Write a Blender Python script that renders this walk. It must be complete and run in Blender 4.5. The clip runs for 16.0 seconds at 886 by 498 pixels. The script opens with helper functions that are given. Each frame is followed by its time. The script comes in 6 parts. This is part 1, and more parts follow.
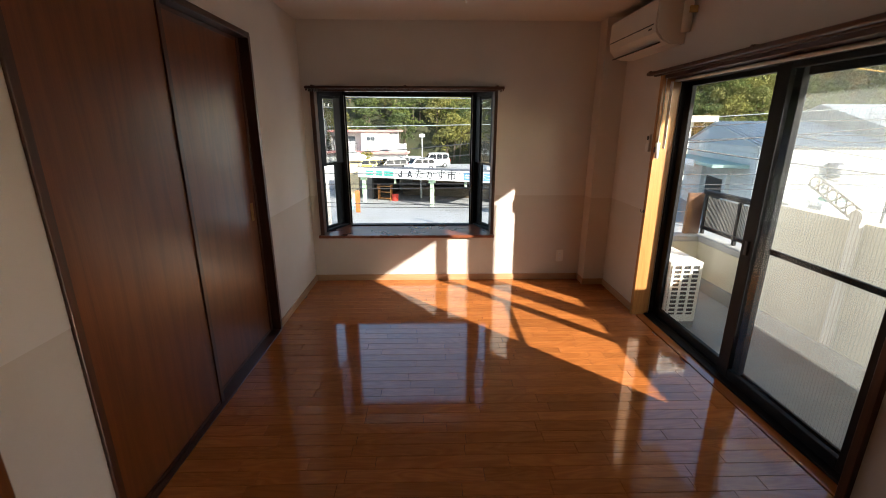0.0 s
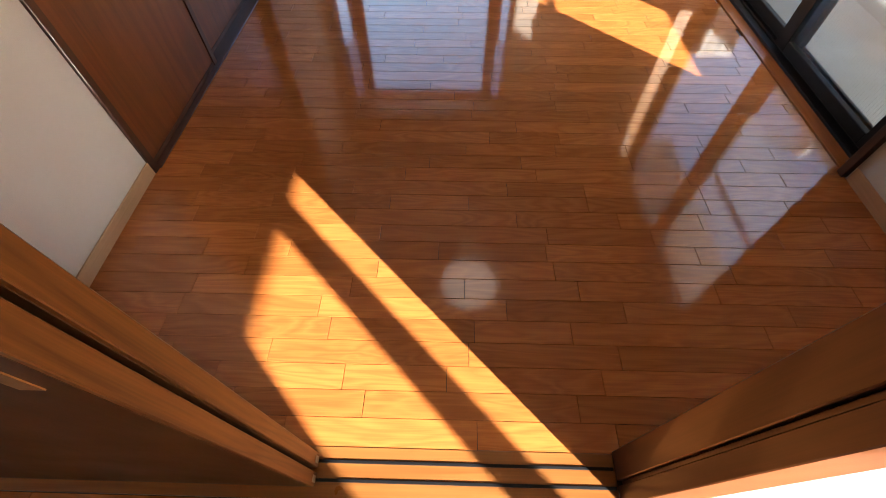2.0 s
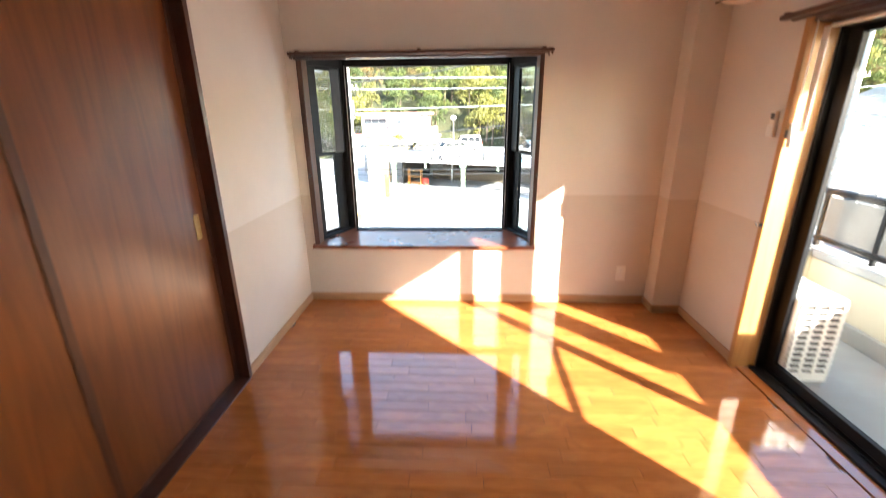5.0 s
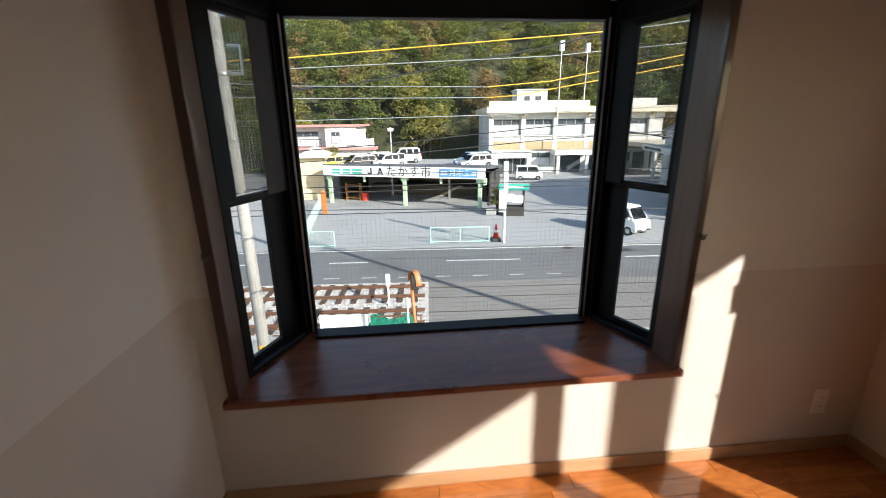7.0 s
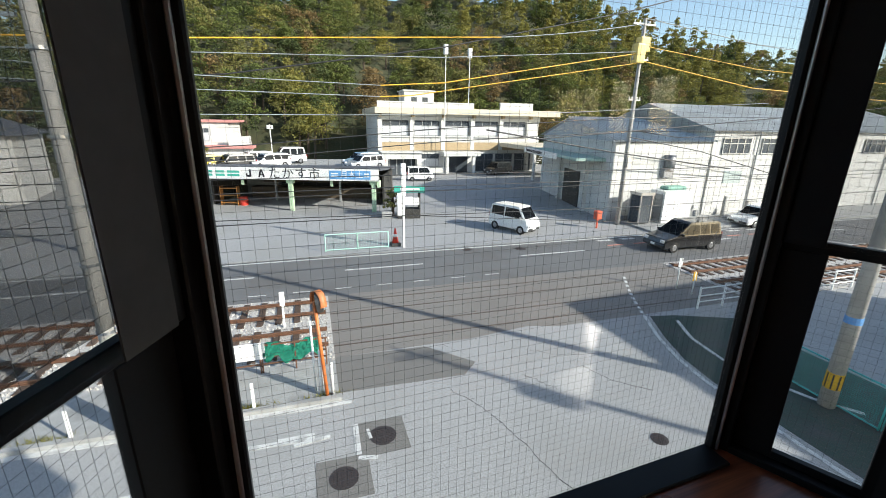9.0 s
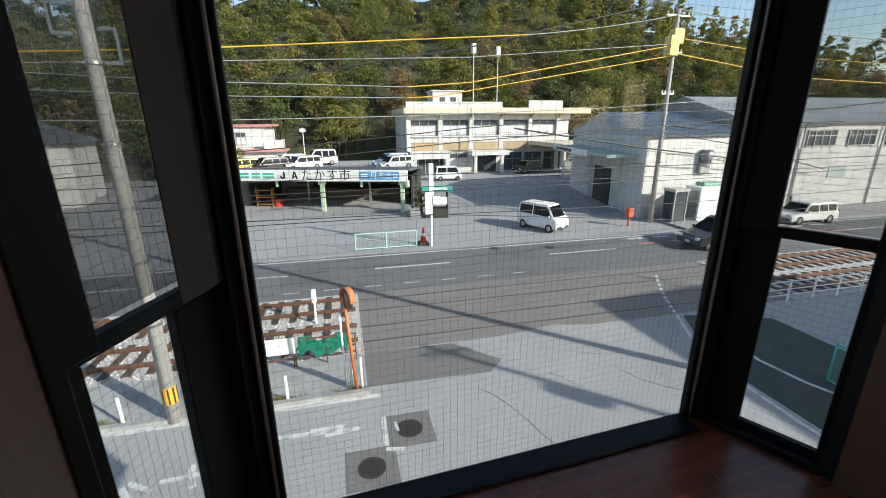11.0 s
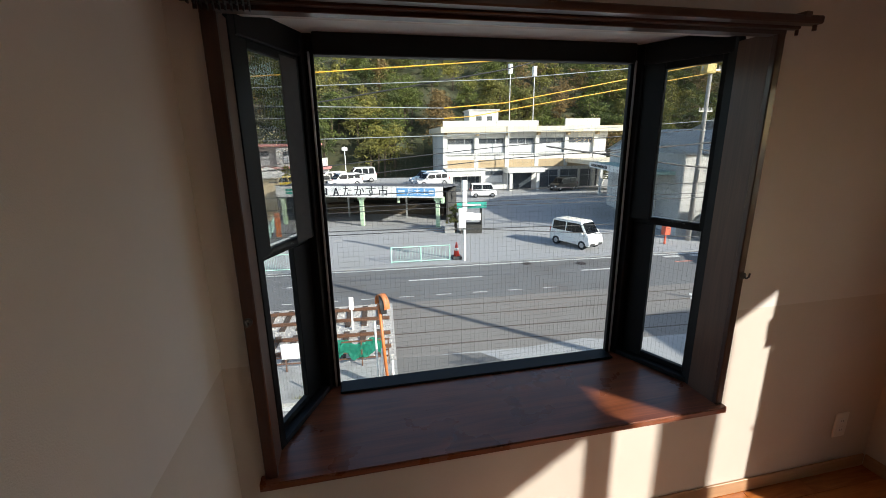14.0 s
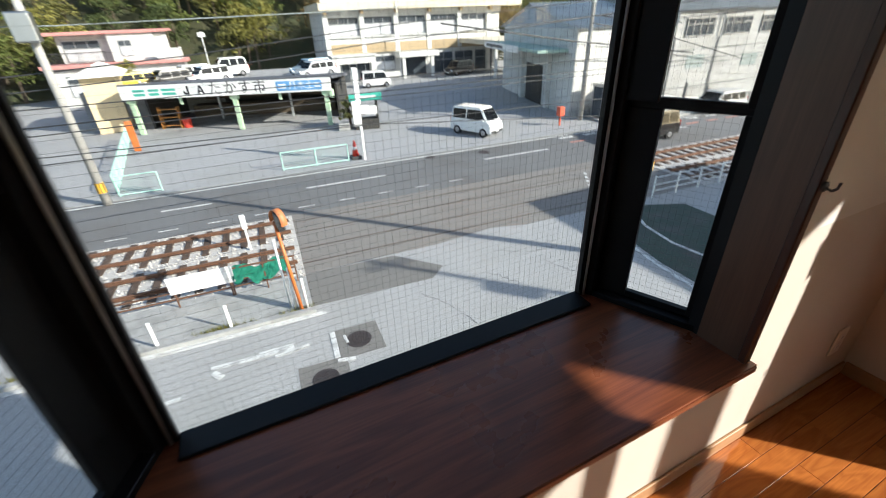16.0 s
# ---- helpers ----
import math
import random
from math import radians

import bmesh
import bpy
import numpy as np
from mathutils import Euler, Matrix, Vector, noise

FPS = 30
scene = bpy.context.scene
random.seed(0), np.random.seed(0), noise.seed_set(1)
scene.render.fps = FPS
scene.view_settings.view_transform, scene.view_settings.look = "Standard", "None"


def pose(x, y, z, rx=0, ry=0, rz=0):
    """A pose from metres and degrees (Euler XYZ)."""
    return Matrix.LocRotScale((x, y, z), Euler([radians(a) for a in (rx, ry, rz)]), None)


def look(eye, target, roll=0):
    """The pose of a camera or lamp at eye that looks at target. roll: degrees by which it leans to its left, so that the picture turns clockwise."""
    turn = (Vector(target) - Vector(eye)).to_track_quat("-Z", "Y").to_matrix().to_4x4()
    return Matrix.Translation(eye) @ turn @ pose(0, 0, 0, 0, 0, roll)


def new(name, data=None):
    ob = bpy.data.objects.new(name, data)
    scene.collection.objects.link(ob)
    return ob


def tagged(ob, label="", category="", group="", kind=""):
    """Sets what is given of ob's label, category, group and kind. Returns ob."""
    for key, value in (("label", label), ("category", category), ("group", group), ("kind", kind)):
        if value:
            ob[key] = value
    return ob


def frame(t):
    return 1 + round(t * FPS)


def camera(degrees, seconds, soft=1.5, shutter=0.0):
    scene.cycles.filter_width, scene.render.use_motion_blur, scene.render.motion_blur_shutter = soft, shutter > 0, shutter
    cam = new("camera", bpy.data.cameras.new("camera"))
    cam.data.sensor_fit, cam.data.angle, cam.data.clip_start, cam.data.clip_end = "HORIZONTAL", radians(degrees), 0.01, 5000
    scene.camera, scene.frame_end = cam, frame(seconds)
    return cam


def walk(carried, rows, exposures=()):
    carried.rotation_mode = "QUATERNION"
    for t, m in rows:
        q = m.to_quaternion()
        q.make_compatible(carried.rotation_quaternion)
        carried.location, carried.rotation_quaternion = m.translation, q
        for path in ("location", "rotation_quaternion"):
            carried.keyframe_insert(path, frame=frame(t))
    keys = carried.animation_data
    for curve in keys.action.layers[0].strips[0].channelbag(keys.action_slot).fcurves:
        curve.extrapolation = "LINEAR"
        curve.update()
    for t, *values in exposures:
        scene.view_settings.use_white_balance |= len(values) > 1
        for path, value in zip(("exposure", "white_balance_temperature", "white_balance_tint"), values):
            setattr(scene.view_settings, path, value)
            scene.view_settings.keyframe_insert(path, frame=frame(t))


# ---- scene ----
cam = camera(93.0, 16.0, soft=0.85, shutter=0.45)
PATH = [
    (0, (1.152, -0.24, 1.458), (1.201, 1.681, 0.906), 0.1),
    (0.5, (1.165, -0.259, 1.403), (1.181, 1.614, 0.701), -1.0),
    (1, (1.175, -0.223, 1.322), (1.19, 1.39, 0.14), 0.2),
    (1.5, (1.194, -0.217, 1.234), (1.194, 1.095, -0.276), 1.4),
    (2, (1.211, -0.199, 1.224), (1.178, 0.948, -0.414), -0.2),
    (2.5, (1.216, -0.184, 1.211), (1.158, 0.923, -0.454), -1.6),
    (3, (1.227, -0.177, 1.202), (1.154, 0.91, -0.475), -2.7),
    (3.5, (1.256, -0.158, 1.204), (1.196, 0.957, -0.456), -1.8),
    (4, (1.261, -0.033, 1.259), (1.212, 1.369, -0.166), -0.7),
    (4.5, (1.242, 0.298, 1.383), (1.286, 1.995, 0.326), 2.1),
    (5, (1.216, 0.682, 1.435), (1.118, 2.579, 0.809), -0.6),
    (5.2, (1.164, 0.837, 1.457), (1.074, 2.755, 0.899), -0.3),
    (7.5, (0.633, 2.793, 1.357), (0.903, 4.681, 0.754), -1.4),
    (8, (0.574, 3.138, 1.344), (0.992, 4.954, 0.616), -0.7),
    (8.5, (0.445, 3.411, 1.392), (1.186, 5.162, 0.769), 1.3),
    (9, (0.394, 3.499, 1.408), (1.088, 5.284, 0.829), 1.0),
    (11.5, (0.437, 3.117, 1.433), (0.993, 4.947, 0.846), -0.5),
    (12, (0.398, 2.886, 1.457), (1.073, 4.66, 0.827), 2.3),
    (12.5, (0.376, 2.662, 1.472), (0.913, 4.506, 0.914), 0.3),
    (13, (0.378, 2.546, 1.475), (0.861, 4.423, 0.978), -0.4),
    (13.5, (0.387, 2.527, 1.474), (0.823, 4.416, 0.983), -1.0),
    (14, (0.398, 2.543, 1.47), (0.802, 4.436, 0.967), -0.8),
    (14.5, (0.404, 2.621, 1.471), (0.81, 4.508, 0.948), -0.8),
    (15, (0.391, 2.796, 1.474), (0.91, 4.651, 0.937), -0.4),
    (15.5, (0.457, 3.01, 1.395), (1.107, 4.742, 0.636), -0.3),
    (16, (0.599, 3.287, 1.346), (1.347, 4.869, 0.377), -2.2),
]
walk(cam, [(t, look(eye, target, roll)) for t, eye, target, roll in PATH],
     exposures=[(0, 1.62), (0.5, 1.75), (1.0, 1.9), (1.5, 2.5), (2.0, 2.85), (3.5, 3.05), (4.0, 3.25), (5.0, 3.45), (5.2, 3.2), (7.3, 0.95), (8.0, 0.8), (9.2, 0.65), (11.3, 0.47), (12.2, 0.45), (14.0, 0.8), (15.0, 0.8), (16.0, 0.92)])

# ---- world, sun, exposure ----
TO_SUN = Vector((0.69 * 0.906, -0.724 * 0.906, 0.423)).normalized()
world = bpy.data.worlds.new("sky")
scene.world = world
world.use_nodes = True
_wn = world.node_tree.nodes
_sky = _wn.new("ShaderNodeTexSky")
_sky.sky_type = "NISHITA"
_sky.sun_disc = False
_sky.sun_elevation = math.asin(TO_SUN.z)
_sky.sun_rotation = math.atan2(TO_SUN.x, TO_SUN.y)
world.node_tree.links.new(_sky.outputs[0], _wn["Background"].inputs[0])
_wn["Background"].inputs[1].default_value = 0.15
_sl = bpy.data.lights.new("sun", "SUN")
_sl.energy, _sl.angle, _sl.color = 4.8, radians(0.6), (1.0, 0.945, 0.875)
sun = new("sun", _sl)
sun.matrix_world = look(TO_SUN * 60, (0, 0, 0))


# ---- materials ----
MATS = {}


def mat(name, c1, c2=None, rough=0.6, scale=8.0, bump=0.0, metal=0.0, stretch=(1, 1, 1), fine=None, spec=0.5, coat=0.0,
        rnd=0.0, island=False, dirt=None, dirt_scale=1.2, coat_rough=0.05, contrast=(0.3, 0.7)):
    """A surface with colour variation at two scales, relief and uneven gloss; texture coordinates in metres."""
    if name in MATS:
        return MATS[name]
    m = bpy.data.materials.new(name)
    m.use_nodes = True
    nt = m.node_tree
    N, L = nt.nodes, nt.links
    b = N["Principled BSDF"]
    c2 = c2 or tuple(v * 0.82 for v in c1)
    tc = N.new("ShaderNodeTexCoord")
    mp = N.new("ShaderNodeMapping")
    mp.inputs["Scale"].default_value = stretch
    src = tc.outputs["Object"]
    if rnd:
        oi = N.new("ShaderNodeObjectInfo")
        vm = N.new("ShaderNodeVectorMath")
        vm.operation = "MULTIPLY_ADD"
        L.new(oi.outputs["Random"], vm.inputs[0])
        vm.inputs[1].default_value = (17.0, 31.0, 23.0)
        L.new(src, vm.inputs[2])
        src = vm.outputs[0]
    L.new(src, mp.inputs[0])
    n1 = N.new("ShaderNodeTexNoise")
    n1.inputs["Scale"].default_value, n1.inputs["Detail"].default_value = scale, 6.0
    L.new(mp.outputs[0], n1.inputs["Vector"])
    rmp = N.new("ShaderNodeMapRange")
    rmp.inputs["From Min"].default_value, rmp.inputs["From Max"].default_value = contrast
    L.new(n1.outputs[0], rmp.inputs["Value"])
    mix = N.new("ShaderNodeMix")
    mix.data_type = "RGBA"
    mix.inputs[6].default_value, mix.inputs[7].default_value = (*c1, 1), (*c2, 1)
    L.new(rmp.outputs[0], mix.inputs[0])
    col = mix.outputs[2]
    if rnd or island:
        hv = N.new("ShaderNodeHueSaturation")
        mr = N.new("ShaderNodeMapRange")
        amt = rnd if rnd else 0.25
        mr.inputs["To Min"].default_value, mr.inputs["To Max"].default_value = 1 - amt, 1 + amt
        if island:
            ge = N.new("ShaderNodeNewGeometry")
            L.new(ge.outputs["Random Per Island"], mr.inputs["Value"])
        else:
            L.new(oi.outputs["Random"], mr.inputs["Value"])
        L.new(mr.outputs[0], hv.inputs["Value"])
        L.new(col, hv.inputs["Color"])
        col = hv.outputs[0]
    if dirt:
        n3 = N.new("ShaderNodeTexNoise")
        n3.inputs["Scale"].default_value, n3.inputs["Detail"].default_value = dirt_scale, 8.0
        L.new(tc.outputs["Object"], n3.inputs["Vector"])
        r3 = N.new("ShaderNodeMapRange")
        r3.inputs["From Min"].default_value, r3.inputs["From Max"].default_value = 0.48, 0.68
        L.new(n3.outputs[0], r3.inputs["Value"])
        mx = N.new("ShaderNodeMix")
        mx.data_type = "RGBA"
        L.new(r3.outputs[0], mx.inputs[0])
        L.new(col, mx.inputs[6])
        mx.inputs[7].default_value = (*dirt, 1)
        col = mx.outputs[2]
    L.new(col, b.inputs["Base Color"])
    rr = N.new("ShaderNodeMapRange")
    rr.inputs["To Min"].default_value, rr.inputs["To Max"].default_value = rough * 0.85, min(1, rough * 1.15)
    L.new(n1.outputs[0], rr.inputs["Value"])
    L.new(rr.outputs[0], b.inputs["Roughness"])
    b.inputs["Metallic"].default_value = metal
    b.inputs["Specular IOR Level"].default_value = spec
    b.inputs["Coat Weight"].default_value = coat
    b.inputs["Coat Roughness"].default_value = coat_rough
    if bump:
        n2 = N.new("ShaderNodeTexNoise")
        n2.inputs["Scale"].default_value, n2.inputs["Detail"].default_value = fine or scale * 12, 4.0
        L.new(mp.outputs[0], n2.inputs["Vector"])
        bp = N.new("ShaderNodeBump")
        bp.inputs["Strength"].default_value, bp.inputs["Distance"].default_value = bump, 0.002
        L.new(n2.outputs[0], bp.inputs["Height"])
        L.new(bp.outputs[0], b.inputs["Normal"])
    MATS[name] = m
    return m


def wood(name, c1, c2, axis, rough=0.35, coat=0.0, rnd=0.0, rings=9.0, spec=0.5, coat_rough=0.05, bump=0.12, stretch=0.08, freq=9.0, island=False):
    """Wood with stretched grain along an axis and fine pores."""
    m = bpy.data.materials.new(name)
    m.use_nodes = True
    N, L = m.node_tree.nodes, m.node_tree.links
    b = N["Principled BSDF"]
    tc = N.new("ShaderNodeTexCoord")
    src = tc.outputs["Object"]
    oi = N.new("ShaderNodeObjectInfo")
    vm = N.new("ShaderNodeVectorMath")
    vm.operation = "MULTIPLY_ADD"
    each = oi.outputs["Random"]
    if island:
        each = N.new("ShaderNodeNewGeometry").outputs["Random Per Island"]
    L.new(each, vm.inputs[0])
    vm.inputs[1].default_value = (13.0, 37.0, 29.0) if rnd else (0, 0, 0)
    L.new(src, vm.inputs[2])
    st = [1.0, 1.0, 1.0]
    st["xyz".index(axis)] = stretch
    mp = N.new("ShaderNodeMapping")
    mp.inputs["Scale"].default_value = st
    L.new(vm.outputs[0], mp.inputs[0])
    wv = N.new("ShaderNodeTexNoise")
    wv.inputs["Scale"].default_value, wv.inputs["Detail"].default_value = rings, 3.0
    wv.inputs["Distortion"].default_value = 0.6
    L.new(mp.outputs[0], wv.inputs["Vector"])
    mul = N.new("ShaderNodeMath")
    mul.operation = "MULTIPLY"
    mul.inputs[1].default_value = freq
    L.new(wv.outputs[0], mul.inputs[0])
    pp = N.new("ShaderNodeMath")
    pp.operation = "PINGPONG"
    pp.inputs[1].default_value = 1.0
    L.new(mul.outputs[0], pp.inputs[0])
    st2 = [1.0, 1.0, 1.0]
    st2["xyz".index(axis)] = 0.02
    mp2 = N.new("ShaderNodeMapping")
    mp2.inputs["Scale"].default_value = st2
    L.new(vm.outputs[0], mp2.inputs[0])
    fine = N.new("ShaderNodeTexNoise")
    fine.inputs["Scale"].default_value, fine.inputs["Detail"].default_value = 260.0, 3.0
    L.new(mp2.outputs[0], fine.inputs["Vector"])
    add = N.new("ShaderNodeMath")
    add.operation = "MULTIPLY_ADD"
    L.new(pp.outputs[0], add.inputs[0])
    add.inputs[1].default_value = 0.55
    L.new(fine.outputs[0], add.inputs[2])
    mr = N.new("ShaderNodeMapRange")
    mr.inputs["From Min"].default_value, mr.inputs["From Max"].default_value = 0.4, 1.1
    L.new(add.outputs[0], mr.inputs["Value"])
    mix = N.new("ShaderNodeMix")
    mix.data_type = "RGBA"
    mix.inputs[6].default_value, mix.inputs[7].default_value = (*c1, 1), (*c2, 1)
    L.new(mr.outputs[0], mix.inputs[0])
    hv = N.new("ShaderNodeHueSaturation")
    m3 = N.new("ShaderNodeMapRange")
    m3.inputs["To Min"].default_value, m3.inputs["To Max"].default_value = 1 - rnd, 1 + rnd
    L.new(each, m3.inputs["Value"])
    L.new(m3.outputs[0], hv.inputs["Value"])
    L.new(mix.outputs[2], hv.inputs["Color"])
    L.new(hv.outputs[0], b.inputs["Base Color"])
    blot = N.new("ShaderNodeTexNoise")
    blot.inputs["Scale"].default_value, blot.inputs["Detail"].default_value = 5.0, 5.0
    L.new(tc.outputs["Object"], blot.inputs["Vector"])
    rr = N.new("ShaderNodeMapRange")
    rr.inputs["To Min"].default_value, rr.inputs["To Max"].default_value = rough * 0.75, rough * 1.3
    L.new(blot.outputs[0], rr.inputs["Value"])
    L.new(rr.outputs[0], b.inputs["Roughness"])
    b.inputs["Specular IOR Level"].default_value = spec
    b.inputs["Coat Weight"].default_value, b.inputs["Coat Roughness"].default_value = coat, coat_rough
    bp = N.new("ShaderNodeBump")
    bp.inputs["Strength"].default_value, bp.inputs["Distance"].default_value = bump, 0.0006
    L.new(fine.outputs[0], bp.inputs["Height"])
    L.new(bp.outputs[0], b.inputs["Normal"])
    return m


def glass(name, tint=(0.96, 0.98, 0.97), alpha=0.08):
    """Thin window pane: mostly clear, mirror reflection by Fresnel gloss."""
    m = bpy.data.materials.new(name)
    m.use_nodes = True
    N, L = m.node_tree.nodes, m.node_tree.links
    N.remove(N["Principled BSDF"])
    out = N["Material Output"]
    tr = N.new("ShaderNodeBsdfTransparent")
    tr.inputs[0].default_value = (*tint, 1)
    gl = N.new("ShaderNodeBsdfGlossy")
    gl.inputs["Roughness"].default_value = 0.01
    lw = N.new("ShaderNodeLayerWeight")
    lw.inputs[0].default_value = 0.5
    pw = N.new("ShaderNodeMath")
    pw.operation = "POWER"
    pw.inputs[1].default_value = 4.0
    L.new(lw.outputs["Facing"], pw.inputs[0])
    fr = N.new("ShaderNodeMapRange")
    fr.inputs["To Min"].default_value, fr.inputs["To Max"].default_value = alpha * 0.15, 0.6
    L.new(pw.outputs[0], fr.inputs["Value"])
    mx = N.new("ShaderNodeMixShader")
    L.new(fr.outputs[0], mx.inputs[0])
    L.new(tr.outputs[0], mx.inputs[1])
    L.new(gl.outputs[0], mx.inputs[2])
    L.new(mx.outputs[0], out.inputs[0])
    return m


def gauze(name, c, cover):
    """Fine insect gauze: threads too small to tell apart, open between them."""
    m = bpy.data.materials.new(name)
    m.use_nodes = True
    N, L = m.node_tree.nodes, m.node_tree.links
    N.remove(N["Principled BSDF"])
    tr, df, tl = N.new("ShaderNodeBsdfTransparent"), N.new("ShaderNodeBsdfDiffuse"), N.new("ShaderNodeBsdfTranslucent")
    mid, mx = N.new("ShaderNodeMixShader"), N.new("ShaderNodeMixShader")
    df.inputs[0].default_value = tl.inputs[0].default_value = (*c, 1)
    mid.inputs[0].default_value, mx.inputs[0].default_value = 0.5, cover
    L.new(df.outputs[0], mid.inputs[1])
    L.new(tl.outputs[0], mid.inputs[2])
    L.new(tr.outputs[0], mx.inputs[1])
    L.new(mid.outputs[0], mx.inputs[2])
    L.new(mx.outputs[0], N["Material Output"].inputs[0])
    return m


FLOOR_W = wood("oak_floor", (0.50, 0.170, 0.040), (0.37, 0.115, 0.028), "x", rough=0.07, spec=0.85, coat=0.0, rnd=0.16, bump=0.08, rings=8.0, stretch=0.17, freq=24.0)
FLOOR_R = wood("oak_floor_rest", (0.50, 0.170, 0.040), (0.37, 0.115, 0.028), "x", rough=0.07, spec=0.85, coat=0.0, rnd=0.16, bump=0.08, rings=8.0, stretch=0.17, freq=24.0, island=True)
DOOR_W = wood("closet_wood", (0.175, 0.052, 0.011), (0.115, 0.032, 0.007), "z", rough=0.32, coat=0.25, coat_rough=0.2)
FRAME_W = wood("dark_frame_wood", (0.075, 0.026, 0.013), (0.045, 0.016, 0.009), "z", rough=0.35, coat=0.2)
FRAME_X = wood("dark_rail_wood", (0.075, 0.026, 0.013), (0.045, 0.016, 0.009), "x", rough=0.35, coat=0.2)
FRAME_Y = wood("dark_rail_wood_y", (0.075, 0.026, 0.013), (0.045, 0.016, 0.009), "y", rough=0.35, coat=0.2)
SILL_W = wood("sill_wood", (0.25, 0.078, 0.033), (0.13, 0.038, 0.017), "x", rough=0.28, rings=14)
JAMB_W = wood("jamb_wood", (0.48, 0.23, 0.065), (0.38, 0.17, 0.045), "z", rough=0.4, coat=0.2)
# one door wood in two tones: shade coloured into faces, light into edges
SLIDE_SHADE = wood("sliding_door_shaded", (0.06, 0.019, 0.004), (0.036, 0.011, 0.003), "z", rough=0.4, spec=0.3)
SLIDE_LIT = wood("sliding_door_lit", (0.165, 0.055, 0.009), (0.085, 0.026, 0.004), "z", rough=0.45, spec=0.3, rings=22.0, stretch=0.06)
BASE_X = wood("base_wood_x", (0.46, 0.27, 0.14), (0.38, 0.21, 0.10), "x", rough=0.45)
BASE_Y = wood("base_wood_y", (0.46, 0.27, 0.14), (0.38, 0.21, 0.10), "y", rough=0.45)
SILL_O = wood("door_sill_wood", (0.40, 0.13, 0.03), (0.30, 0.092, 0.021), "y", rough=0.08, spec=0.85)
THRESH = wood("threshold_wood", (0.30, 0.115, 0.03), (0.21, 0.075, 0.018), "x", rough=0.3, coat=0.3)
WALL_M = mat("wallpaper", (0.68, 0.63, 0.57), (0.64, 0.595, 0.54), 0.85, 3.0, 0.35, fine=380.0)
WAIN_M = mat("wallpaper_lower", (0.60, 0.535, 0.455), (0.565, 0.50, 0.425), 0.85, 3.0, 0.35, fine=380.0)
CEIL_M = mat("ceiling_paper", (0.74, 0.70, 0.64), (0.71, 0.67, 0.61), 0.9, 2.0, 0.25, fine=300.0)
BLACK_AL = mat("black_aluminium", (0.005, 0.005, 0.006), (0.008, 0.008, 0.009), 0.5, 6, 0.05, metal=0.0, spec=0.22)
ALU = mat("aluminium", (0.6, 0.6, 0.6), (0.5, 0.5, 0.5), 0.35, 20, 0.05, metal=1.0)
WHITE_P = mat("white_plastic", (0.78, 0.76, 0.72), (0.74, 0.72, 0.68), 0.4, 6)
IVORY_P = mat("ivory_plastic", (0.76, 0.72, 0.64), (0.72, 0.68, 0.60), 0.38, 6)
DARK_P = mat("dark_plastic", (0.03, 0.03, 0.03), (0.05, 0.05, 0.05), 0.5, 12)
BRASS = mat("brass", (0.55, 0.40, 0.18), (0.45, 0.32, 0.14), 0.35, 40, metal=1.0)
GLASS = glass("window_glass")
CASE_W = wood("casing_wood", (0.12, 0.058, 0.034), (0.085, 0.04, 0.024), "z", rough=0.4)
# darker than the room's wallpaper, chosen to weaken light bounced through the doorway
NEXT_M = mat("next_room_dimmed", (0.42, 0.34, 0.26), (0.37, 0.30, 0.23), 0.9, 3.0, 0.3, fine=380.0)
NET_M = mat("screen_net", (0.10, 0.10, 0.10), (0.14, 0.14, 0.14), 0.6, 30)
PALE_GAUZE = gauze("pale_gauze", (0.8, 0.79, 0.74), 0.13)
DARK_GAUZE = gauze("dark_gauze", (0.08, 0.08, 0.075), 0.45)
GREY_GAUZE = gauze("grey_gauze", (0.10, 0.10, 0.095), 0.22)
STUCCO = mat("cream_stucco", (0.66, 0.61, 0.47), (0.60, 0.55, 0.42), 0.9, 4, 0.6, fine=160, dirt=(0.5, 0.46, 0.36))
CONCRETE = mat("concrete", (0.36, 0.36, 0.35), (0.29, 0.29, 0.28), 0.9, 5, 0.4, dirt=(0.25, 0.25, 0.24))
SUBFLOOR = mat("subfloor_dark", (0.03, 0.015, 0.008), (0.02, 0.01, 0.006), 0.9, 10)


# ---- building blocks ----
def box(bm, x0, x1, y0, y1, z0, z1, bev=0.0, seg=1):
    r = bmesh.ops.create_cube(bm, size=1.0)
    bmesh.ops.transform(bm, matrix=Matrix.LocRotScale(((x0 + x1) / 2, (y0 + y1) / 2, (z0 + z1) / 2), None,
                                                      (abs(x1 - x0), abs(y1 - y0), abs(z1 - z0))), verts=r["verts"])
    if bev:
        es = list({e for v in r["verts"] for e in v.link_edges})
        bmesh.ops.bevel(bm, geom=es, offset=bev, segments=seg, affect="EDGES", profile=0.7)
    return bm


def boxes(*rows, bev=0.0):
    bm = bmesh.new()
    for r in rows:
        box(bm, *r, bev=bev)
    return bm


def tube(bm, p, q, r0, r1=None, seg=12):
    """A round bar from p to q."""
    p, q = Vector(p), Vector(q)
    r1 = r0 if r1 is None else r1
    d = q - p
    m = Matrix.Translation((p + q) / 2) @ d.to_track_quat("Z", "Y").to_matrix().to_4x4()
    bmesh.ops.create_cone(bm, cap_ends=True, segments=seg, radius1=r0, radius2=r1, depth=d.length, matrix=m)
    return bm


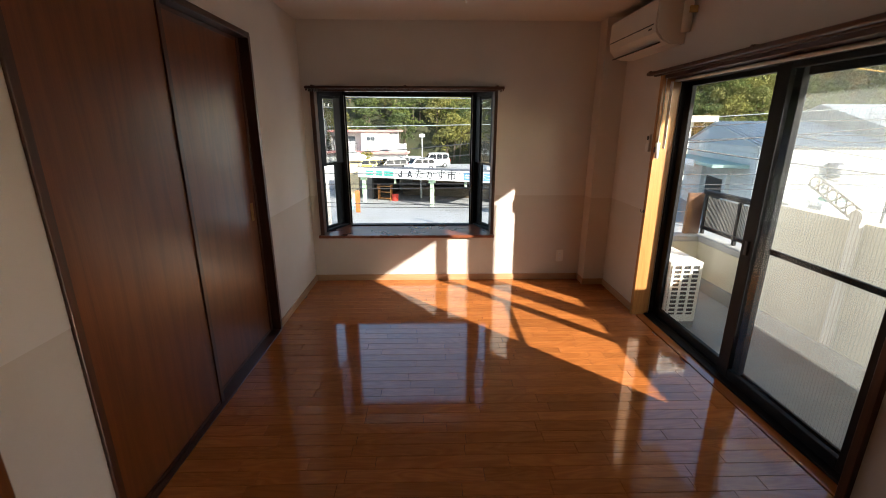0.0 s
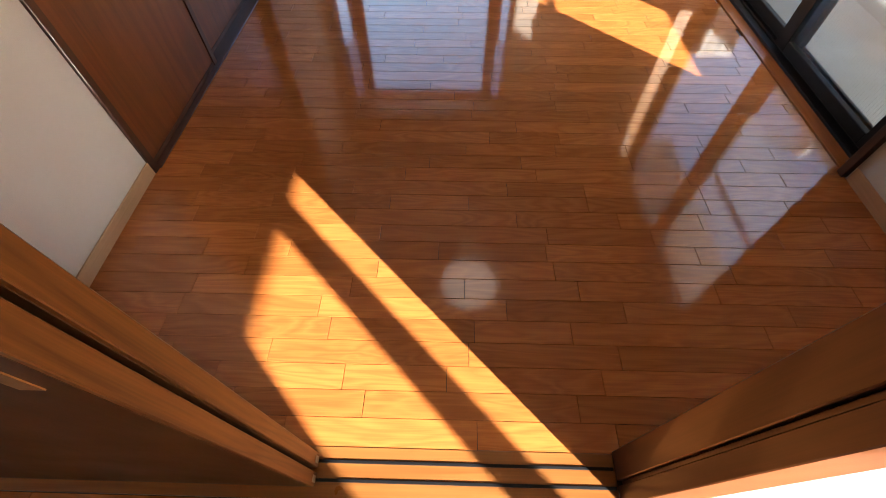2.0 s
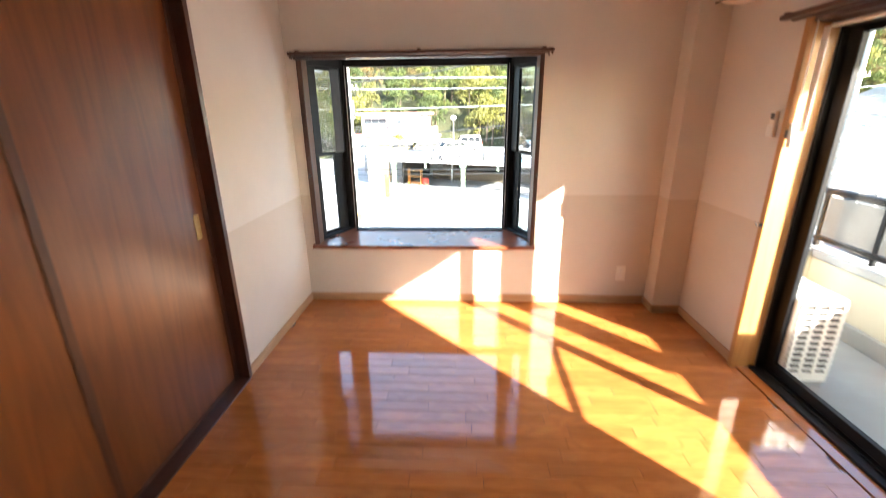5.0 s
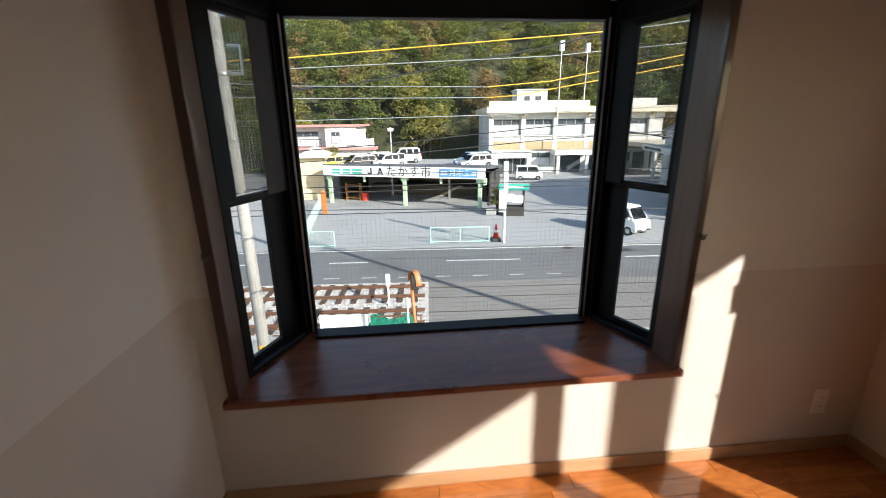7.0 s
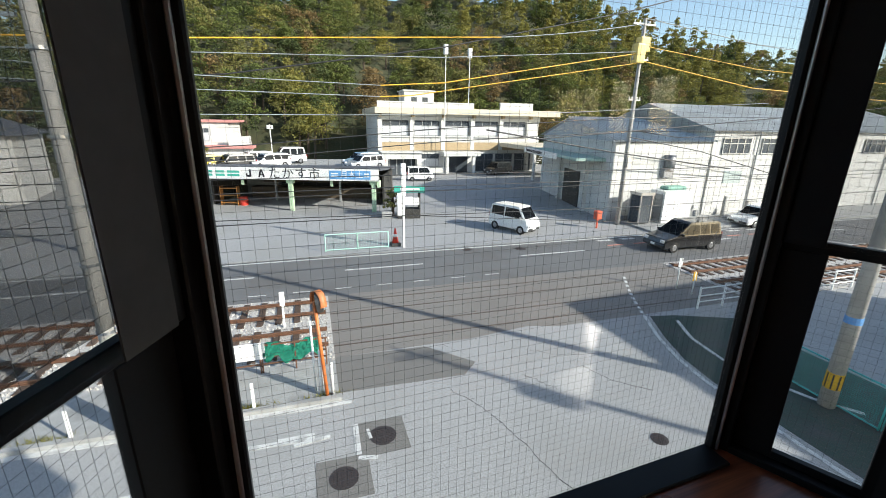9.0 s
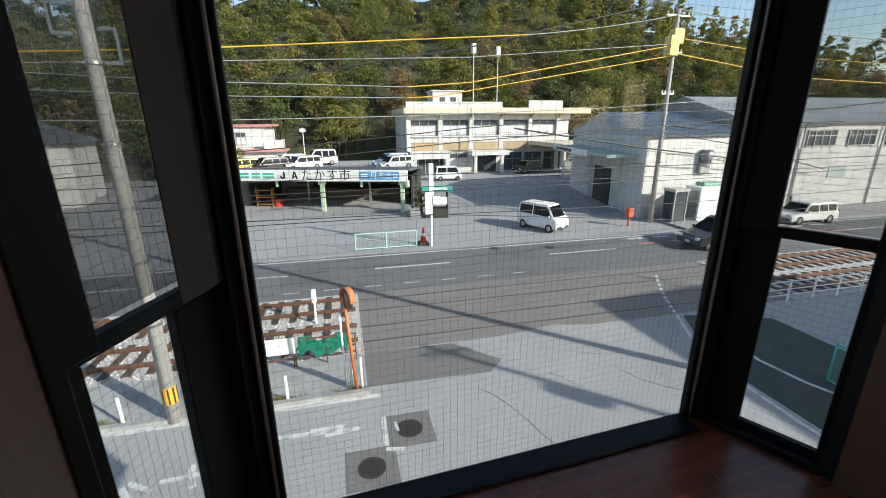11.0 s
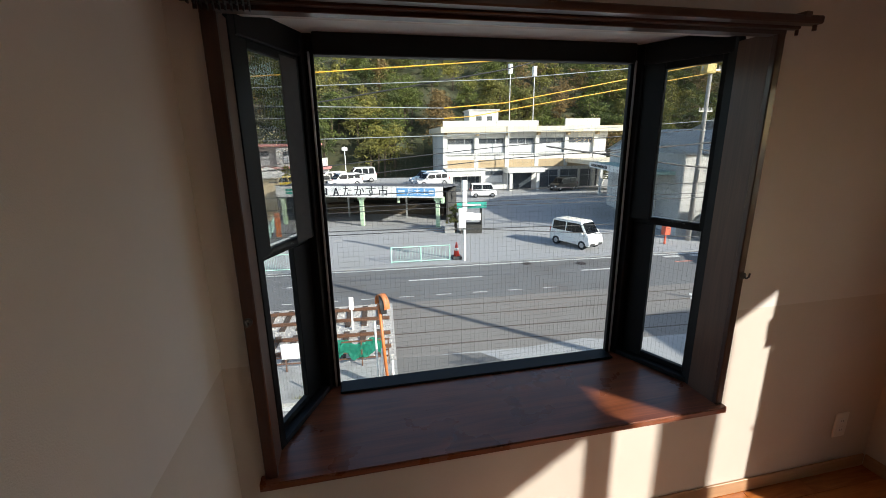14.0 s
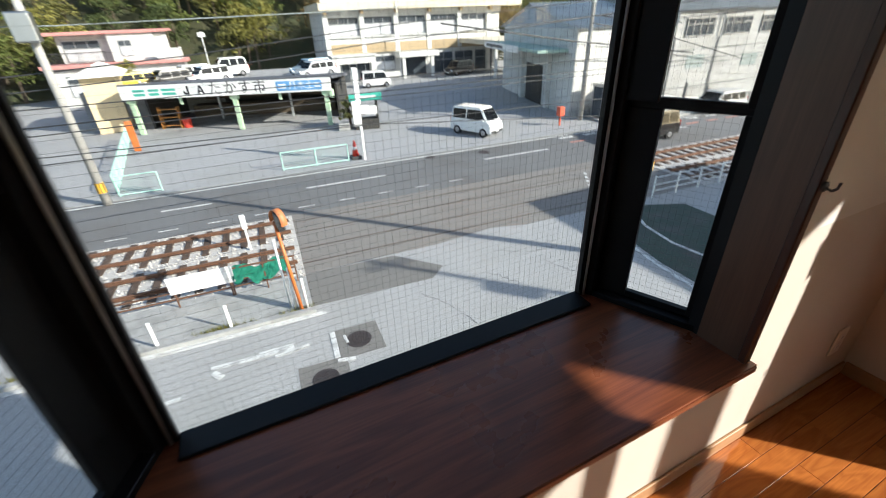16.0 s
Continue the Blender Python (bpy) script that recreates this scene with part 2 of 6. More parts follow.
def prism(bm, pts, z0, z1):
    """A slab with the outline pts (x, y)."""
    lo = [bm.verts.new((x, y, z0)) for x, y in pts]
    hi = [bm.verts.new((x, y, z1)) for x, y in pts]
    n = len(pts)
    bm.faces.new(lo[::-1])
    bm.faces.new(hi)
    for i in range(n):
        bm.faces.new((lo[i], lo[(i + 1) % n], hi[(i + 1) % n], hi[i]))
    bmesh.ops.recalc_face_normals(bm, faces=bm.faces)
    return bm


def mesh_of(name, bm, material, smooth=False):
    me = bpy.data.meshes.new(name)
    bm.to_mesh(me)
    bm.free()
    me.materials.append(material)
    if smooth:
        for p in me.polygons:
            p.use_smooth = True
    return me


def part(name, bm, material, parent=None, label="", smooth=False, m=None):
    ob = new(name, mesh_of(name, bm, material, smooth))
    ob.parent = parent
    if m is not None:
        ob.matrix_basis = m
    if label:
        ob["label"] = label
    return ob


def thing(name, m, label, category, group="", kind=""):
    ob = new(name)
    ob.empty_display_size = 0.1
    ob.matrix_basis = m
    return tagged(ob, label, category, group, kind)


def solid(name, bm, material, label, category, kind="", m=None, group="", smooth=False):
    ob = part(name, bm, material, None, "", smooth, m)
    return tagged(ob, label, category, group, kind)


# ---- room: the shell ----
RW, RY, CH, FT = 2.8, 3.728, 2.34, 0.845
OUT = 0.16
PY = -0.105   # back face of the partition behind the sliding doors
NB = -3.4     # back wall of the next room
solid("floor_slab", boxes((-0.9, RW + 0.15, NB - 0.15, RY + OUT, -0.25, -0.016)), SUBFLOOR, "dark timber subfloor under the planks", "floor", "structure")


def wall(name, label, upper, lower, joint=None):
    """A wall of an upper and a slightly darker lower wallpaper."""
    w = solid(name, boxes(*upper), WALL_M, label, "wall", "structure")
    if lower:
        part("lower_wallpaper", boxes(*lower), WAIN_M, w, "beige lower wallpaper")
    return w


# closet wall: opening y 1.034 to 2.662, up to 2.0
CN, CF, CT = 1.034, 2.662, 2.0
wall("wall_west", "off-white textured wallpaper wall with closet opening",
     [(-0.12, 0, PY, CN, FT, CH), (-0.12, 0, CF, RY, FT, CH), (-0.12, 0, CN, CF, CT, CH)],
     [(-0.12, -0.001, PY, CN, -0.02, FT), (-0.12, -0.001, CF, RY, -0.02, FT)])
solid("closet_back_wall", boxes((-0.9, -0.8, CN - 0.3, CF + 0.3, -0.02, CH), (-0.8, -0.12, CN - 0.3, CN - 0.2, -0.02, CH), (-0.8, -0.12, CF + 0.2, CF + 0.3, -0.02, CH)), WALL_M,
      "plain closet back wall", "wall", "structure")
# bay wall
BX0, BX1, BZ0, BZ1 = 0.100, 1.725, 0.44, 1.80
wall("wall_north", "off-white textured wallpaper wall around the bay window",
     [(-0.12, BX0, RY, RY + OUT, FT, CH), (BX1, RW + 0.15, RY, RY + OUT, FT, CH), (BX0, BX1, RY, RY + OUT, BZ1, CH)],
     [(-0.12, BX0, RY + 0.001, RY + OUT, -0.02, FT), (BX1, RW + 0.15, RY + 0.001, RY + OUT, -0.02, FT), (BX0, BX1, RY + 0.001, RY + OUT, -0.02, BZ0)])
PX = 2.606
pil = solid("wall_pillar", boxes((PX, RW, 3.568, RY, FT, CH)), WALL_M, "off-white wallpapered corner pillar", "pillar", "structure")
part("lower_wallpaper", boxes((PX + 0.001, RW, 3.569, RY, -0.02, FT)), WAIN_M, pil, "beige lower wallpaper")
# balcony wall: opening y 1.08 to 2.872, up to 1.80
DN, DF, DT = 1.08, 2.872, 1.80
wall("wall_east", "off-white textured wallpaper wall with balcony door",
     [(RW, RW + 0.15, PY, DN, FT, CH), (RW, RW + 0.15, DF, RY, FT, CH), (RW, RW + 0.15, DN, DF, DT, CH)],
     [(RW + 0.001, RW + 0.15, PY, DN, -0.25, FT), (RW + 0.001, RW + 0.15, DF, RY, -0.25, FT), (RW + 0.001, RW + 0.15, DN, DF, -0.25, -0.012)])
# partition with the sliding doorway x 0.0..1.65
OX0, OX1, OT = 0.88, 1.65, 1.80
wall("wall_south", "off-white wallpaper partition beside the sliding doors",
     [(OX1 + 0.11, RW, PY, 0.0, FT, CH), (-0.12, OX1 + 0.11, PY, 0.0, OT + 0.05, CH)],
     [(OX1 + 0.11, RW, PY + 0.001, -0.001, -0.02, FT)])
# ceiling over both rooms
solid("ceiling", boxes((-0.12, RW + 0.15, NB - 0.15, RY + OUT, CH, CH + 0.12)), CEIL_M, "white papered ceiling", "ceiling", "structure")
# next room, behind
WY0, WY1 = -2.17, -0.62
# out of view; their dull colour only holds down the bounce
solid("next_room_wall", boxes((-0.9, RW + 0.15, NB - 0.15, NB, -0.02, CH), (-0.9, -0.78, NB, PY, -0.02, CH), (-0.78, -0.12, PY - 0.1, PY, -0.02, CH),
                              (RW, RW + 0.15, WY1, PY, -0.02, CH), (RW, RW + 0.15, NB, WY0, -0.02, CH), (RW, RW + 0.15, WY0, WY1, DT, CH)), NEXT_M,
      "unseen walls of the next room, coloured dull to cut bounce light", "wall", "structure")
_w = thing("window_next_room", pose(RW + 0.09, 0, 0), "black aluminium sliding window of the next room", "window", kind="structure")
part("frame", boxes((-0.012, 0.012, -1.685, -1.555, 0.05, DT - 0.06), (-0.03, 0.03, WY0, WY1, 0, 0.05), (-0.03, 0.03, WY0, WY1, DT - 0.06, DT), (-0.012, 0.012, WY0, WY0 + 0.02, 0.05, DT - 0.06)), BLACK_AL, _w)


# ---- baseboards ----
def baseboard(rows, m):
    bm = bmesh.new()
    for r in rows:
        box(bm, *r, bev=0.002)
    return solid("baseboard", bm, m, "light brown wooden baseboard", "baseboard", "structure")


baseboard([(0.0, 0.009, 0.0, CN - 0.03, 0, 0.06), (0.0, 0.009, CF + 0.03, RY, 0, 0.06)], BASE_Y)
baseboard([(0.009, PX - 0.009, RY - 0.009, RY, 0, 0.06), (PX - 0.009, RW, 3.559, 3.568, 0, 0.06)], BASE_X)
baseboard([(PX - 0.009, PX, 3.568, RY - 0.009, 0, 0.06), (RW - 0.009, RW, DF + 0.04, 3.559, 0, 0.06), (RW - 0.009, RW, 0.0, DN - 0.04, 0, 0.06)], BASE_Y)
baseboard([(OX1 + 0.11, RW - 0.009, 0.0, 0.009, 0, 0.06)], BASE_X)


# ---- closet ----
clos = thing("closet_door_frame", pose(0, 0, 0), "dark brown wooden closet frame with sill", "door frame", kind="structure")
part("jamb", boxes((-0.12, 0.012, CN - 0.028, CN + 0.004, 0, CT + 0.03), bev=0.002), FRAME_W, clos)
part("jamb", boxes((-0.12, 0.012, CF - 0.004, CF + 0.028, 0, CT + 0.03), bev=0.002), FRAME_W, clos)
part("head", boxes((-0.12, 0.0115, CN + 0.004, CF - 0.004, CT - 0.004, CT + 0.029), bev=0.002), FRAME_Y, clos)
part("sill", boxes((-0.12, 0.018, CN + 0.004, CF - 0.004, -0.015, 0.007), bev=0.001), FRAME_Y, clos)


def closet_door(y0, y1, x, pull_y=None):
    d = thing("closet_sliding_door", pose(x, y0, 0.006), "dark reddish-brown wooden sliding closet door, shut", "closet door", "closet doors")
    w, h = y1 - y0, CT - 0.014
    part("panel", boxes((-0.026, -0.004, 0.02, w - 0.02, 0.02, h - 0.02)), DOOR_W, d)
    part("stile", boxes((-0.03, 0, 0, 0.02, 0, h), bev=0.002), FRAME_W, d)
    part("stile", boxes((-0.03, 0.004, w - 0.032, w, 0, h), bev=0.002), FRAME_W, d)
    part("rail", boxes((-0.03, -0.001, 0.02, w - 0.02, 0, 0.02)), FRAME_Y, d)
    part("rail", boxes((-0.03, -0.001, 0.02, w - 0.02, h - 0.02, h)), FRAME_Y, d)
    if pull_y is None:
        return d
    bm = bmesh.new()
    for r in ((-0.004, 0.0, -0.018, -0.013, -0.06, 0.06), (-0.004, 0.0, 0.013, 0.018, -0.06, 0.06), (-0.004, 0.0, -0.013, 0.013, 0.055, 0.06), (-0.004, 0.0, -0.013, 0.013, -0.06, -0.055),
              (-0.0045, -0.003, -0.013, 0.013, -0.055, 0.055)):
        box(bm, *r)
    part("pull", bm, BRASS, d, "recessed brass finger pull", m=pose(0.0, pull_y - y0, 0.91))
    return d


closet_door(CN + 0.006, 1.80, -0.008)
closet_door(1.755, CF - 0.006, -0.052, 2.565)


# ---- bay window ----
FY = 4.19                      # inner face of the front frame
bay = thing("window_1", pose(0, 0, 0), "bay window with black aluminium frames and dark wooden casing", "bay window", kind="structure")
part("casing", boxes((BX0 - 0.020, BX0 + 0.016, RY - 0.022, RY, BZ0 + 0.026, BZ1), bev=0.003), FRAME_W, bay)
part("reveal", boxes((BX0 - 0.0, BX0 + 0.009, RY, 3.85, BZ0 + 0.026, BZ1 - 0.02)), CASE_W, bay, "brown wooden reveal board")
part("casing", boxes((BX1 - 0.014, BX1 + 0.014, RY - 0.022, RY, BZ0 + 0.026, BZ1), bev=0.003), FRAME_W, bay)
part("reveal", boxes((BX1 - 0.012, BX1 - 0.0, RY, 3.85, BZ0 + 0.026, BZ1 - 0.02)), CASE_W, bay, "brown wooden reveal board")
part("casing_head", boxes((BX0 - 0.020, BX1 + 0.014, RY - 0.0225, RY + 0.02, BZ1 - 0.03, BZ1 + 0.0), bev=0.002), FRAME_X, bay)
bm = bmesh.new()
prism(bm, [(BX0 - 0.035, RY - 0.042), (BX1 + 0.02, RY - 0.042), (BX1 + 0.02, RY), (BX1, RY + 0.001), (BX1, 3.90), (1.60, FY + 0.01), (0.235, FY + 0.01), (BX0, 3.90), (BX0, RY + 0.001), (BX0 - 0.035, RY)], BZ0, BZ0 + 0.026)
bmesh.ops.bevel(bm, geom=[e for e in bm.edges if all(v.co.y < RY - 0.03 for v in e.verts)], offset=0.004, segments=2, affect="EDGES")
part("window_sill", bm, SILL_W, bay, "glossy dark wooden window sill")
bm = bmesh.new()
prism(bm, [(BX0, RY + 0.02), (BX1, RY + 0.02), (BX1, 3.90), (1.60, FY + 0.08), (0.235, FY + 0.08), (BX0, 3.90)], BZ1 + 0.03, BZ1 + 0.09)
part("bay_ceiling", bm, WHITE_P, bay, "white panel ceiling of the bay")
bm = bmesh.new()
prism(bm, [(BX0, RY + OUT), (BX1, RY + OUT), (BX1 + 0.08, 3.90), (1.66, FY + 0.013), (0.175, FY + 0.013), (BX0 - 0.08, 3.90)], BZ0 - 0.12, BZ0 - 0.001)
part("bay_base", bm, CONCRETE, bay, "grey base of the bay")
BT = BZ1 + 0.03                # underside of the bay ceiling
GX0, GX1, GZ0, GZ1 = 0.297, 1.542, 0.476, 1.757
fr = part("front_frame", boxes((0.215, GX0, FY - 0.012, FY + 0.014, BZ0 + 0.026, BT), (GX1, 1.62, FY - 0.012, FY + 0.014, BZ0 + 0.026, BT),
                               (GX0, GX1, FY - 0.075, FY + 0.012, BZ0 + 0.026, GZ0), (GX0, GX1, FY - 0.04, FY + 0.012, GZ1, BT), bev=0.004), BLACK_AL, bay)
part("bead", boxes((GX0 - 0.02, GX0 - 0.012, FY - 0.02, FY - 0.0115, BZ0 + 0.03, BZ1 - 0.03), (GX1 + 0.012, GX1 + 0.02, FY - 0.02, FY - 0.0115, BZ0 + 0.03, BZ1 - 0.03), bev=0.002), ALU, fr)
pane = part("pane", boxes((GX0 - 0.005, GX1 + 0.005, FY - 0.003, FY + 0.001, GZ0 - 0.005, GZ1 + 0.005)), GLASS, bay)
pane.visible_shadow = False


def side_sash(p, q, fs0, fs1, up0, up1, screen):
    """One slanted double-hung side light from p to q; fs: lower stile widths, up: upper stile widths."""
    p, q = Vector(p), Vector(q)
    d = (q - p)
    w = d.length
    ang = math.degrees(math.atan2(d.y, d.x))
    base = pose(p.x, p.y, BZ0 + 0.026, 0, 0, ang)
    h = BZ1 - 0.02 - BZ0 - 0.026
    ht = BT - BZ0 - 0.026
    f = part("side_frame", boxes((0, 0.03, -0.03, 0.04, 0, ht), (w - 0.03, w, -0.03, 0.04, 0, ht), (0.03, w - 0.03, -0.03, 0.04, 0, 0.022), (0.03, w - 0.03, -0.03, 0.04, h - 0.03, ht), bev=0.003), BLACK_AL, bay, m=base)
    zm = 1.105 - BZ0 - 0.026
    lo = part("lower_sash", boxes((0.03, fs0, -0.018, 0.004, 0.022, zm), (w - fs1, w - 0.03, -0.018, 0.004, 0.022, zm), (fs0, w - fs1, -0.018, 0.004, 0.022, 0.045), (0.03, w - 0.03, -0.018, 0.0035, zm, zm + 0.03), bev=0.002), BLACK_AL, f)
    hi = part("upper_sash", boxes((0.03, up0, 0.008, 0.03, zm + 0.02, h - 0.03), (w - up1, w - 0.03, 0.008, 0.03, zm + 0.02, h - 0.03), (up0, w - up1, 0.008, 0.03, h - 0.055, h - 0.03), bev=0.002), BLACK_AL, f)
    px = fs0 - 0.035 if fs0 > fs1 else w - fs1 + 0.02
    part("sash_pull", boxes((px, px + 0.015, -0.026, -0.018, zm - 0.22, zm - 0.05), bev=0.002), BLACK_AL, f)
    g1 = part("pane", boxes((fs0 - 0.005, w - fs1 + 0.005, -0.009, -0.005, 0.04, zm + 0.005)), GLASS, f)
    g2 = part("pane", boxes((up0 - 0.005, w - up1 + 0.005, 0.017, 0.021, zm + 0.02, h - 0.05)), GLASS, f)
    g1.visible_shadow = g2.visible_shadow = False
    gz = part("insect_screen", boxes((0.03, w - 0.03, -0.0365, -0.036, zm + 0.03, h - 0.03)), screen, f, "dark insect gauze")
    gz.visible_shadow = False
    bm = bmesh.new()
    for i in range(1, 18):
        x = 0.03 + (w - 0.06) * i / 18
        box(bm, x - 0.0002, x + 0.0002, -0.0344, -0.034, 0.02, h - 0.03)
    for i in range(1, 64):
        z = 0.02 + (h - 0.05) * i / 64
        box(bm, 0.03, w - 0.03, -0.0349, -0.0345, z - 0.0002, z + 0.0002)
    tagged(part("wire_grid", bm, NET_M, f), kind="stuff")
    return f


side_sash((1.765, 3.845), (1.605, 4.20), 0.075, 0.125, 0.075, 0.115, GREY_GAUZE)
_ls = side_sash((0.232, 4.20), (0.075, 3.845), 0.138, 0.076, 0.06, 0.085, DARK_GAUZE)
part("folded_screen", boxes((0.055, 0.152, 0.0325, 0.0355, 0.66, 1.27)), mat("grey_screen", (0.055, 0.055, 0.055), (0.07, 0.07, 0.07), 0.9, 40), _ls, "dark grey folded insect screen")

part("corner_post", boxes((1.713, 1.80, 3.851, 3.885, BZ0 + 0.027, BT - 0.001)), BLACK_AL, bay)
part("corner_post", boxes((0.03, 0.106, 3.851, 3.885, BZ0 + 0.027, BT - 0.001)), BLACK_AL, bay)

# insect-screen grid outside the front pane
bm = bmesh.new()
n = 62
for i in range(n):
    x = GX0 + (GX1 - GX0) * (i + 0.5) / n
    box(bm, x - 0.0002, x + 0.0002, FY + 0.0060, FY + 0.0064, GZ0, GZ1)
    z = GZ0 + (GZ1 - GZ0) * (i + 0.5) / n
    box(bm, GX0, GX1, FY + 0.0065, FY + 0.0069, z - 0.0002, z + 0.0002)
tagged(part("wire_grid", bm, NET_M, bay, "fine dark wire grid in the window"), kind="stuff")

# curtain rail of the bay
rail = thing("curtain_rail", pose(0.92, RY, 1.785), "dark brown wooden curtain rail above the bay window", "curtain rail")
part("rail", boxes((-0.865, 0.865, -0.095, -0.055, 0, 0.022), bev=0.004), FRAME_X, rail)
part("rail", boxes((-0.845, 0.845, -0.045, -0.02, -0.004, 0.016), bev=0.003), FRAME_X, rail)
for x in (-0.8, 0.0, 0.8):
    part("bracket", boxes((x - 0.012, x + 0.012, -0.1, 0.0, 0.016, 0.03), bev=0.003), FRAME_X, rail)
for x in (-0.855, 0.855):
    part("end_hook", tube(bmesh.new(), (x, -0.075, -0.016), (x, -0.075, 0), 0.006), FRAME_X, rail)
    part("end_hook", tube(bmesh.new(), (x * 0.985, -0.033, -0.02), (x * 0.985, -0.033, 0), 0.005), FRAME_X, rail)


for k in range(11):
    x = -0.845 + 0.0125 * k
    part("runner", boxes((x - 0.002, x + 0.002, -0.082, -0.068, -0.02, 0.0), bev=0.001), DARK_P, rail, "small dark curtain runner")
for k in range(9):
    x = -0.83 + 0.013 * k
    part("runner", boxes((x - 0.002, x + 0.002, -0.039, -0.027, -0.022, -0.004), bev=0.001), DARK_P, rail, "small dark curtain runner")


# ---- balcony door ----
bd = thing("door_1", pose(RW, 0, 0), "black aluminium sliding glass balcony door, shut", "balcony door", kind="structure")
# sunlight is coloured into this far casing; near casing and head are dark
part("casing", boxes((-0.034, 0.10, DF - 0.006, DF + 0.03, 0, DT + 0.03), bev=0.002), JAMB_W, bd, "wooden door casing coloured a sunlit orange-brown")
part("casing", boxes((-0.022, 0.10, DN - 0.03, DN + 0.006, 0, DT + 0.03), bev=0.002), FRAME_W, bd)
part("casing_head", boxes((-0.022, 0.10, DN + 0.006, DF - 0.006, DT - 0.006, DT + 0.03), bev=0.002), FRAME_Y, bd)
fx0, fx1 = 0.07, 0.178
part("outer_frame", boxes((fx0 + 0.03, fx1, DF - 0.02, DF - 0.006, 0.0, DT - 0.006), (fx0, fx1, DN + 0.006, DN + 0.06, 0.0, DT - 0.006),
                          (fx0, fx1, DN + 0.06, DF - 0.02, DT - 0.03, DT - 0.006), bev=0.003), BLACK_AL, bd)
part("sill_track", boxes((0.066, fx1, DN + 0.006, DF - 0.006, -0.011, 0.018), (0.111, 0.116, DN + 0.06, DF - 0.075, 0.018, 0.03), (0.148, 0.153, DN + 0.06, DF - 0.075, 0.018, 0.03), bev=0.002), BLACK_AL, bd)


part("door_sill", boxes((0.0, 0.0655, DN + 0.006, DF - 0.006, -0.011, 0.006), bev=0.002), SILL_O, bd, "orange-brown wooden door sill")


def door_panel(y0, y1, x, st=0.07):
    p = part("glass_panel", boxes((x, x + 0.03, y0, y0 + 0.075, 0.03, DT - 0.03), (x, x + 0.03, y1 - st, y1, 0.03, DT - 0.03),
                                  (x, x + 0.03, y0 + 0.075, y1 - st, 0.03, 0.085), (x, x + 0.03, y0 + 0.075, y1 - st, DT - 0.06, DT - 0.03), bev=0.003), BLACK_AL, bd)
    g = part("pane", boxes((x + 0.012, x + 0.017, y0 + 0.06, y1 - st + 0.01, 0.08, DT - 0.055)), GLASS, p)
    g.visible_shadow = False
    return p


door_panel(1.886, 2.855, 0.135, 0.07)
pb = door_panel(1.14, 2.01, 0.098, 0.09)
part("latch", boxes((-0.012, 0.0, 1.95, 1.975, 0.78, 0.86), bev=0.003), DARK_P, pb, m=pose(0.098, 0, 0))
scr = part("screen_door", boxes((0.182, 0.198, 1.115, 1.15, 0.02, DT - 0.05), (0.182, 0.198, 1.915, 1.95, 0.02, DT - 0.05), (0.182, 0.198, 1.15, 1.915, 0.02, 0.06),
                                (0.182, 0.198, 1.15, 1.915, DT - 0.09, DT - 0.05), (0.182, 0.198, 1.15, 1.915, 0.80, 0.83), bev=0.002), BLACK_AL, bd)
bm = bmesh.new()
for i in range(1, 46):
    y = 1.15 + 0.765 * i / 46
    box(bm, 0.1895, 0.1902, y - 0.0002, y + 0.0002, 0.06, DT - 0.09)
for i in range(1, 118):
    z = 0.06 + (DT - 0.15) * i / 118
    box(bm, 0.1903, 0.191, 1.15, 1.915, z - 0.0002, z + 0.0002)
tagged(part("net", bm, NET_M, scr, "fine grey insect net"), kind="stuff")
gz_ = part("gauze", boxes((0.1925, 0.193, 1.15, 1.915, 0.06, 0.80), (0.1925, 0.193, 1.15, 1.915, 0.83, DT - 0.09)), PALE_GAUZE, scr, "fine pale insect gauze")
gz_.visible_shadow = False
rail = thing("curtain_rail", pose(RW, 1.95, 1.822), "dark brown wooden curtain rail above the balcony door", "curtain rail")
part("rail", boxes((-0.095, -0.055, -1.15, 1.045, 0, 0.022), bev=0.004), FRAME_Y, rail)
part("rail", boxes((-0.047, -0.0245, -1.13, 1.03, -0.006, 0.014), bev=0.003), FRAME_Y, rail)
for y in (-1.0, 0.0, 1.0):
    part("bracket", boxes((-0.1, 0.0, y - 0.012, y + 0.012, 0.014, 0.028), bev=0.003), FRAME_Y, rail)
part("roller", tube(bmesh.new(), (0.055, -0.85, -0.043), (0.055, 0.9, -0.043), 0.011), WHITE_P, rail, "white roller blind tube", smooth=True)



# ---- sliding doorway to the next room ----
sd = thing("door_2", pose(0, 0, 0), "brown wooden sliding-door frame with threshold rails", "door frame", kind="structure")
part("jamb", boxes((OX1, OX1 + 0.11, PY - 0.003, -0.068, 0, OT), (OX1 + 0.012, OX1 + 0.11, -0.068, -0.056, 0, OT), (OX1, OX1 + 0.11, -0.056, 0.012, 0, OT), bev=0.002), FRAME_W, sd, "dark brown grooved door jamb")
part("head", boxes((-0.12, OX1 + 0.11, PY - 0.012, 0.012, OT, OT + 0.05), bev=0.002), FRAME_X, sd)
part("threshold", boxes((0.0, OX1, PY - 0.012, 0.006, -0.015, 0.002), bev=0.0015), THRESH, sd, "light brown wooden threshold")
for y in (-0.030, -0.074):
    part("metal_rail", boxes((0.0, OX1 - 0.004, y - 0.004, y + 0.004, 0.0005, 0.0055), bev=0.001), BLACK_AL, sd, "thin dark door rail")


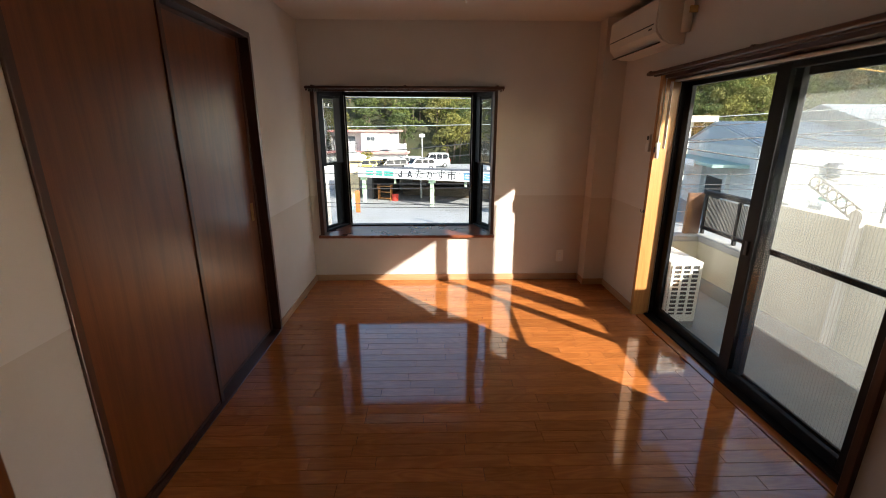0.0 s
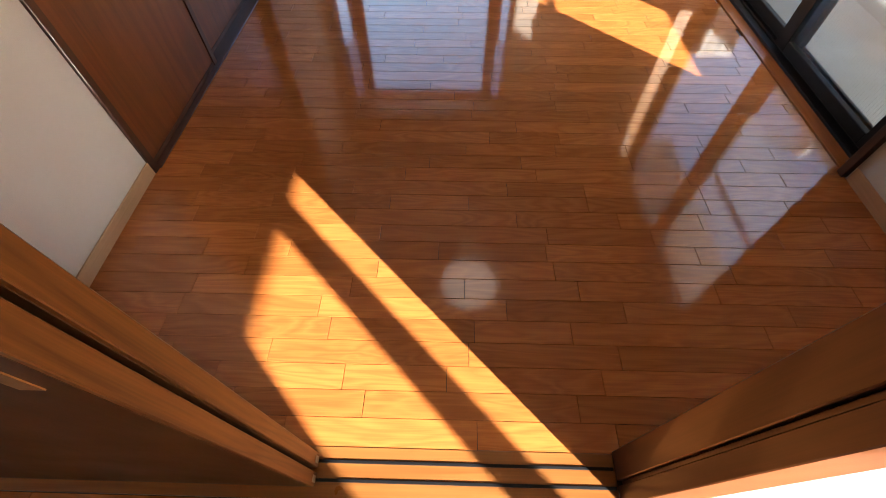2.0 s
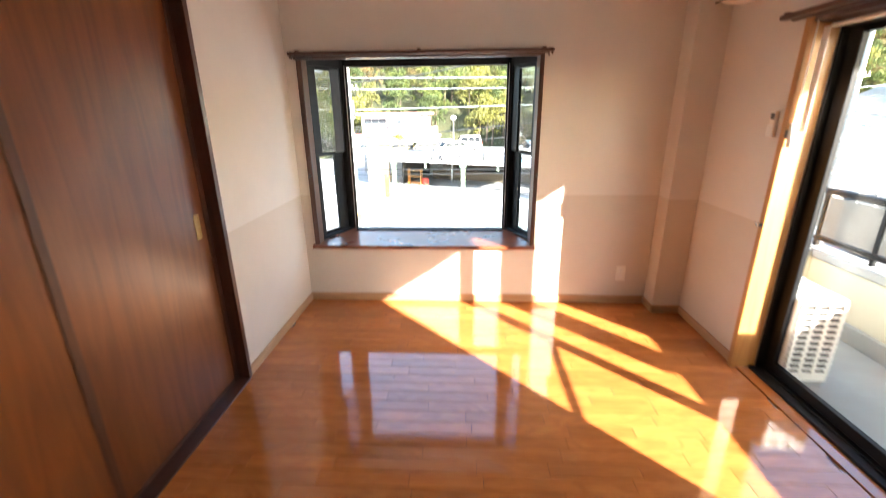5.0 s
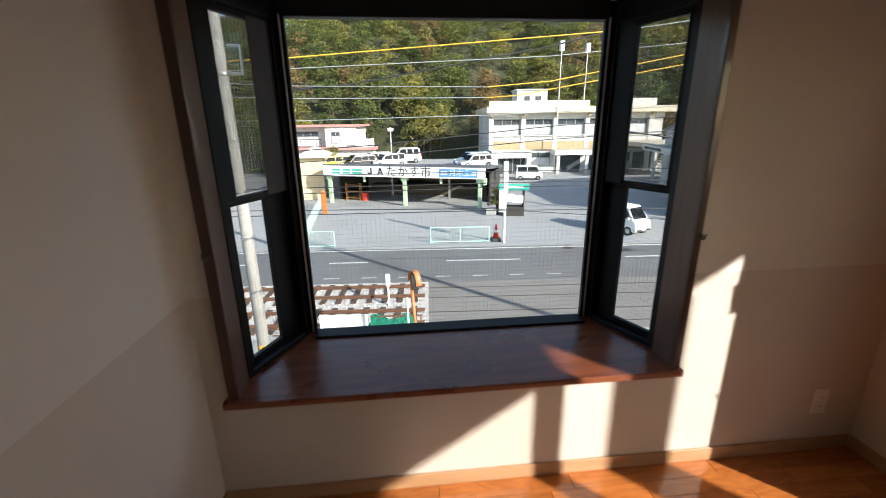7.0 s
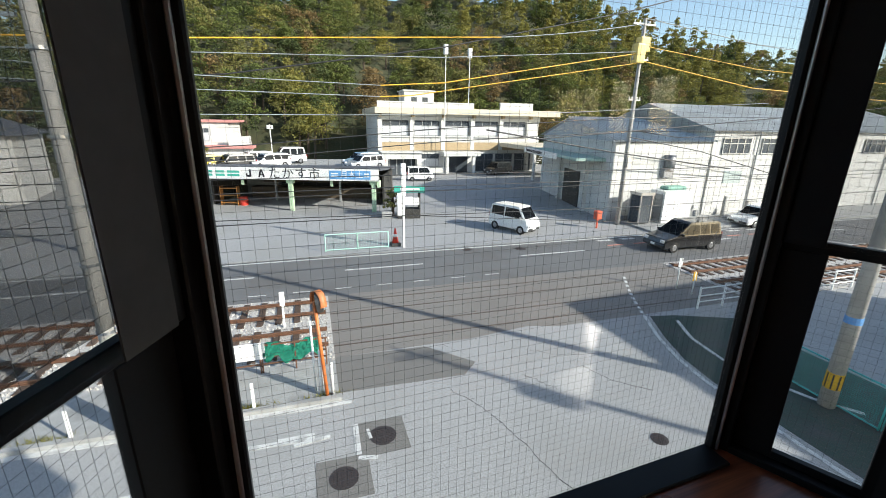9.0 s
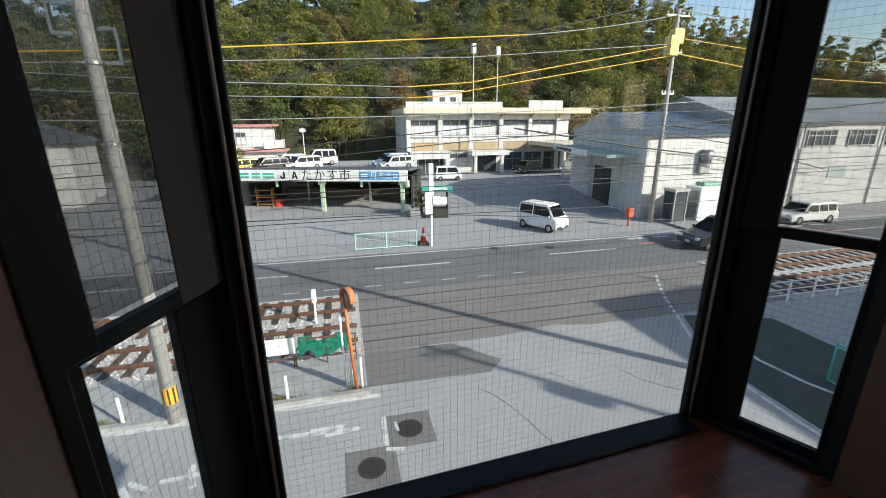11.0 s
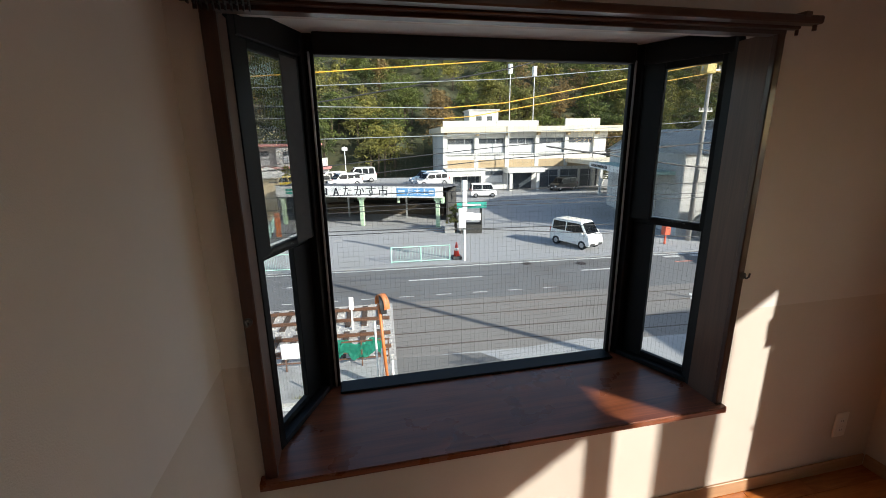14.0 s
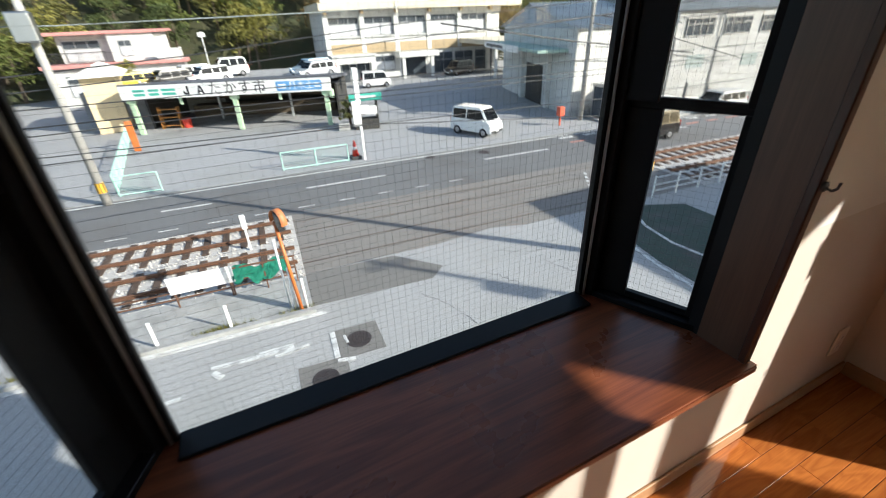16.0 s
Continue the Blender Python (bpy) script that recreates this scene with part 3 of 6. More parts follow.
def sliding_door(y):
    d = thing("sliding_door", pose(OX0 - 0.86, y, 0.006), "brown wooden sliding door, pushed open to the side", "sliding door", "sliding doors")
    # dark face and brighter end carry painted shade and light
    part("panel", boxes((0.0, 0.85, -0.016, 0.016, 0, OT - 0.008), bev=0.002), SLIDE_SHADE, d, "brown door panel, coloured dark for its shaded face")
    part("edge_strip", boxes((0.85, 0.86, -0.0165, 0.0165, 0, OT - 0.008), bev=0.0015), SLIDE_LIT, d, "door edge, coloured golden-brown for the light on it")
    part("finger_pull", boxes((0.79, 0.815, -0.0175, -0.0158, 0.82, 0.92)), BRASS, d, "brass finger pull")
    part("roller_plate", boxes((0.8595, 0.8612, -0.008, 0.008, 0.01, 0.035)), ALU, d)


sliding_door(-0.030)
sliding_door(-0.074)

# ---- room fittings ----
ac = thing("air_conditioner", pose(RW, 3.05, 1.99), "ivory wall-mounted air conditioner above the balcony door", "air conditioner")
bm = bmesh.new()
prof = [(-0.0, 0.0), (-0.10, 0.0), (-0.155, 0.022), (-0.195, 0.07), (-0.205, 0.13), (-0.20, 0.26), (-0.18, 0.28), (0.0, 0.285)]
w0, w1 = -0.33, 0.42
va = [bm.verts.new((x, w0, z)) for x, z in prof]
vb = [bm.verts.new((x, w1, z)) for x, z in prof]
bm.faces.new(va)
bm.faces.new(vb[::-1])
for i in range(len(prof)):
    j = (i + 1) % len(prof)
    bm.faces.new((va[j], va[i], vb[i], vb[j]))
bmesh.ops.recalc_face_normals(bm, faces=bm.faces)
bmesh.ops.bevel(bm, geom=[e for e in bm.edges if abs(e.verts[0].co.y - e.verts[1].co.y) < 1e-5], offset=0.008, segments=2, affect="EDGES")
part("body", bm, IVORY_P, ac)
part("front_seam", boxes((-0.2065, -0.203, w0 + 0.03, w1 - 0.03, 0.118, 0.124)), DARK_P, ac)
bm = boxes((-0.04, 0.04, w0 + 0.04, w1 - 0.04, -0.004, 0.004))
part("air_flap", bm, DARK_P, ac, "dark air outlet flap", m=pose(-0.143, 0, 0.018, 0, -25, 0))
part("display", boxes((-0.208, -0.206, w0 + 0.05, w0 + 0.09, 0.09, 0.1)), DARK_P, ac)
bm = bmesh.new()
tube(bm, (-0.035, w0 - 0.05, 0.06), (-0.035, w0 - 0.05, 0.30), 0.028)
part("pipe_cover", bm, IVORY_P, ac, "ivory taped refrigerant pipe", smooth=True)
part("hook", boxes((-0.05, 0.0, w0 - 0.10, w0 - 0.085, 0.16, 0.2), bev=0.003), BRASS, ac)

th = thing("remote_holder", pose(RW, 3.0, 1.34), "small white remote control in a wall holder", "remote holder")
part("holder", boxes((-0.022, 0.0, -0.025, 0.025, -0.05, 0.01), bev=0.003), WHITE_P, th)
part("remote", boxes((-0.018, -0.004, -0.02, 0.02, -0.03, 0.075), bev=0.003), IVORY_P, th)
part("remote_screen", boxes((-0.0195, -0.0175, -0.014, 0.014, 0.035, 0.065)), DARK_P, th)
so = thing("wall_socket", pose(2.409, RY, 0.245), "ivory double wall socket plate", "wall socket")
part("plate", boxes((-0.035, 0.035, -0.007, 0.0, -0.06, 0.06), bev=0.003), IVORY_P, so)
for z in (-0.022, 0.022):
    part("outlet", boxes((-0.014, 0.014, -0.0085, -0.006, z - 0.013, z + 0.013), bev=0.001), WHITE_P, so)
    for x in (-0.005, 0.005):
        part("slot", boxes((x - 0.001, x + 0.001, -0.0092, -0.008, z - 0.004, z + 0.004)), DARK_P, so)


def tassel_hook(m):
    h = thing("curtain_hook", m, "small dark metal curtain tie-back hook on the casing", "hook", "curtain hooks")
    part("base", tube(bmesh.new(), (0, 0, 0), (0, -0.006, 0), 0.012), DARK_P, h, smooth=True)
    bm = bmesh.new()
    pts = [(0, 0, 0), (0, -0.018, -0.006), (0, -0.026, 0.002), (0, -0.028, 0.016)]
    for a, b in zip(pts, pts[1:]):
        tube(bm, a, b, 0.003, seg=8)
    part("hook", bm, DARK_P, h, smooth=True)


tassel_hook(pose(BX1 + 0.004, RY - 0.022, 0.99))
tassel_hook(pose(BX0 - 0.006, RY - 0.022, 0.99))
tassel_hook(pose(RW - 0.034, DF + 0.012, 0.85, 0, 0, -90))
bp = thing("blind_cord", pose(RW - 0.02, DF - 0.03, 1.30), "white plastic blind cord weight on the door casing", "blind cord")
part("strap", boxes((0.03, 0.034, -0.035, 0.0, 0.02, 0.47), bev=0.001), WHITE_P, bp, "white blind strap")
part("cord", tube(bmesh.new(), (0, 0, 0.06), (0, 0, 0.50), 0.003, seg=6), WHITE_P, bp)
bm = bmesh.new()
tube(bm, (0, 0, -0.05), (0, 0, 0.06), 0.012, 0.016)
part("weight", bm, WHITE_P, bp, smooth=True)
part("clip", boxes((-0.014, 0.012, 0.014, 0.03, -0.01, 0.03), bev=0.003), DARK_P, bp)

# round ceiling lamp
cl = thing("ceiling_lamp", pose(1.40, 1.86, CH), "round white ceiling lamp with a pull cord, switched on", "ceiling lamp")
bm = bmesh.new()
tube(bm, (0, 0, -0.03), (0, 0, 0), 0.235, seg=48)
part("base", bm, WHITE_P, cl, smooth=False)
bm = bmesh.new()
n = 48
rings = [(0.255, -0.03), (0.26, -0.06), (0.245, -0.085), (0.20, -0.105), (0.10, -0.115)]
vs = [[bm.verts.new((r * math.cos(2 * math.pi * i / n), r * math.sin(2 * math.pi * i / n), z)) for i in range(n)] for r, z in rings]
for a, b in zip(vs, vs[1:]):
    for i in range(n):
        bm.faces.new((a[i], a[(i + 1) % n], b[(i + 1) % n], b[i]))
bm.faces.new(vs[-1])
bm.faces.new(vs[0][::-1])
bmesh.ops.recalc_face_normals(bm, faces=bm.faces)
LAMP_M = mat("milky_acrylic", (0.86, 0.86, 0.84), (0.84, 0.84, 0.82), 0.25, 4)
LAMP_M.node_tree.nodes["Principled BSDF"].inputs["Emission Color"].default_value = (1.0, 0.86, 0.74, 1)
LAMP_M.node_tree.nodes["Principled BSDF"].inputs["Emission Strength"].default_value = 0.3
part("shade", bm, LAMP_M, cl, "milky white acrylic shade", smooth=True)
cord = part("pull_cord", tube(bmesh.new(), (-0.09, 0.04, -0.31), (-0.09, 0.04, -0.10), 0.0015, seg=6), WHITE_P, cl)
part("cord_knob", tube(bmesh.new(), (-0.09, 0.04, -0.335), (-0.09, 0.04, -0.31), 0.005, 0.003, seg=8), WHITE_P, cord)

# ---- balcony ----
BXO = 3.86
solid("balcony_floor", boxes((RW + 0.15, BXO + 0.12, -3.5, 3.95, -0.28, -0.10)), CONCRETE, "grey concrete balcony floor", "balcony floor", "structure")
par = solid("balcony_parapet", boxes((BXO, BXO + 0.12, -3.5, 3.95, -0.10, 0.36), (RW + 0.17, BXO, 3.83, 3.95, -0.10, 0.36), (BXO, BXO + 0.112, -3.5, 2.93, 0.36, 0.42)), STUCCO, "cream stucco balcony parapet", "parapet", "structure")
part("coping", boxes((BXO - 0.02, BXO + 0.14, 2.93, 3.97, 0.36, 0.42), (RW + 0.17, BXO - 0.02, 3.81, 3.97, 0.36, 0.42), bev=0.006), CONCRETE, par, "grey metal coping")
part("kerb", boxes((BXO - 0.04, BXO - 0.002, -3.5, 3.82, -0.10, 0.02), bev=0.004), CONCRETE, par, "grey waterproof upstand")
# extra height below y 1.72 is added, out of view, for its shadow edge
solid("balcony_parapet_high", boxes((BXO + 0.002, BXO + 0.11, -3.5, 1.72, 0.42, 0.96), (BXO + 0.002, BXO + 0.11, 1.72, 2.93, 0.42, 0.885)), STUCCO, "cream stucco high part of the parapet, its unseen length raised to shape the sun patch", "parapet", "structure")
solid("balcony_slab_above", boxes((RW + 0.15, 3.88, -3.5, 3.95, 2.22, 2.40)), CONCRETE, "concrete underside of the balcony above", "balcony", "structure")
rl = thing("balcony_railing", pose(BXO + 0.07, 0, 0.42), "dark metal balcony railing with a perforated panel", "railing")
part("top_rail", boxes((-0.03, 0.03, 2.95, 3.93, 0.40, 0.445), bev=0.008), BLACK_AL, rl)
for y in (2.97, 3.44, 3.91):
    part("post", boxes((-0.015, 0.015, y - 0.015, y + 0.015, 0, 0.40), bev=0.002), BLACK_AL, rl)
bm = bmesh.new()
for i in range(47):
    y = 2.99 + i * 0.0195
    box(bm, -0.004, 0.004, y, y + 0.011, 0.09, 0.38)
tagged(part("perforated_panel", bm, DARK_P, rl, "dark perforated panel"), kind="stuff")
part("bottom_rail", boxes((-0.02, 0.02, 2.95, 3.93, 0.05, 0.085), bev=0.004), BLACK_AL, rl)
part("wooden_end", boxes((-0.2, -0.04, 3.90, 3.93, -0.0, 0.42), bev=0.004), CASE_W, rl, "brown wooden end board")

ou = thing("outdoor_unit", pose(3.092, 3.12, -0.10), "ivory air conditioner outdoor unit on the balcony floor", "outdoor unit")
part("casing", boxes((-0.13, 0.13, -0.36, 0.40, 0.085, 0.58), bev=0.008), IVORY_P, ou)
part("grille_back", boxes((-0.115, 0.115, -0.364, -0.3595, 0.15, 0.55)), DARK_P, ou)
for i in range(4):
    x = -0.105 + 0.21 * i / 3
    part("grille_bar", boxes((x - 0.01, x + 0.01, -0.372, -0.364, 0.14, 0.56), bev=0.002), IVORY_P, ou)
for i in range(12):
    z = 0.14 + 0.38 * i / 11
    part("grille_bar", boxes((-0.12, 0.12, -0.370, -0.364, z - 0.005, z + 0.005)), IVORY_P, ou)
for y in (-0.25, 0.3):
    part("foot", boxes((-0.17, 0.17, y - 0.05, y + 0.05, 0.0, 0.085), bev=0.006), CONCRETE, ou, "grey plastic foot block")
solid("balcony_post", boxes((3.80, 3.93, 1.30, 1.46, 0.96, 2.22), bev=0.004), STUCCO, "cream balcony corner post", "post", "structure")
lb = thing("laundry_bracket", pose(BXO - 0.021, 2.29, 0.54), "cream metal laundry-pole bracket on the parapet", "laundry bracket")
part("post", boxes((-0.02, 0.02, -0.028, 0.028, -0.5, 0.43), bev=0.004), IVORY_P, lb)
bm = bmesh.new()
ca, cb = Vector((0, 0.0, 0.385)), Vector((0, 0.40, 0.575))
up = Vector((0, -0.43, 0.90)).normalized()
for k in (-0.042, 0.042):
    tube(bm, ca + up * k, cb + up * k, 0.009, seg=8)
for k in range(5):
    c_ = ca.lerp(cb, 0.16 + 0.19 * k)
    for q in range(8):
        a0, a1 = q * 0.785, (q + 1) * 0.785
        ax = (cb - ca).normalized()
        tube(bm, c_ + (ax * math.cos(a0) + up * math.sin(a0)) * 0.038, c_ + (ax * math.cos(a1) + up * math.sin(a1)) * 0.038, 0.008, seg=6)
part("arm", bm, IVORY_P, lb, "cream slotted arm with round holes", smooth=True)
part("hinge", tube(bmesh.new(), (-0.03, 0, 0.385), (0.018, 0, 0.385), 0.045, seg=16), IVORY_P, lb)
solid("balcony_track", boxes((RW + 0.19, RW + 0.21, 1.2, 1.98, -0.10, -0.085), bev=0.002), ALU, "pale metal drain strip on the balcony floor", "drain strip")

# the outside of the building around and below the room
solid("building_wall", boxes((-0.35, -0.12, NB, RY + OUT, -5.6, 3.2), (-0.12, RW + 0.15, RY + 0.003, RY + OUT, -5.6, -0.25), (-0.35, RW + 0.15, RY + 0.003, RY + OUT, CH + 0.12, 3.2),
                             (RW, RW + 0.15, NB, RY, -5.6, -0.28), (RW, RW + 0.15, NB, RY, CH + 0.12, 3.2), (-0.35, RW + 0.15, NB - 0.3, NB - 0.15, -5.6, 3.2), (-0.35, RW + 0.15, NB - 0.15, RY + OUT, 3.2, 3.4)), STUCCO,
      "cream stucco outside walls of the apartment building", "building", "structure")



# ---- ground, road and tracks outside ----
G = -5.6
RA = -3.85


def rd(u, v, z=0.0, turn=0.0):
    """A pose in the road's own frame: u along it, v across."""
    return pose(0, 0, G, 0, 0, RA) @ pose(u, v, z, 0, 0, turn)


ASPH = mat("street_asphalt", (0.40, 0.40, 0.395), (0.25, 0.25, 0.245), 0.9, 28, 0.7, fine=110, dirt=(0.29, 0.29, 0.28), dirt_scale=0.35)
ROAD = mat("road_asphalt", (0.175, 0.175, 0.175), (0.11, 0.11, 0.11), 0.85, 26, 0.6, fine=80, dirt=(0.12, 0.115, 0.11), dirt_scale=0.3)
CROSS = mat("crossing_asphalt", (0.25, 0.235, 0.215), (0.15, 0.138, 0.125), 0.9, 26, 0.6, fine=80, dirt=(0.18, 0.165, 0.15), dirt_scale=0.4)
PATCH = mat("dark_patch_asphalt", (0.20, 0.19, 0.178), (0.13, 0.125, 0.115), 0.9, 26, 0.6, fine=90)
LOT = mat("lot_asphalt", (0.38, 0.38, 0.38), (0.25, 0.25, 0.25), 0.9, 24, 0.6, fine=90, dirt=(0.29, 0.29, 0.28), dirt_scale=0.25)
PAINT = mat("road_paint", (0.62, 0.62, 0.60), (0.50, 0.50, 0.485), 0.7, 14, 0.3, dirt=(0.32, 0.32, 0.31), dirt_scale=3.0)
PAINT_R = mat("red_road_paint", (0.55, 0.22, 0.16), (0.45, 0.18, 0.13), 0.7, 14)
GREENP = mat("green_pavement", (0.032, 0.062, 0.047), (0.042, 0.056, 0.046), 0.9, 3, 0.4, dirt=(0.06, 0.066, 0.06))
STEEL_R = mat("rusty_rail", (0.20, 0.10, 0.06), (0.13, 0.07, 0.045), 0.6, 10, 0.3, metal=0.3)
RAIL_W = mat("worn_rail", (0.12, 0.085, 0.07), (0.08, 0.06, 0.05), 0.6, 10, 0.3, metal=0.3)
SLEEPER = mat("sleeper_wood", (0.10, 0.065, 0.045), (0.06, 0.04, 0.03), 0.9, 10, 0.5, rnd=0.2)
BALLAST = mat("ballast", (0.50, 0.48, 0.45), (0.34, 0.32, 0.30), 0.95, 12, 1.0, fine=40)
IRON = mat("cast_iron", (0.06, 0.05, 0.048), (0.09, 0.075, 0.07), 0.6, 20, 0.6, metal=0.5)
WHITE_M = mat("white_painted_metal", (0.78, 0.78, 0.76), (0.70, 0.70, 0.68), 0.5, 6)
ORANGE = mat("orange_paint", (0.62, 0.17, 0.035), (0.5, 0.13, 0.03), 0.45, 8, dirt=(0.4, 0.2, 0.1))
GREEN_NET = mat("green_net", (0.02, 0.30, 0.20), (0.02, 0.22, 0.15), 0.7, 20)
MINT = mat("mint_paint", (0.42, 0.66, 0.58), (0.36, 0.58, 0.5), 0.5, 8)
LIME = mat("pale_green_paint", (0.50, 0.68, 0.45), (0.42, 0.58, 0.38), 0.5, 6, dirt=(0.4, 0.45, 0.35))
TURQ = mat("turquoise_paint", (0.08, 0.45, 0.42), (0.07, 0.38, 0.36), 0.5, 8)
POLE_C = mat("pole_concrete", (0.42, 0.40, 0.37), (0.34, 0.33, 0.31), 0.85, 6, 0.4, dirt=(0.3, 0.29, 0.27))
YELLOW = mat("yellow_plastic", (0.72, 0.42, 0.03), (0.62, 0.35, 0.03), 0.5, 6)
YELLOW_P = mat("pale_yellow_tank", (0.72, 0.55, 0.18), (0.62, 0.47, 0.15), 0.5, 4)
CABLE = mat("black_cable", (0.02, 0.02, 0.022), (0.03, 0.03, 0.03), 0.5, 10)
CABLE_G = mat("grey_cable", (0.30, 0.34, 0.34), (0.25, 0.28, 0.28), 0.5, 10)
RED_P = mat("red_plastic", (0.60, 0.05, 0.03), (0.5, 0.04, 0.025), 0.45, 8)

solid("ground", boxes((-900, 900, -300, 1500, G - 0.5, G)), ASPH, "pale grey weathered asphalt ground", "ground", "structure")


def sheet(name, u0, u1, v0, v1, lift, m, label, category, kind="structure"):
    return solid(name, boxes((u0, u1, v0, v1, -0.1, lift)), m, label, category, kind, m=rd(0, 0))


sheet("road", -120, 140, 20.35, 25.75, 0.004, ROAD, "dark grey asphalt main road", "road")
sheet("road_crossing", 0.35, 17.6, 15.4, 20.35, 0.004, CROSS, "brownish worn asphalt over the tram tracks", "road")
sheet("kerb", -60, 20.2, 25.75, 25.95, 0.03, CONCRETE, "low pale concrete kerb along the car park", "kerb")
sheet("car_park", -60, 60, 25.95, 120, 0.008, LOT, "grey asphalt car park", "pavement")
solid("pavement_patch", prism(bmesh.new(), [(0.45, 13.55), (4.0, 13.45), (4.55, 14.0), (3.3, 15.3), (0.45, 15.4)], -0.05, 0.004), PATCH, "dark asphalt repair patch", "pavement", "structure", m=rd(0, 0))
# pale wedge at the near street's edge
solid("street_edge", prism(bmesh.new(), [(4.6, 13.45), (8.5, 13.6), (9.6, 15.1), (7.2, 15.7), (3.9, 15.25), (4.7, 14.0)], -0.05, 0.0045), ASPH, "pale asphalt street edge", "pavement", "structure", m=rd(0, 0))


LIFT = [0]


def line(u0, v0, u1, v1, w=0.14, m=None, lift=0.010):
    LIFT[0] += 1
    lift += 0.0022 * (LIFT[0] % 4)
    d = Vector((u1 - u0, v1 - v0, 0))
    ob = solid("road_marking", boxes((0, d.length, -w / 2, w / 2, 0.0, lift)), m or PAINT, "worn white painted road line", "road marking", "structure", m=rd(u0, v0, 0, math.degrees(math.atan2(d.y, d.x))))
    return ob


line(-30, 13.12, 0.75, 13.12, 0.16)
for u0, u1 in ((-26, -20), (-15, -9), (-4.7, -2.7), (1.4, 5.3), (10.9, 15), (20.5, 26), (31, 37)):
    line(u0, 23.35, u1, 23.35, 0.13)
for i in range(9):
    line(-6.2 + 1.75 * i, 21.05, -5.5 + 1.75 * i, 21.05, 0.06)
line(-40, 25.45, 60, 25.45, 0.13)
for i in range(9):
    line(17.0 + i * 1.8, 24.95, 18.0 + i * 1.8, 24.95, 0.28)
    line(17.0 + i * 1.9, 23.9, 18.1 + i * 1.9, 23.9, 0.16, PAINT_R)
# curved kerb line on the near side
cv = [(14.2, 19.1), (13.3, 17.7), (12.6, 16.5), (12.0, 15.3), (11.2, 13.7), (10.75, 12.4), (10.55, 11.2), (10.5, 9.5), (10.5, 7.0)]
for i, (a, b) in enumerate(zip(cv, cv[1:])):
    if i < 3:
        for k in range(3):
            f0, f1 = k / 3, (k + 0.55) / 3
            line(a[0] + (b[0] - a[0]) * f0, a[1] + (b[1] - a[1]) * f0, a[0] + (b[0] - a[0]) * f1, a[1] + (b[1] - a[1]) * f1, 0.13)
    else:
        line(*a, *b, 0.13)
solid("green_strip", prism(bmesh.new(), [(10.75, 7.0), (10.75, 11.2), (10.95, 12.4), (11.45, 13.7), (12.2, 15.2), (13.2, 15.0), (15.2, 14.2), (15.2, 7.0)], -0.05, 0.006), GREENP, "dark green painted pavement strip", "pavement", "structure", m=rd(0, 0))
for a, b in zip([(12.9, 14.6), (12.3, 13.4), (12.1, 12.0), (12.3, 10.8), (12.7, 9.8)], [(12.3, 13.4), (12.1, 12.0), (12.3, 10.8), (12.7, 9.8), (13.3, 9.0)]):
    line(*a, *b, 0.12, lift=0.012)
# fragments of a painted word on the near street
for r in ((-2.05, 12.05, -0.55, 12.0, 0.14), (-2.0, 11.9, -1.8, 11.65, 0.16), (-1.0, 12.05, -0.2, 12.05, 0.22), (-0.65, 11.85, 0.15, 11.95, 0.10), (-3.9, 11.3, -2.6, 11.35, 0.12), (-3.4, 11.65, -3.2, 11.0, 0.14), (-4.6, 11.3, -4.3, 10.95, 0.14), (-4.5, 11.4, -4.0, 11.1, 0.12)):
    line(*r)
# painted corner by the manholes
line(0.74, 12.2, 0.72, 11.2, 0.13)
line(0.70, 11.1, 1.10, 11.02, 0.12)
line(1.0, 11.95, 1.04, 11.62, 0.07)


def manhole(u, v, s, r, square=True):
    mh = thing("manhole", rd(u, v, 0), "cast-iron manhole cover in a dark asphalt square" if square else "small cast-iron manhole cover in the asphalt", "manhole cover", "manholes")
    if square:
        part("asphalt_square", boxes((-s, s, -s, s, -0.05, 0.0055 + 0.001 * (u % 1.5))), PATCH, mh, "dark asphalt square")
    bm = bmesh.new()
    tube(bm, (0, 0, 0.0), (0, 0, 0.012), r, seg=40)
    part("rim", bm, IRON, mh)
    bm = bmesh.new()
    for i in range(-5, 6):
        for j in range(-5, 6):
            if (i * i + j * j) ** 0.5 * r * 0.17 < r * 0.84:
                box(bm, (i - 0.3) * r * 0.17, (i + 0.3) * r * 0.17, (j - 0.3) * r * 0.17, (j + 0.3) * r * 0.17, 0.011, 0.017)
    part("tread", bm, IRON, mh)


manhole(1.32, 11.65, 0.55, 0.31)
manhole(0.36, 10.65, 0.55, 0.30)
manhole(7.49, 9.75, 0.3, 0.2, False)
manhole(11.5, 24.6, 0.3, 0.32, False)
manhole(8.4, 25.2, 0.3, 0.3, False)


# tram tracks
RAILV = (16.1, 17.17, 18.55, 19.62)
sheet("ballast_bed", -70, 0.45, 15.3, 20.3, 0.03, BALLAST, "pale grey gravel ballast between the rails", "ballast")
sheet("ballast_bed", 17.6, 90, 15.3, 20.3, 0.03, BALLAST, "pale grey gravel ballast between the rails", "ballast")
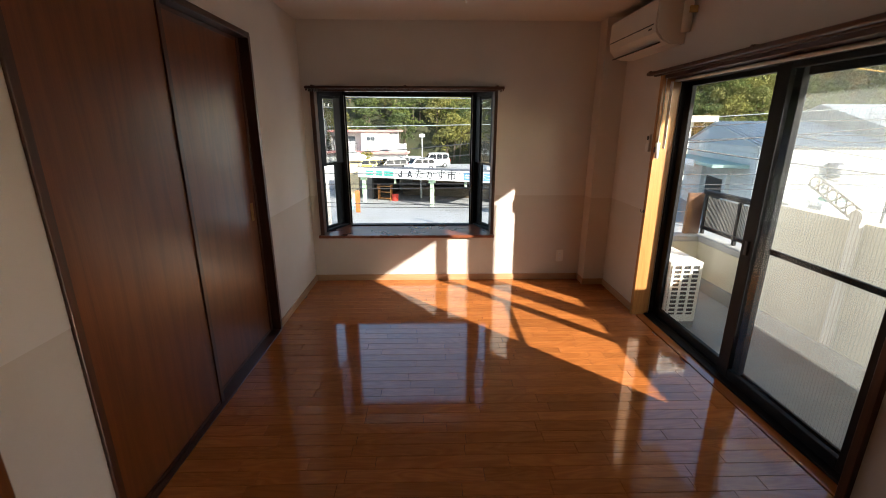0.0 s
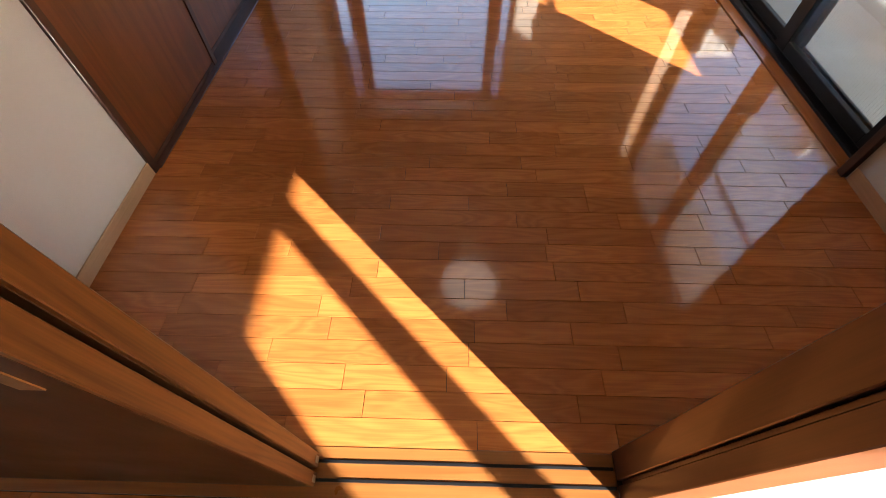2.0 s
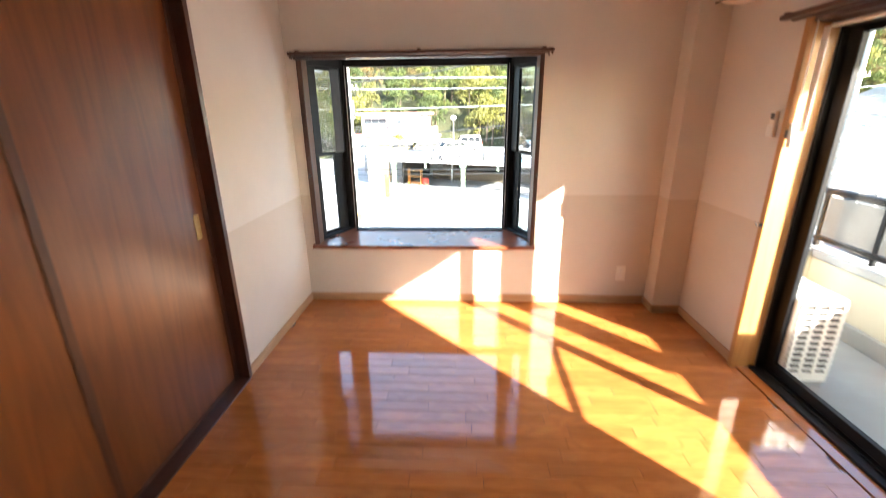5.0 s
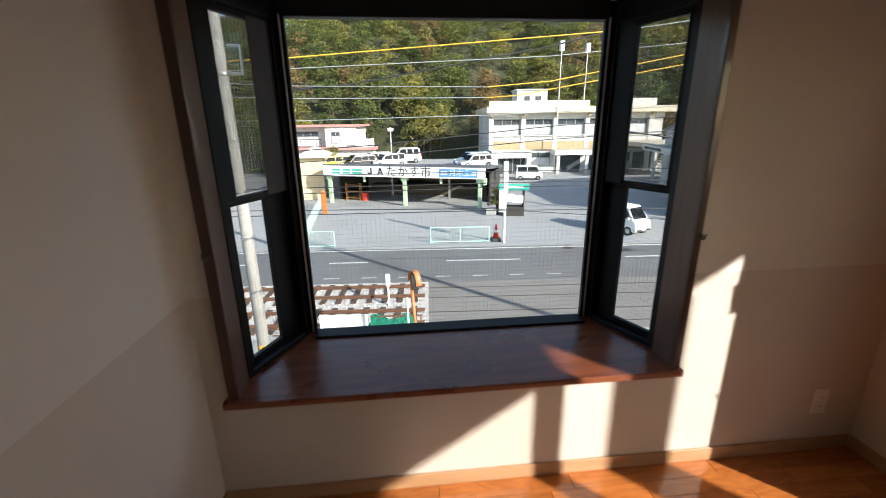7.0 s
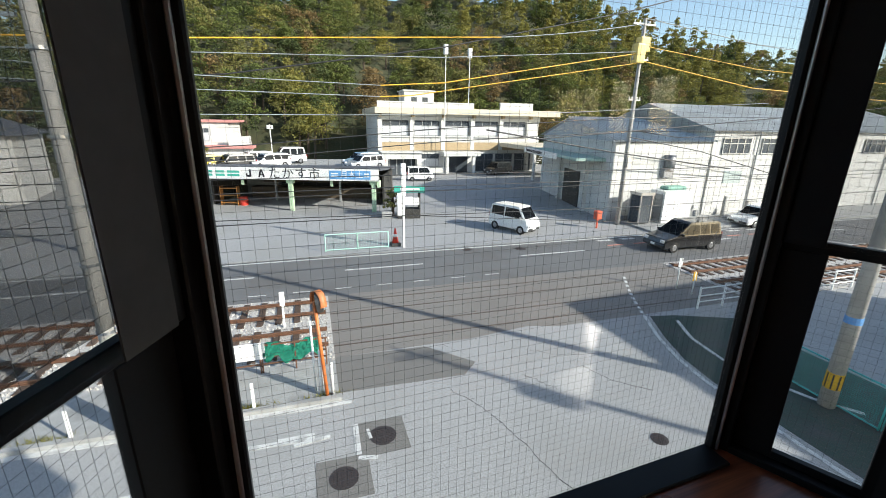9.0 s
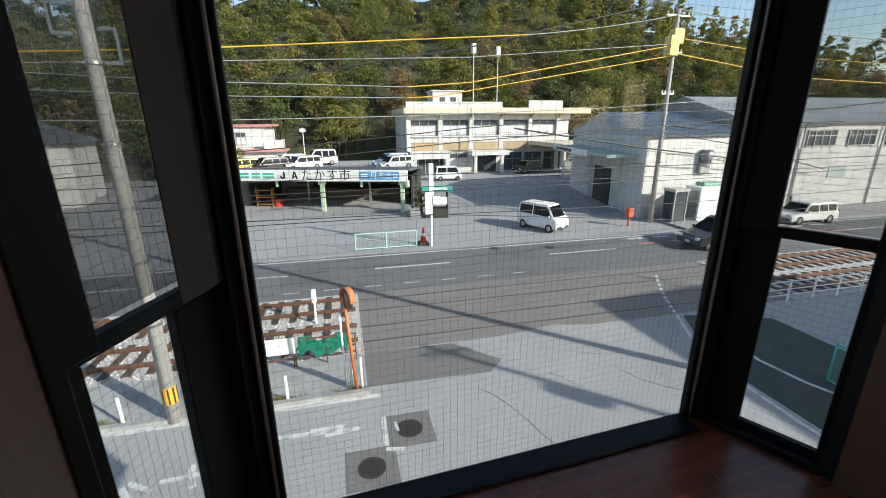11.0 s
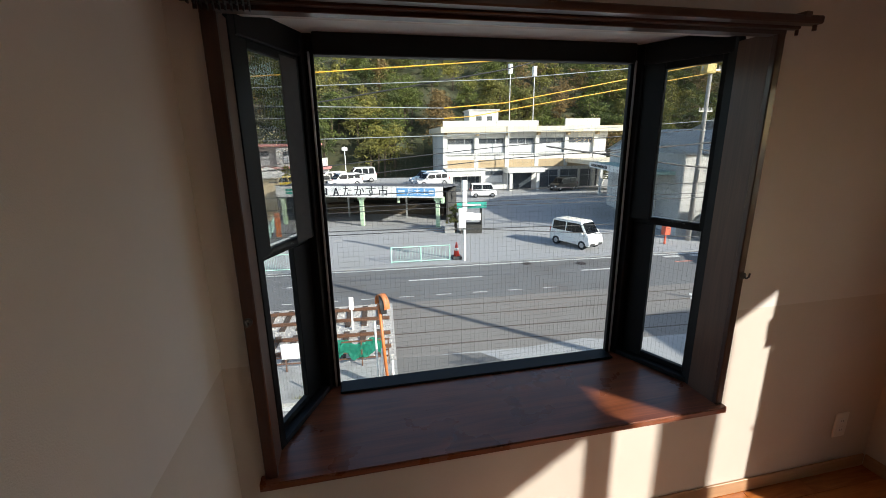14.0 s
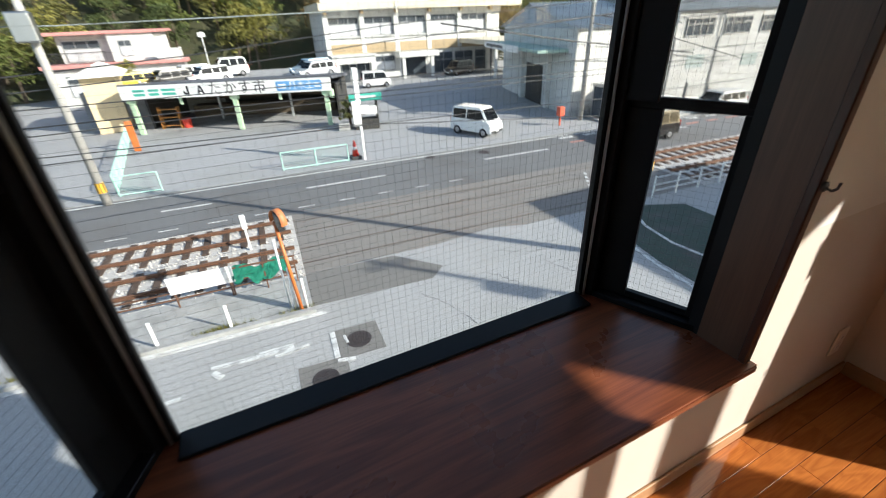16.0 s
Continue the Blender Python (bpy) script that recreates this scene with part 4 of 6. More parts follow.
for v in RAILV:
    bm = boxes((-70, 90, v - 0.03, v + 0.03, 0.0, 0.012), bev=0.0)
    solid("rail_in_road", bm, RAIL_W, "worn steel tram rail set in the road", "tram rail", "structure", m=rd(0, 0), group="tram rails")
    for u0, u1 in ((-70, 0.3), (17.7, 90)):
        bm = bmesh.new()
        box(bm, u0, u1, v - 0.033, v + 0.033, 0.15, 0.19, bev=0.006)
        box(bm, u0, u1, v - 0.009, v + 0.009, 0.09, 0.15)
        box(bm, u0, u1, v - 0.06, v + 0.06, 0.075, 0.09)
        solid("tram_rail", bm, STEEL_R, "rusty brown steel tram rail on sleepers", "tram rail", "structure", m=rd(0, 0), group="tram rails")
SLM = mesh_of("sleeper", boxes((-0.11, 0.11, -1.0, 1.0, 0.0, 0.075), bev=0.008), SLEEPER)
for vc in (16.63, 19.08):
    us = [-0.1 - 0.62 * i for i in range(22)] + [18.0 + 0.62 * i for i in range(28)]
    for u in us:
        ob = new("sleeper", SLM)
        tagged(ob, "dark brown weathered wooden sleeper under the rails", "sleeper", "sleepers")
        ob.matrix_basis = rd(u, vc, 0.0)
# loose gravel
rng = np.random.default_rng(5)
V, F = [], []
for k in range(3800):
    u = -rng.random() * 9 + 0.4 if k < 2400 else 17.7 + rng.random() * 14
    v = 15.35 + rng.random() * 4.9
    s = 0.03 + 0.035 * rng.random()
    a = rng.random() * 6.28
    o = len(V)
    for i in range(4):
        V.append((u + s * math.cos(a + i * 1.57), v + s * math.sin(a + i * 1.57) * 0.8, 0.02))
    V.append((u, v, 0.03 + s * 0.9))
    F += [(o, o + 1, o + 4), (o + 1, o + 2, o + 4), (o + 2, o + 3, o + 4), (o + 3, o, o + 4)]
me = bpy.data.meshes.new("gravel")
me.from_pydata(V, [], F)
me.materials.append(mat("gravel_stone", (0.55, 0.52, 0.48), (0.36, 0.34, 0.31), 0.95, 20, island=True))
ob = new("gravel", me)
ob.matrix_basis = rd(0, 0)
tagged(ob, "pale grey crushed gravel around the rails", "gravel", kind="stuff")

# ---- things at the crossing ----
mi = thing("traffic_mirror", rd(0.16, 13.4), "orange traffic mirror on a leaning orange post, seen from behind", "traffic mirror")
part("post", tube(bmesh.new(), (0.0, 0, 0), (-0.16, 0.02, 2.75), 0.045), ORANGE, mi, smooth=True)
bm = bmesh.new()
tube(bm, (-0.10, 0.10, 2.70), (-0.03, 0.22, 2.72), 0.25, 0.25, seg=28)
bmesh.ops.scale(bm, vec=(1, 1, 1.1), verts=bm.verts, space=Matrix.Translation((0, 0, -2.7)))
MT = pose(-0.1, 0.12, 0, 0, 0, -62) @ pose(0.1, -0.12, 0)
mb = part("mirror_back", bm, DARK_P, mi, "dark round mirror back", m=MT)
bm = bmesh.new()
prev = None
for i in range(13):
    a = math.radians(-15 + 210 * i / 12)
    rr = 0.26
    row = [bm.verts.new((-0.08 + rr * math.cos(a), y, 2.72 + rr * 1.08 * math.sin(a))) for y in (0.06, 0.23)]
    row += [bm.verts.new((-0.08 + (rr + 0.012) * math.cos(a), y, 2.72 + (rr + 0.012) * 1.08 * math.sin(a))) for y in (0.23, 0.06)]
    if prev:
        for k in range(4):
            bm.faces.new((prev[k], prev[(k + 1) % 4], row[(k + 1) % 4], row[k]))
    prev = row
bmesh.ops.recalc_face_normals(bm, faces=bm.faces)
part("hood", bm, ORANGE, mi, "orange mirror hood", smooth=True, m=MT)
part("clamp", boxes((-0.17, -0.09, 0.0, 0.12, 2.64, 2.74), bev=0.008), ORANGE, mi)
for u, v, h, r, lean in ((0.02, 13.55, 1.35, 0.05, 0.02), (-0.12, 13.75, 2.1, 0.03, -0.03), (0.30, 13.45, 1.0, 0.035, 0.0)):
    gp = thing("guard_post", rd(u, v), "white painted metal guard post beside the crossing", "post", "guard posts")
    part("post", tube(bmesh.new(), (0, 0, 0), (lean, 0, h), r), WHITE_M, gp, smooth=True)
    part("cap", tube(bmesh.new(), (lean, 0, h), (lean, 0, h + 0.02), r * 1.1, r * 0.5), WHITE_M, gp)
ps = thing("marker_post", rd(-1.12, 17.85), "white marker post with a square head beside the rails", "marker post")
part("post", boxes((-0.035, 0.035, -0.035, 0.035, 0, 0.95), bev=0.004), WHITE_M, ps)
part("head", boxes((-0.085, 0.085, -0.03, 0.03, 0.85, 1.35), bev=0.006), WHITE_M, ps)
sb = thing("sign_board", rd(-1.9, 15.0), "blank white sign board on a low rusty frame", "sign board")
part("board", boxes((-1.2, 0.45, -0.012, 0.012, 0.5, 1.02), bev=0.004), WHITE_M, sb)
for u in (-1.1, 0.35):
    part("leg", boxes((u - 0.02, u + 0.02, 0.012, 0.05, 0, 0.9)), STEEL_R, sb)
for r in ((-2.8, 2.1, 0.05, 0.085, 0.28, 0.32), (-2.8, 2.1, 0.05, 0.085, 0.50, 0.54)):
    part("crossbar", boxes(r), STEEL_R, sb)
nt = thing("green_net", rd(-0.75, 15.02), "crumpled green net hung over the crossing rail", "net")
bm = bmesh.new()
gx, gz = 16, 8
vv = [[bm.verts.new((-0.75 + 1.55 * i / gx, 0.06 * math.sin(i * 1.7 + j) - 0.03 * j / gz, 0.92 + 0.10 * math.sin(i * 0.6) - (0.52 + 0.08 * math.sin(i * 1.3)) * j / gz)) for j in range(gz + 1)] for i in range(gx + 1)]
for i in range(gx):
    for j in range(gz):
        bm.faces.new((vv[i][j], vv[i + 1][j], vv[i + 1][j + 1], vv[i][j + 1]))
bmesh.ops.solidify(bm, geom=bm.faces[:], thickness=0.006)
part("cloth", bm, GREEN_NET, nt, smooth=True)
part("rail", boxes((-0.9, 1.0, -0.02, 0.02, 0.9, 0.94)), STEEL_R, nt)
for u in (-0.85, 0.1, 0.95):
    part("leg", boxes((u - 0.02, u + 0.02, -0.02, 0.02, 0, 0.9)), STEEL_R, nt)
for u, h in ((-1.62, 0.8), (-3.3, 0.8), (-5.4, 0.8)):
    gp = thing("delineator", rd(u, 13.38), "short white plastic delineator post at the kerb", "post", "delineators")
    part("post", boxes((-0.04, 0.04, -0.02, 0.02, 0, h), bev=0.01), WHITE_M, gp)
sheet("kerb", -30, 0.5, 13.2, 13.35, 0.12, CONCRETE, "pale concrete kerb beside the tram tracks", "kerb")
sheet("track_verge", -30, 0.35, 13.35, 15.3, 0.05, CONCRETE, "pale concrete verge beside the tram tracks", "pavement")

# right-hand crossing furniture
for u, v, h, m2, c in ((15.45, 17.2, 1.45, WHITE_M, "white"), (15.6, 16.5, 1.05, YELLOW, "yellow")):
    gp = thing("marker_post", rd(u, v), "%s crossing marker post with a plate" % c, "marker post")
    part("post", tube(bmesh.new(), (0, 0, 0), (0, 0, h), 0.03, seg=10), WHITE_M, gp, smooth=True)
    part("plate", boxes((-0.1, 0.1, -0.012, 0.012, h - 0.42, h), bev=0.004), m2, gp)
gf = thing("guard_fence", rd(14.55, 15.25), "white steel guard fence beside the tram tracks", "fence")
for i in range(8):
    part("post", boxes((i * 1.3 - 0.03, i * 1.3 + 0.03, -0.03, 0.03, 0, 0.95), bev=0.004), WHITE_M, gf)
for z in (0.3, 0.55, 0.88):
    part("rail", tube(bmesh.new(), (0, 0, z), (9.1, 0, z), 0.025, seg=8), WHITE_M, gf, smooth=True)
for k in range(3):
    tf = thing("mesh_fence", rd(12.95 - 0.02 * k, 10.75 - 1.15 * k, 0, -93), "turquoise mesh fence panel beside the green strip", "fence", "turquoise fence panels")
    for a, b in (((0, 0, 0.05), (1.1, 0, 0.05)), ((0, 0, 1.15), (1.1, 0, 1.15)), ((0, 0, 0), (0, 0, 1.2)), ((1.1, 0, 0), (1.1, 0, 1.2))):
        part("frame_bar", tube(bmesh.new(), a, b, 0.024, seg=8), TURQ, tf, smooth=True)
    bm = bmesh.new()
    for i in range(1, 22):
        box(bm, i * 0.05 - 0.0015, i * 0.05 + 0.0015, -0.002, 0.002, 0.05, 1.15)
        box(bm, 0, 1.1, -0.002, 0.002, 0.05 + i * 0.05 - 0.0015, 0.05 + i * 0.05 + 0.0015)
    tagged(part("mesh", bm, TURQ, tf), kind="stuff")


def utility_pole(m, h, r, label, arms=(), band=None):
    p = thing("utility_pole", m, label, "utility pole", "utility poles")
    part("pole", tube(bmesh.new(), (0, 0, 0), (0, 0, h), r, r * 0.62, seg=18), POLE_C, p, smooth=True)
    if band:
        bd_ = part("warning_band", tube(bmesh.new(), (0, 0, band), (0, 0, band + 0.45), r * 0.985 + 0.004, r * 0.985 + 0.002, seg=18), YELLOW, p, "yellow and black warning band")
        for i in range(9):
            a = i * 0.698
            part("stripe", boxes((-0.018, 0.018, -0.003, 0.003, band + 0.02, band + 0.43)), DARK_P, bd_, m=pose((r + 0.004) * math.cos(a), (r + 0.004) * math.sin(a), 0, 0, 0, math.degrees(a) + 90))
    for z, w in arms:
        arm = part("crossarm", boxes((-w, w, -0.04, 0.04, z, z + 0.08), bev=0.006), ALU, p)
        for x in (-w * 0.9, -w * 0.45, w * 0.45, w * 0.9):
            part("insulator", tube(bmesh.new(), (x, 0, z + 0.08), (x, 0, z + 0.25), 0.05, 0.03, seg=10), WHITE_P, arm, smooth=True)
    return p


pR = utility_pole(pose(23.2, 27.0, G), 13.6, 0.17, "concrete utility pole with a yellow transformer cover at the car park", arms=((13.2, 0.9), (11.1, 0.7), (8.6, 0.5)))
bm = bmesh.new()
box(bm, -0.55, 0.15, -0.3, 0.3, 10.9, 12.1, bev=0.12, seg=2)
box(bm, -0.3, 0.5, -0.25, 0.25, 11.6, 12.5, bev=0.1, seg=2)
part("cover", bm, YELLOW_P, pR, "pale yellow insulating cover")
for z in (3.2, 5.2, 7.4):
    part("strap", tube(bmesh.new(), (0, 0, z), (0, 0, z + 0.08), 0.178, seg=16), ALU, pR)
part("box", boxes((-0.15, 0.15, -0.35, -0.16, 4.2, 4.9), bev=0.01), ALU, pR)
pL = utility_pole(pose(-3.35, 13.56, G), 13.0, 0.17, "concrete utility pole with a striped warning band at the kerb", arms=((9.4, 0.8), (10.3, 0.8), (12.2, 0.8)), band=0.55)
for z in (2.6, 4.1, 5.3, 6.6, 8.1):
    part("strap", tube(bmesh.new(), (0, 0, z), (0, 0, z + 0.06), 0.175, seg=16), ALU, pL)
part("transformer_frame", boxes((-0.55, -0.2, -0.05, 0.05, 8.6, 8.66), (-0.55, -0.2, -0.05, 0.05, 9.1, 9.16), (-0.55, -0.5, -0.05, 0.05, 8.66, 9.1), (0.2, 0.5, -0.05, 0.05, 8.1, 8.16), (0.2, 0.5, -0.05, 0.05, 8.7, 8.76), (0.45, 0.5, -0.05, 0.05, 8.16, 8.7)), ALU, pL)
pM = utility_pole(pose(-5.35, 25.85, G), 12.0, 0.18, "concrete utility pole with a striped warning band by the car park", arms=((9.6, 0.8), (10.6, 0.8), (8.2, 0.5)), band=0.6)
bm = bmesh.new()
box(bm, -0.35, 0.35, -0.75, -0.2, 6.6, 7.6, bev=0.05)
part("transformer", bm, ALU, pM, "grey transformer box")
pN = utility_pole(rd(12.75, 9.55), 12.5, 0.19, "concrete utility pole with a striped warning band beside the turquoise fence", arms=((11.2, 0.8),), band=0.55)
part("blue_tape", tube(bmesh.new(), (0, 0, 2.4), (0, 0, 2.58), 0.184, 0.183, seg=16), mat("blue_plastic", (0.12, 0.3, 0.6), None, 0.5), pN)
pS = utility_pole(pose(19.3, -1.5, G), 10.8, 0.15, "concrete utility pole with a transformer beside the neighbouring building", arms=((10.3, 0.8),))
part("transformer", boxes((-0.22, 0.22, -0.6, -0.15, 8.2, 8.95), bev=0.06), ALU, pS, "grey transformer box")
for x, y, h in ((21.9, 59.0, 16.6), (26.0, 60.5, 16.6), (-0.2, 58.0, 6.4)):
    am = thing("antenna_mast", pose(x, y, G), "thin pale metal mast before the wooded hill", "mast", "masts")
    part("mast", tube(bmesh.new(), (0, 0, 0), (0, 0, h), 0.07, 0.05, seg=8), WHITE_M, am)
    part("head", boxes((-0.35, 0.35, -0.12, 0.12, h - 0.5, h - 0.1) if h < 10 else (-0.25, 0.25, -0.25, 0.25, h - 1.2, h), bev=0.03), WHITE_M, am)


# overhead cables
def cable(pts, r, m, label):
    bm = bmesh.new()
    path = []
    for a, b in zip(pts, pts[1:]):
        n_ = 10
        for i in range(n_):
            path.append(Vector(a).lerp(Vector(b), i / n_))
    path.append(Vector(pts[-1]))
    L_ = len(path) - 1
    span = (Vector(pts[-1]) - Vector(pts[0])).length
    for i, p in enumerate(path):
        f = i / L_
        p.z -= 0.0 if len(pts) > 2 else 4 * f * (1 - f) * span * 0.012
    prev = None
    for i, p in enumerate(path):
        ring = [bm.verts.new(p + Vector((0, r * math.cos(k * 1.2566), r * math.sin(k * 1.2566)))) for k in range(5)]
        if prev:
            for k in range(5):
                bm.faces.new((prev[k], prev[(k + 1) % 5], ring[(k + 1) % 5], ring[k]))
        prev = ring
    bmesh.ops.recalc_face_normals(bm, faces=bm.faces)
    return solid("overhead_cable", bm, m, label, "cable", group="overhead cables", smooth=True)


Y_, K_, G_ = "yellow insulated overhead cable between utility poles", "black overhead cable between utility poles", "grey overhead wire between utility poles"
cable([(-13, 26.1, 4.1), (-4.65, 26.1, 4.55), (12.6, 26.5, 5.98)], 0.035, YELLOW, Y_)
cable([(12.6, 26.5, 5.98), (23.3, 26.9, 7.7)], 0.027, CABLE_G, G_)
cable([(-14, 26.1, 3.7), (-4.64, 26.1, 4.05), (9.1, 26.5, 4.72), (23.0, 26.9, 6.0)], 0.023, CABLE_G, G_)
cable([(-12, 26.1, 2.4), (-1.57, 26.5, 3.34), (9.07, 26.5, 5.2), (21.0, 26.5, 8.0), (30, 26.5, 10.6)], 0.035, CABLE, K_)
cable([(-14, 26.1, 3.6), (-4.4, 26.3, 3.24), (5.68, 26.5, 3.17)], 0.022, CABLE_G, G_)
cable([(5.68, 26.5, 3.17), (9.2, 26.5, 3.45), (22.9, 26.9, 5.9)], 0.033, YELLOW, Y_)
cable([(-14, 26.1, 2.9), (-4.6, 26.3, 2.63), (5.66, 26.5, 2.62)], 0.022, CABLE_G, G_)
cable([(5.66, 26.5, 2.62), (7.3, 26.5, 2.72), (22.9, 26.9, 5.3)], 0.030, YELLOW, Y_)
cable([(-14, 26.1, 1.6), (-4.6, 26.3, 1.52), (5.48, 26.5, 1.7), (17.5, 26.5, 2.1), (36, 26.5, 3.2)], 0.022, CABLE_G, G_)
cable([(-13, 26.1, -0.5), (-0.62, 26.5, 0.19), (9.2, 26.5, 1.05), (23.0, 26.9, 1.9), (40, 26.5, 2.2)], 0.027, CABLE, K_)
cable([(-13, 26.1, -1.0), (-1.2, 26.5, -0.5), (9.2, 26.5, 0.33), (23.0, 26.9, 1.0), (40, 26.5, 1.2)], 0.027, CABLE, K_)
cable([(23.2, 27.0, 8.0), (33.4, 26.5, 7.1), (60, 26, 6.5)], 0.031, CABLE_G, G_)
cable([(23.2, 27.0, 5.5), (33.8, 26.5, 4.2), (60, 26, 3.6)], 0.035, YELLOW, Y_)
cable([(23.2, 27.0, 6.4), (33.8, 26.5, 5.5), (60, 26, 5.0)], 0.027, YELLOW, Y_)
cable([(12.0, 26.6, 1.0), (21.5, 26.6, -0.35), (33.3, 26.5, -1.73)], 0.05, CABLE, K_)
cable([(23.0, 26.9, 1.1), (28, 27.2, 0.6), (40, 26.6, 0.9)], 0.031, CABLE, K_)
cable([(15.5, 26.4, 0.5), (26.0, 26.4, 1.25), (38.9, 26.4, 2.25), (52, 26.4, 3.3)], 0.04, CABLE, K_)
cable([(22.9, 26.6, 0.62), (29.5, 26.4, -0.35), (38.9, 26.4, -2.4)], 0.035, CABLE, K_)
T_ = "dark tram contact wire above the tracks"
for a, b, c in ((-0.46, -0.48, -0.51), (-0.95, -0.92, -0.96), (-1.25, -1.09, -1.16), (-1.5, -1.92, -3.0), (-1.87, -2.0, -2.23)):
    cable([(-16, 18.7, a), (4.0, 18.5, b), (16, 18.3, c), (50, 17, c + 0.2)], 0.016, CABLE, T_)



# ---- buildings ----
CREAM = mat("cream_paint", (0.62, 0.55, 0.42), (0.56, 0.49, 0.37), 0.85, 1.5, 0.4, fine=40, dirt=(0.6, 0.54, 0.42), dirt_scale=0.4)
WHITE_W = mat("white_wall_paint", (0.62, 0.615, 0.59), (0.55, 0.545, 0.52), 0.85, 1.5, 0.4, fine=40, dirt=(0.49, 0.48, 0.45), dirt_scale=0.6)
OCHRE = mat("ochre_wall", (0.42, 0.32, 0.19), (0.36, 0.27, 0.16), 0.85, 1.5, 0.4, fine=40)
ROOF_G = mat("grey_metal_roof", (0.55, 0.58, 0.59), (0.47, 0.50, 0.51), 0.5, 2, 0.2, metal=0.2, dirt=(0.42, 0.43, 0.43), dirt_scale=0.4)
ROOF_P = mat("pink_roof", (0.55, 0.25, 0.22), (0.48, 0.21, 0.19), 0.7, 3)
ROOF_T = mat("dark_roof_tile", (0.11, 0.115, 0.13), (0.08, 0.085, 0.10), 0.6, 4, 0.3)
# near-black for painted interior shade; also the kiosk's dark frame
DARKIN = mat("interior_shade_and_kiosk", (0.035, 0.033, 0.03), (0.05, 0.048, 0.042), 0.9, 2)
WIN_D = mat("dark_window_glass", (0.05, 0.06, 0.07), (0.08, 0.09, 0.10), 0.08, 0.6)
CURT = mat("white_curtain", (0.62, 0.63, 0.64), (0.5, 0.51, 0.52), 0.9, 2.0, stretch=(6, 6, 0.4))
FRAME_S = mat("silver_frame", (0.45, 0.46, 0.46), None, 0.45, 6, metal=0.6)
SIGN_B = mat("sign_blue", (0.12, 0.33, 0.62), (0.10, 0.29, 0.55), 0.5, 3)
SIGN_G = mat("sign_green", (0.05, 0.42, 0.33), (0.05, 0.36, 0.28), 0.5, 3)
INK = mat("sign_ink", (0.015, 0.015, 0.02), None, 0.6, 3)


def letters(body, size, m, parent, material, spread=1.0, name="lettering"):
    """Raised lettering as a mesh."""
    cu = bpy.data.curves.new("text", "FONT")
    cu.body, cu.size, cu.extrude, cu.align_x, cu.align_y = body, size, 0.01, "CENTER", "CENTER"
    cu.space_character = spread
    tmp = new("text", cu)
    bpy.context.view_layer.update()
    me = bpy.data.meshes.new_from_object(tmp)
    bpy.data.objects.remove(tmp)
    me.name = name
    me.materials.clear()
    me.materials.append(material)
    ob = new(name, me)
    ob.parent = parent
    ob.matrix_basis = m
    return ob


def facade_window(parent, x0, x1, z0, z1, y, cols=3, curtain=True, name="window"):
    w = part(name, boxes((x0, x1, y - 0.02, y, z0, z0 + 0.07), (x0, x1, y - 0.02, y, z1 - 0.07, z1), (x0, x0 + 0.07, y - 0.02, y, z0 + 0.07, z1 - 0.07), (x1 - 0.07, x1, y - 0.02, y, z0 + 0.07, z1 - 0.07),
                     (x0 + 0.07, x1 - 0.07, y - 0.02, y, z0 + (z1 - z0) * 0.62, z0 + (z1 - z0) * 0.62 + 0.06), *[(x0 + (x1 - x0) * i / cols - 0.03, x0 + (x1 - x0) * i / cols + 0.03, y - 0.02, y, z0 + 0.07, z1 - 0.07) for i in range(1, cols)]), FRAME_S, parent)
    part("pane", boxes((x0 + 0.05, x1 - 0.05, y + 0.03, y + 0.05, z0 + 0.05, z1 - 0.05)), WIN_D, w)
    if curtain:
        part("curtain", boxes((x0 + 0.1, x1 - 0.1, y + 0.005, y + 0.025, z0 + 0.08, z0 + (z1 - z0) * 0.6)), CURT, w, "drawn white curtain")
    return w


hall = thing("office_building", pose(13.1, 60.9, G, 0, 0, RA), "two-storey cream office building with a flat roof before the wooded hill", "office building")
part("wall", boxes((0, 24.2, 0.45, 12, 0, 8.0), (0, 24.2, 0.10, 0.45, 4.25, 5.05), (0, 24.2, 0.10, 0.45, 7.2, 7.95), *[(4.42 * i - 0.02, 4.42 * i + 0.55, 0.0, 0.45, 0 if i == 5 else 3.2, 7.95) for i in range(6)]), WHITE_W, hall, "white rendered wall with piers")
part("spandrel", boxes((0, 24.2, 0.05, 0.44, 3.15, 4.249)), OCHRE, hall, "ochre spandrel band")
part("roof", boxes((-0.5, 26.8, -1.1, 12.4, 7.95, 8.75), bev=0.03), CREAM, hall, "cream overhanging flat roof")
part("parapet", boxes((0.0, 13.6, 0.0, 0.3, 8.75, 9.55)), WHITE_W, hall)
part("parapet", boxes((17.6, 22.8, 0.0, 0.3, 8.75, 9.75)), WHITE_W, hall)
ph = part("penthouse", boxes((4.4, 8.7, 3.5, 7.5, 8.75, 11.1)), WHITE_W, hall, "white roof penthouse")
part("opening", boxes((5.4, 6.2, 3.44, 3.5, 9.7, 10.3)), WIN_D, ph)
part("opening", boxes((7.0, 7.8, 3.44, 3.5, 9.7, 10.3)), WIN_D, ph)
part("penthouse_roof", boxes((4.2, 8.9, 3.3, 7.7, 11.1, 11.25)), WHITE_W, ph)
for i in range(6):
    part("bracket", boxes((4.42 * i + 0.1, 4.42 * i + 0.45, -0.7, 0.0, 7.55, 7.95)), OCHRE, hall)
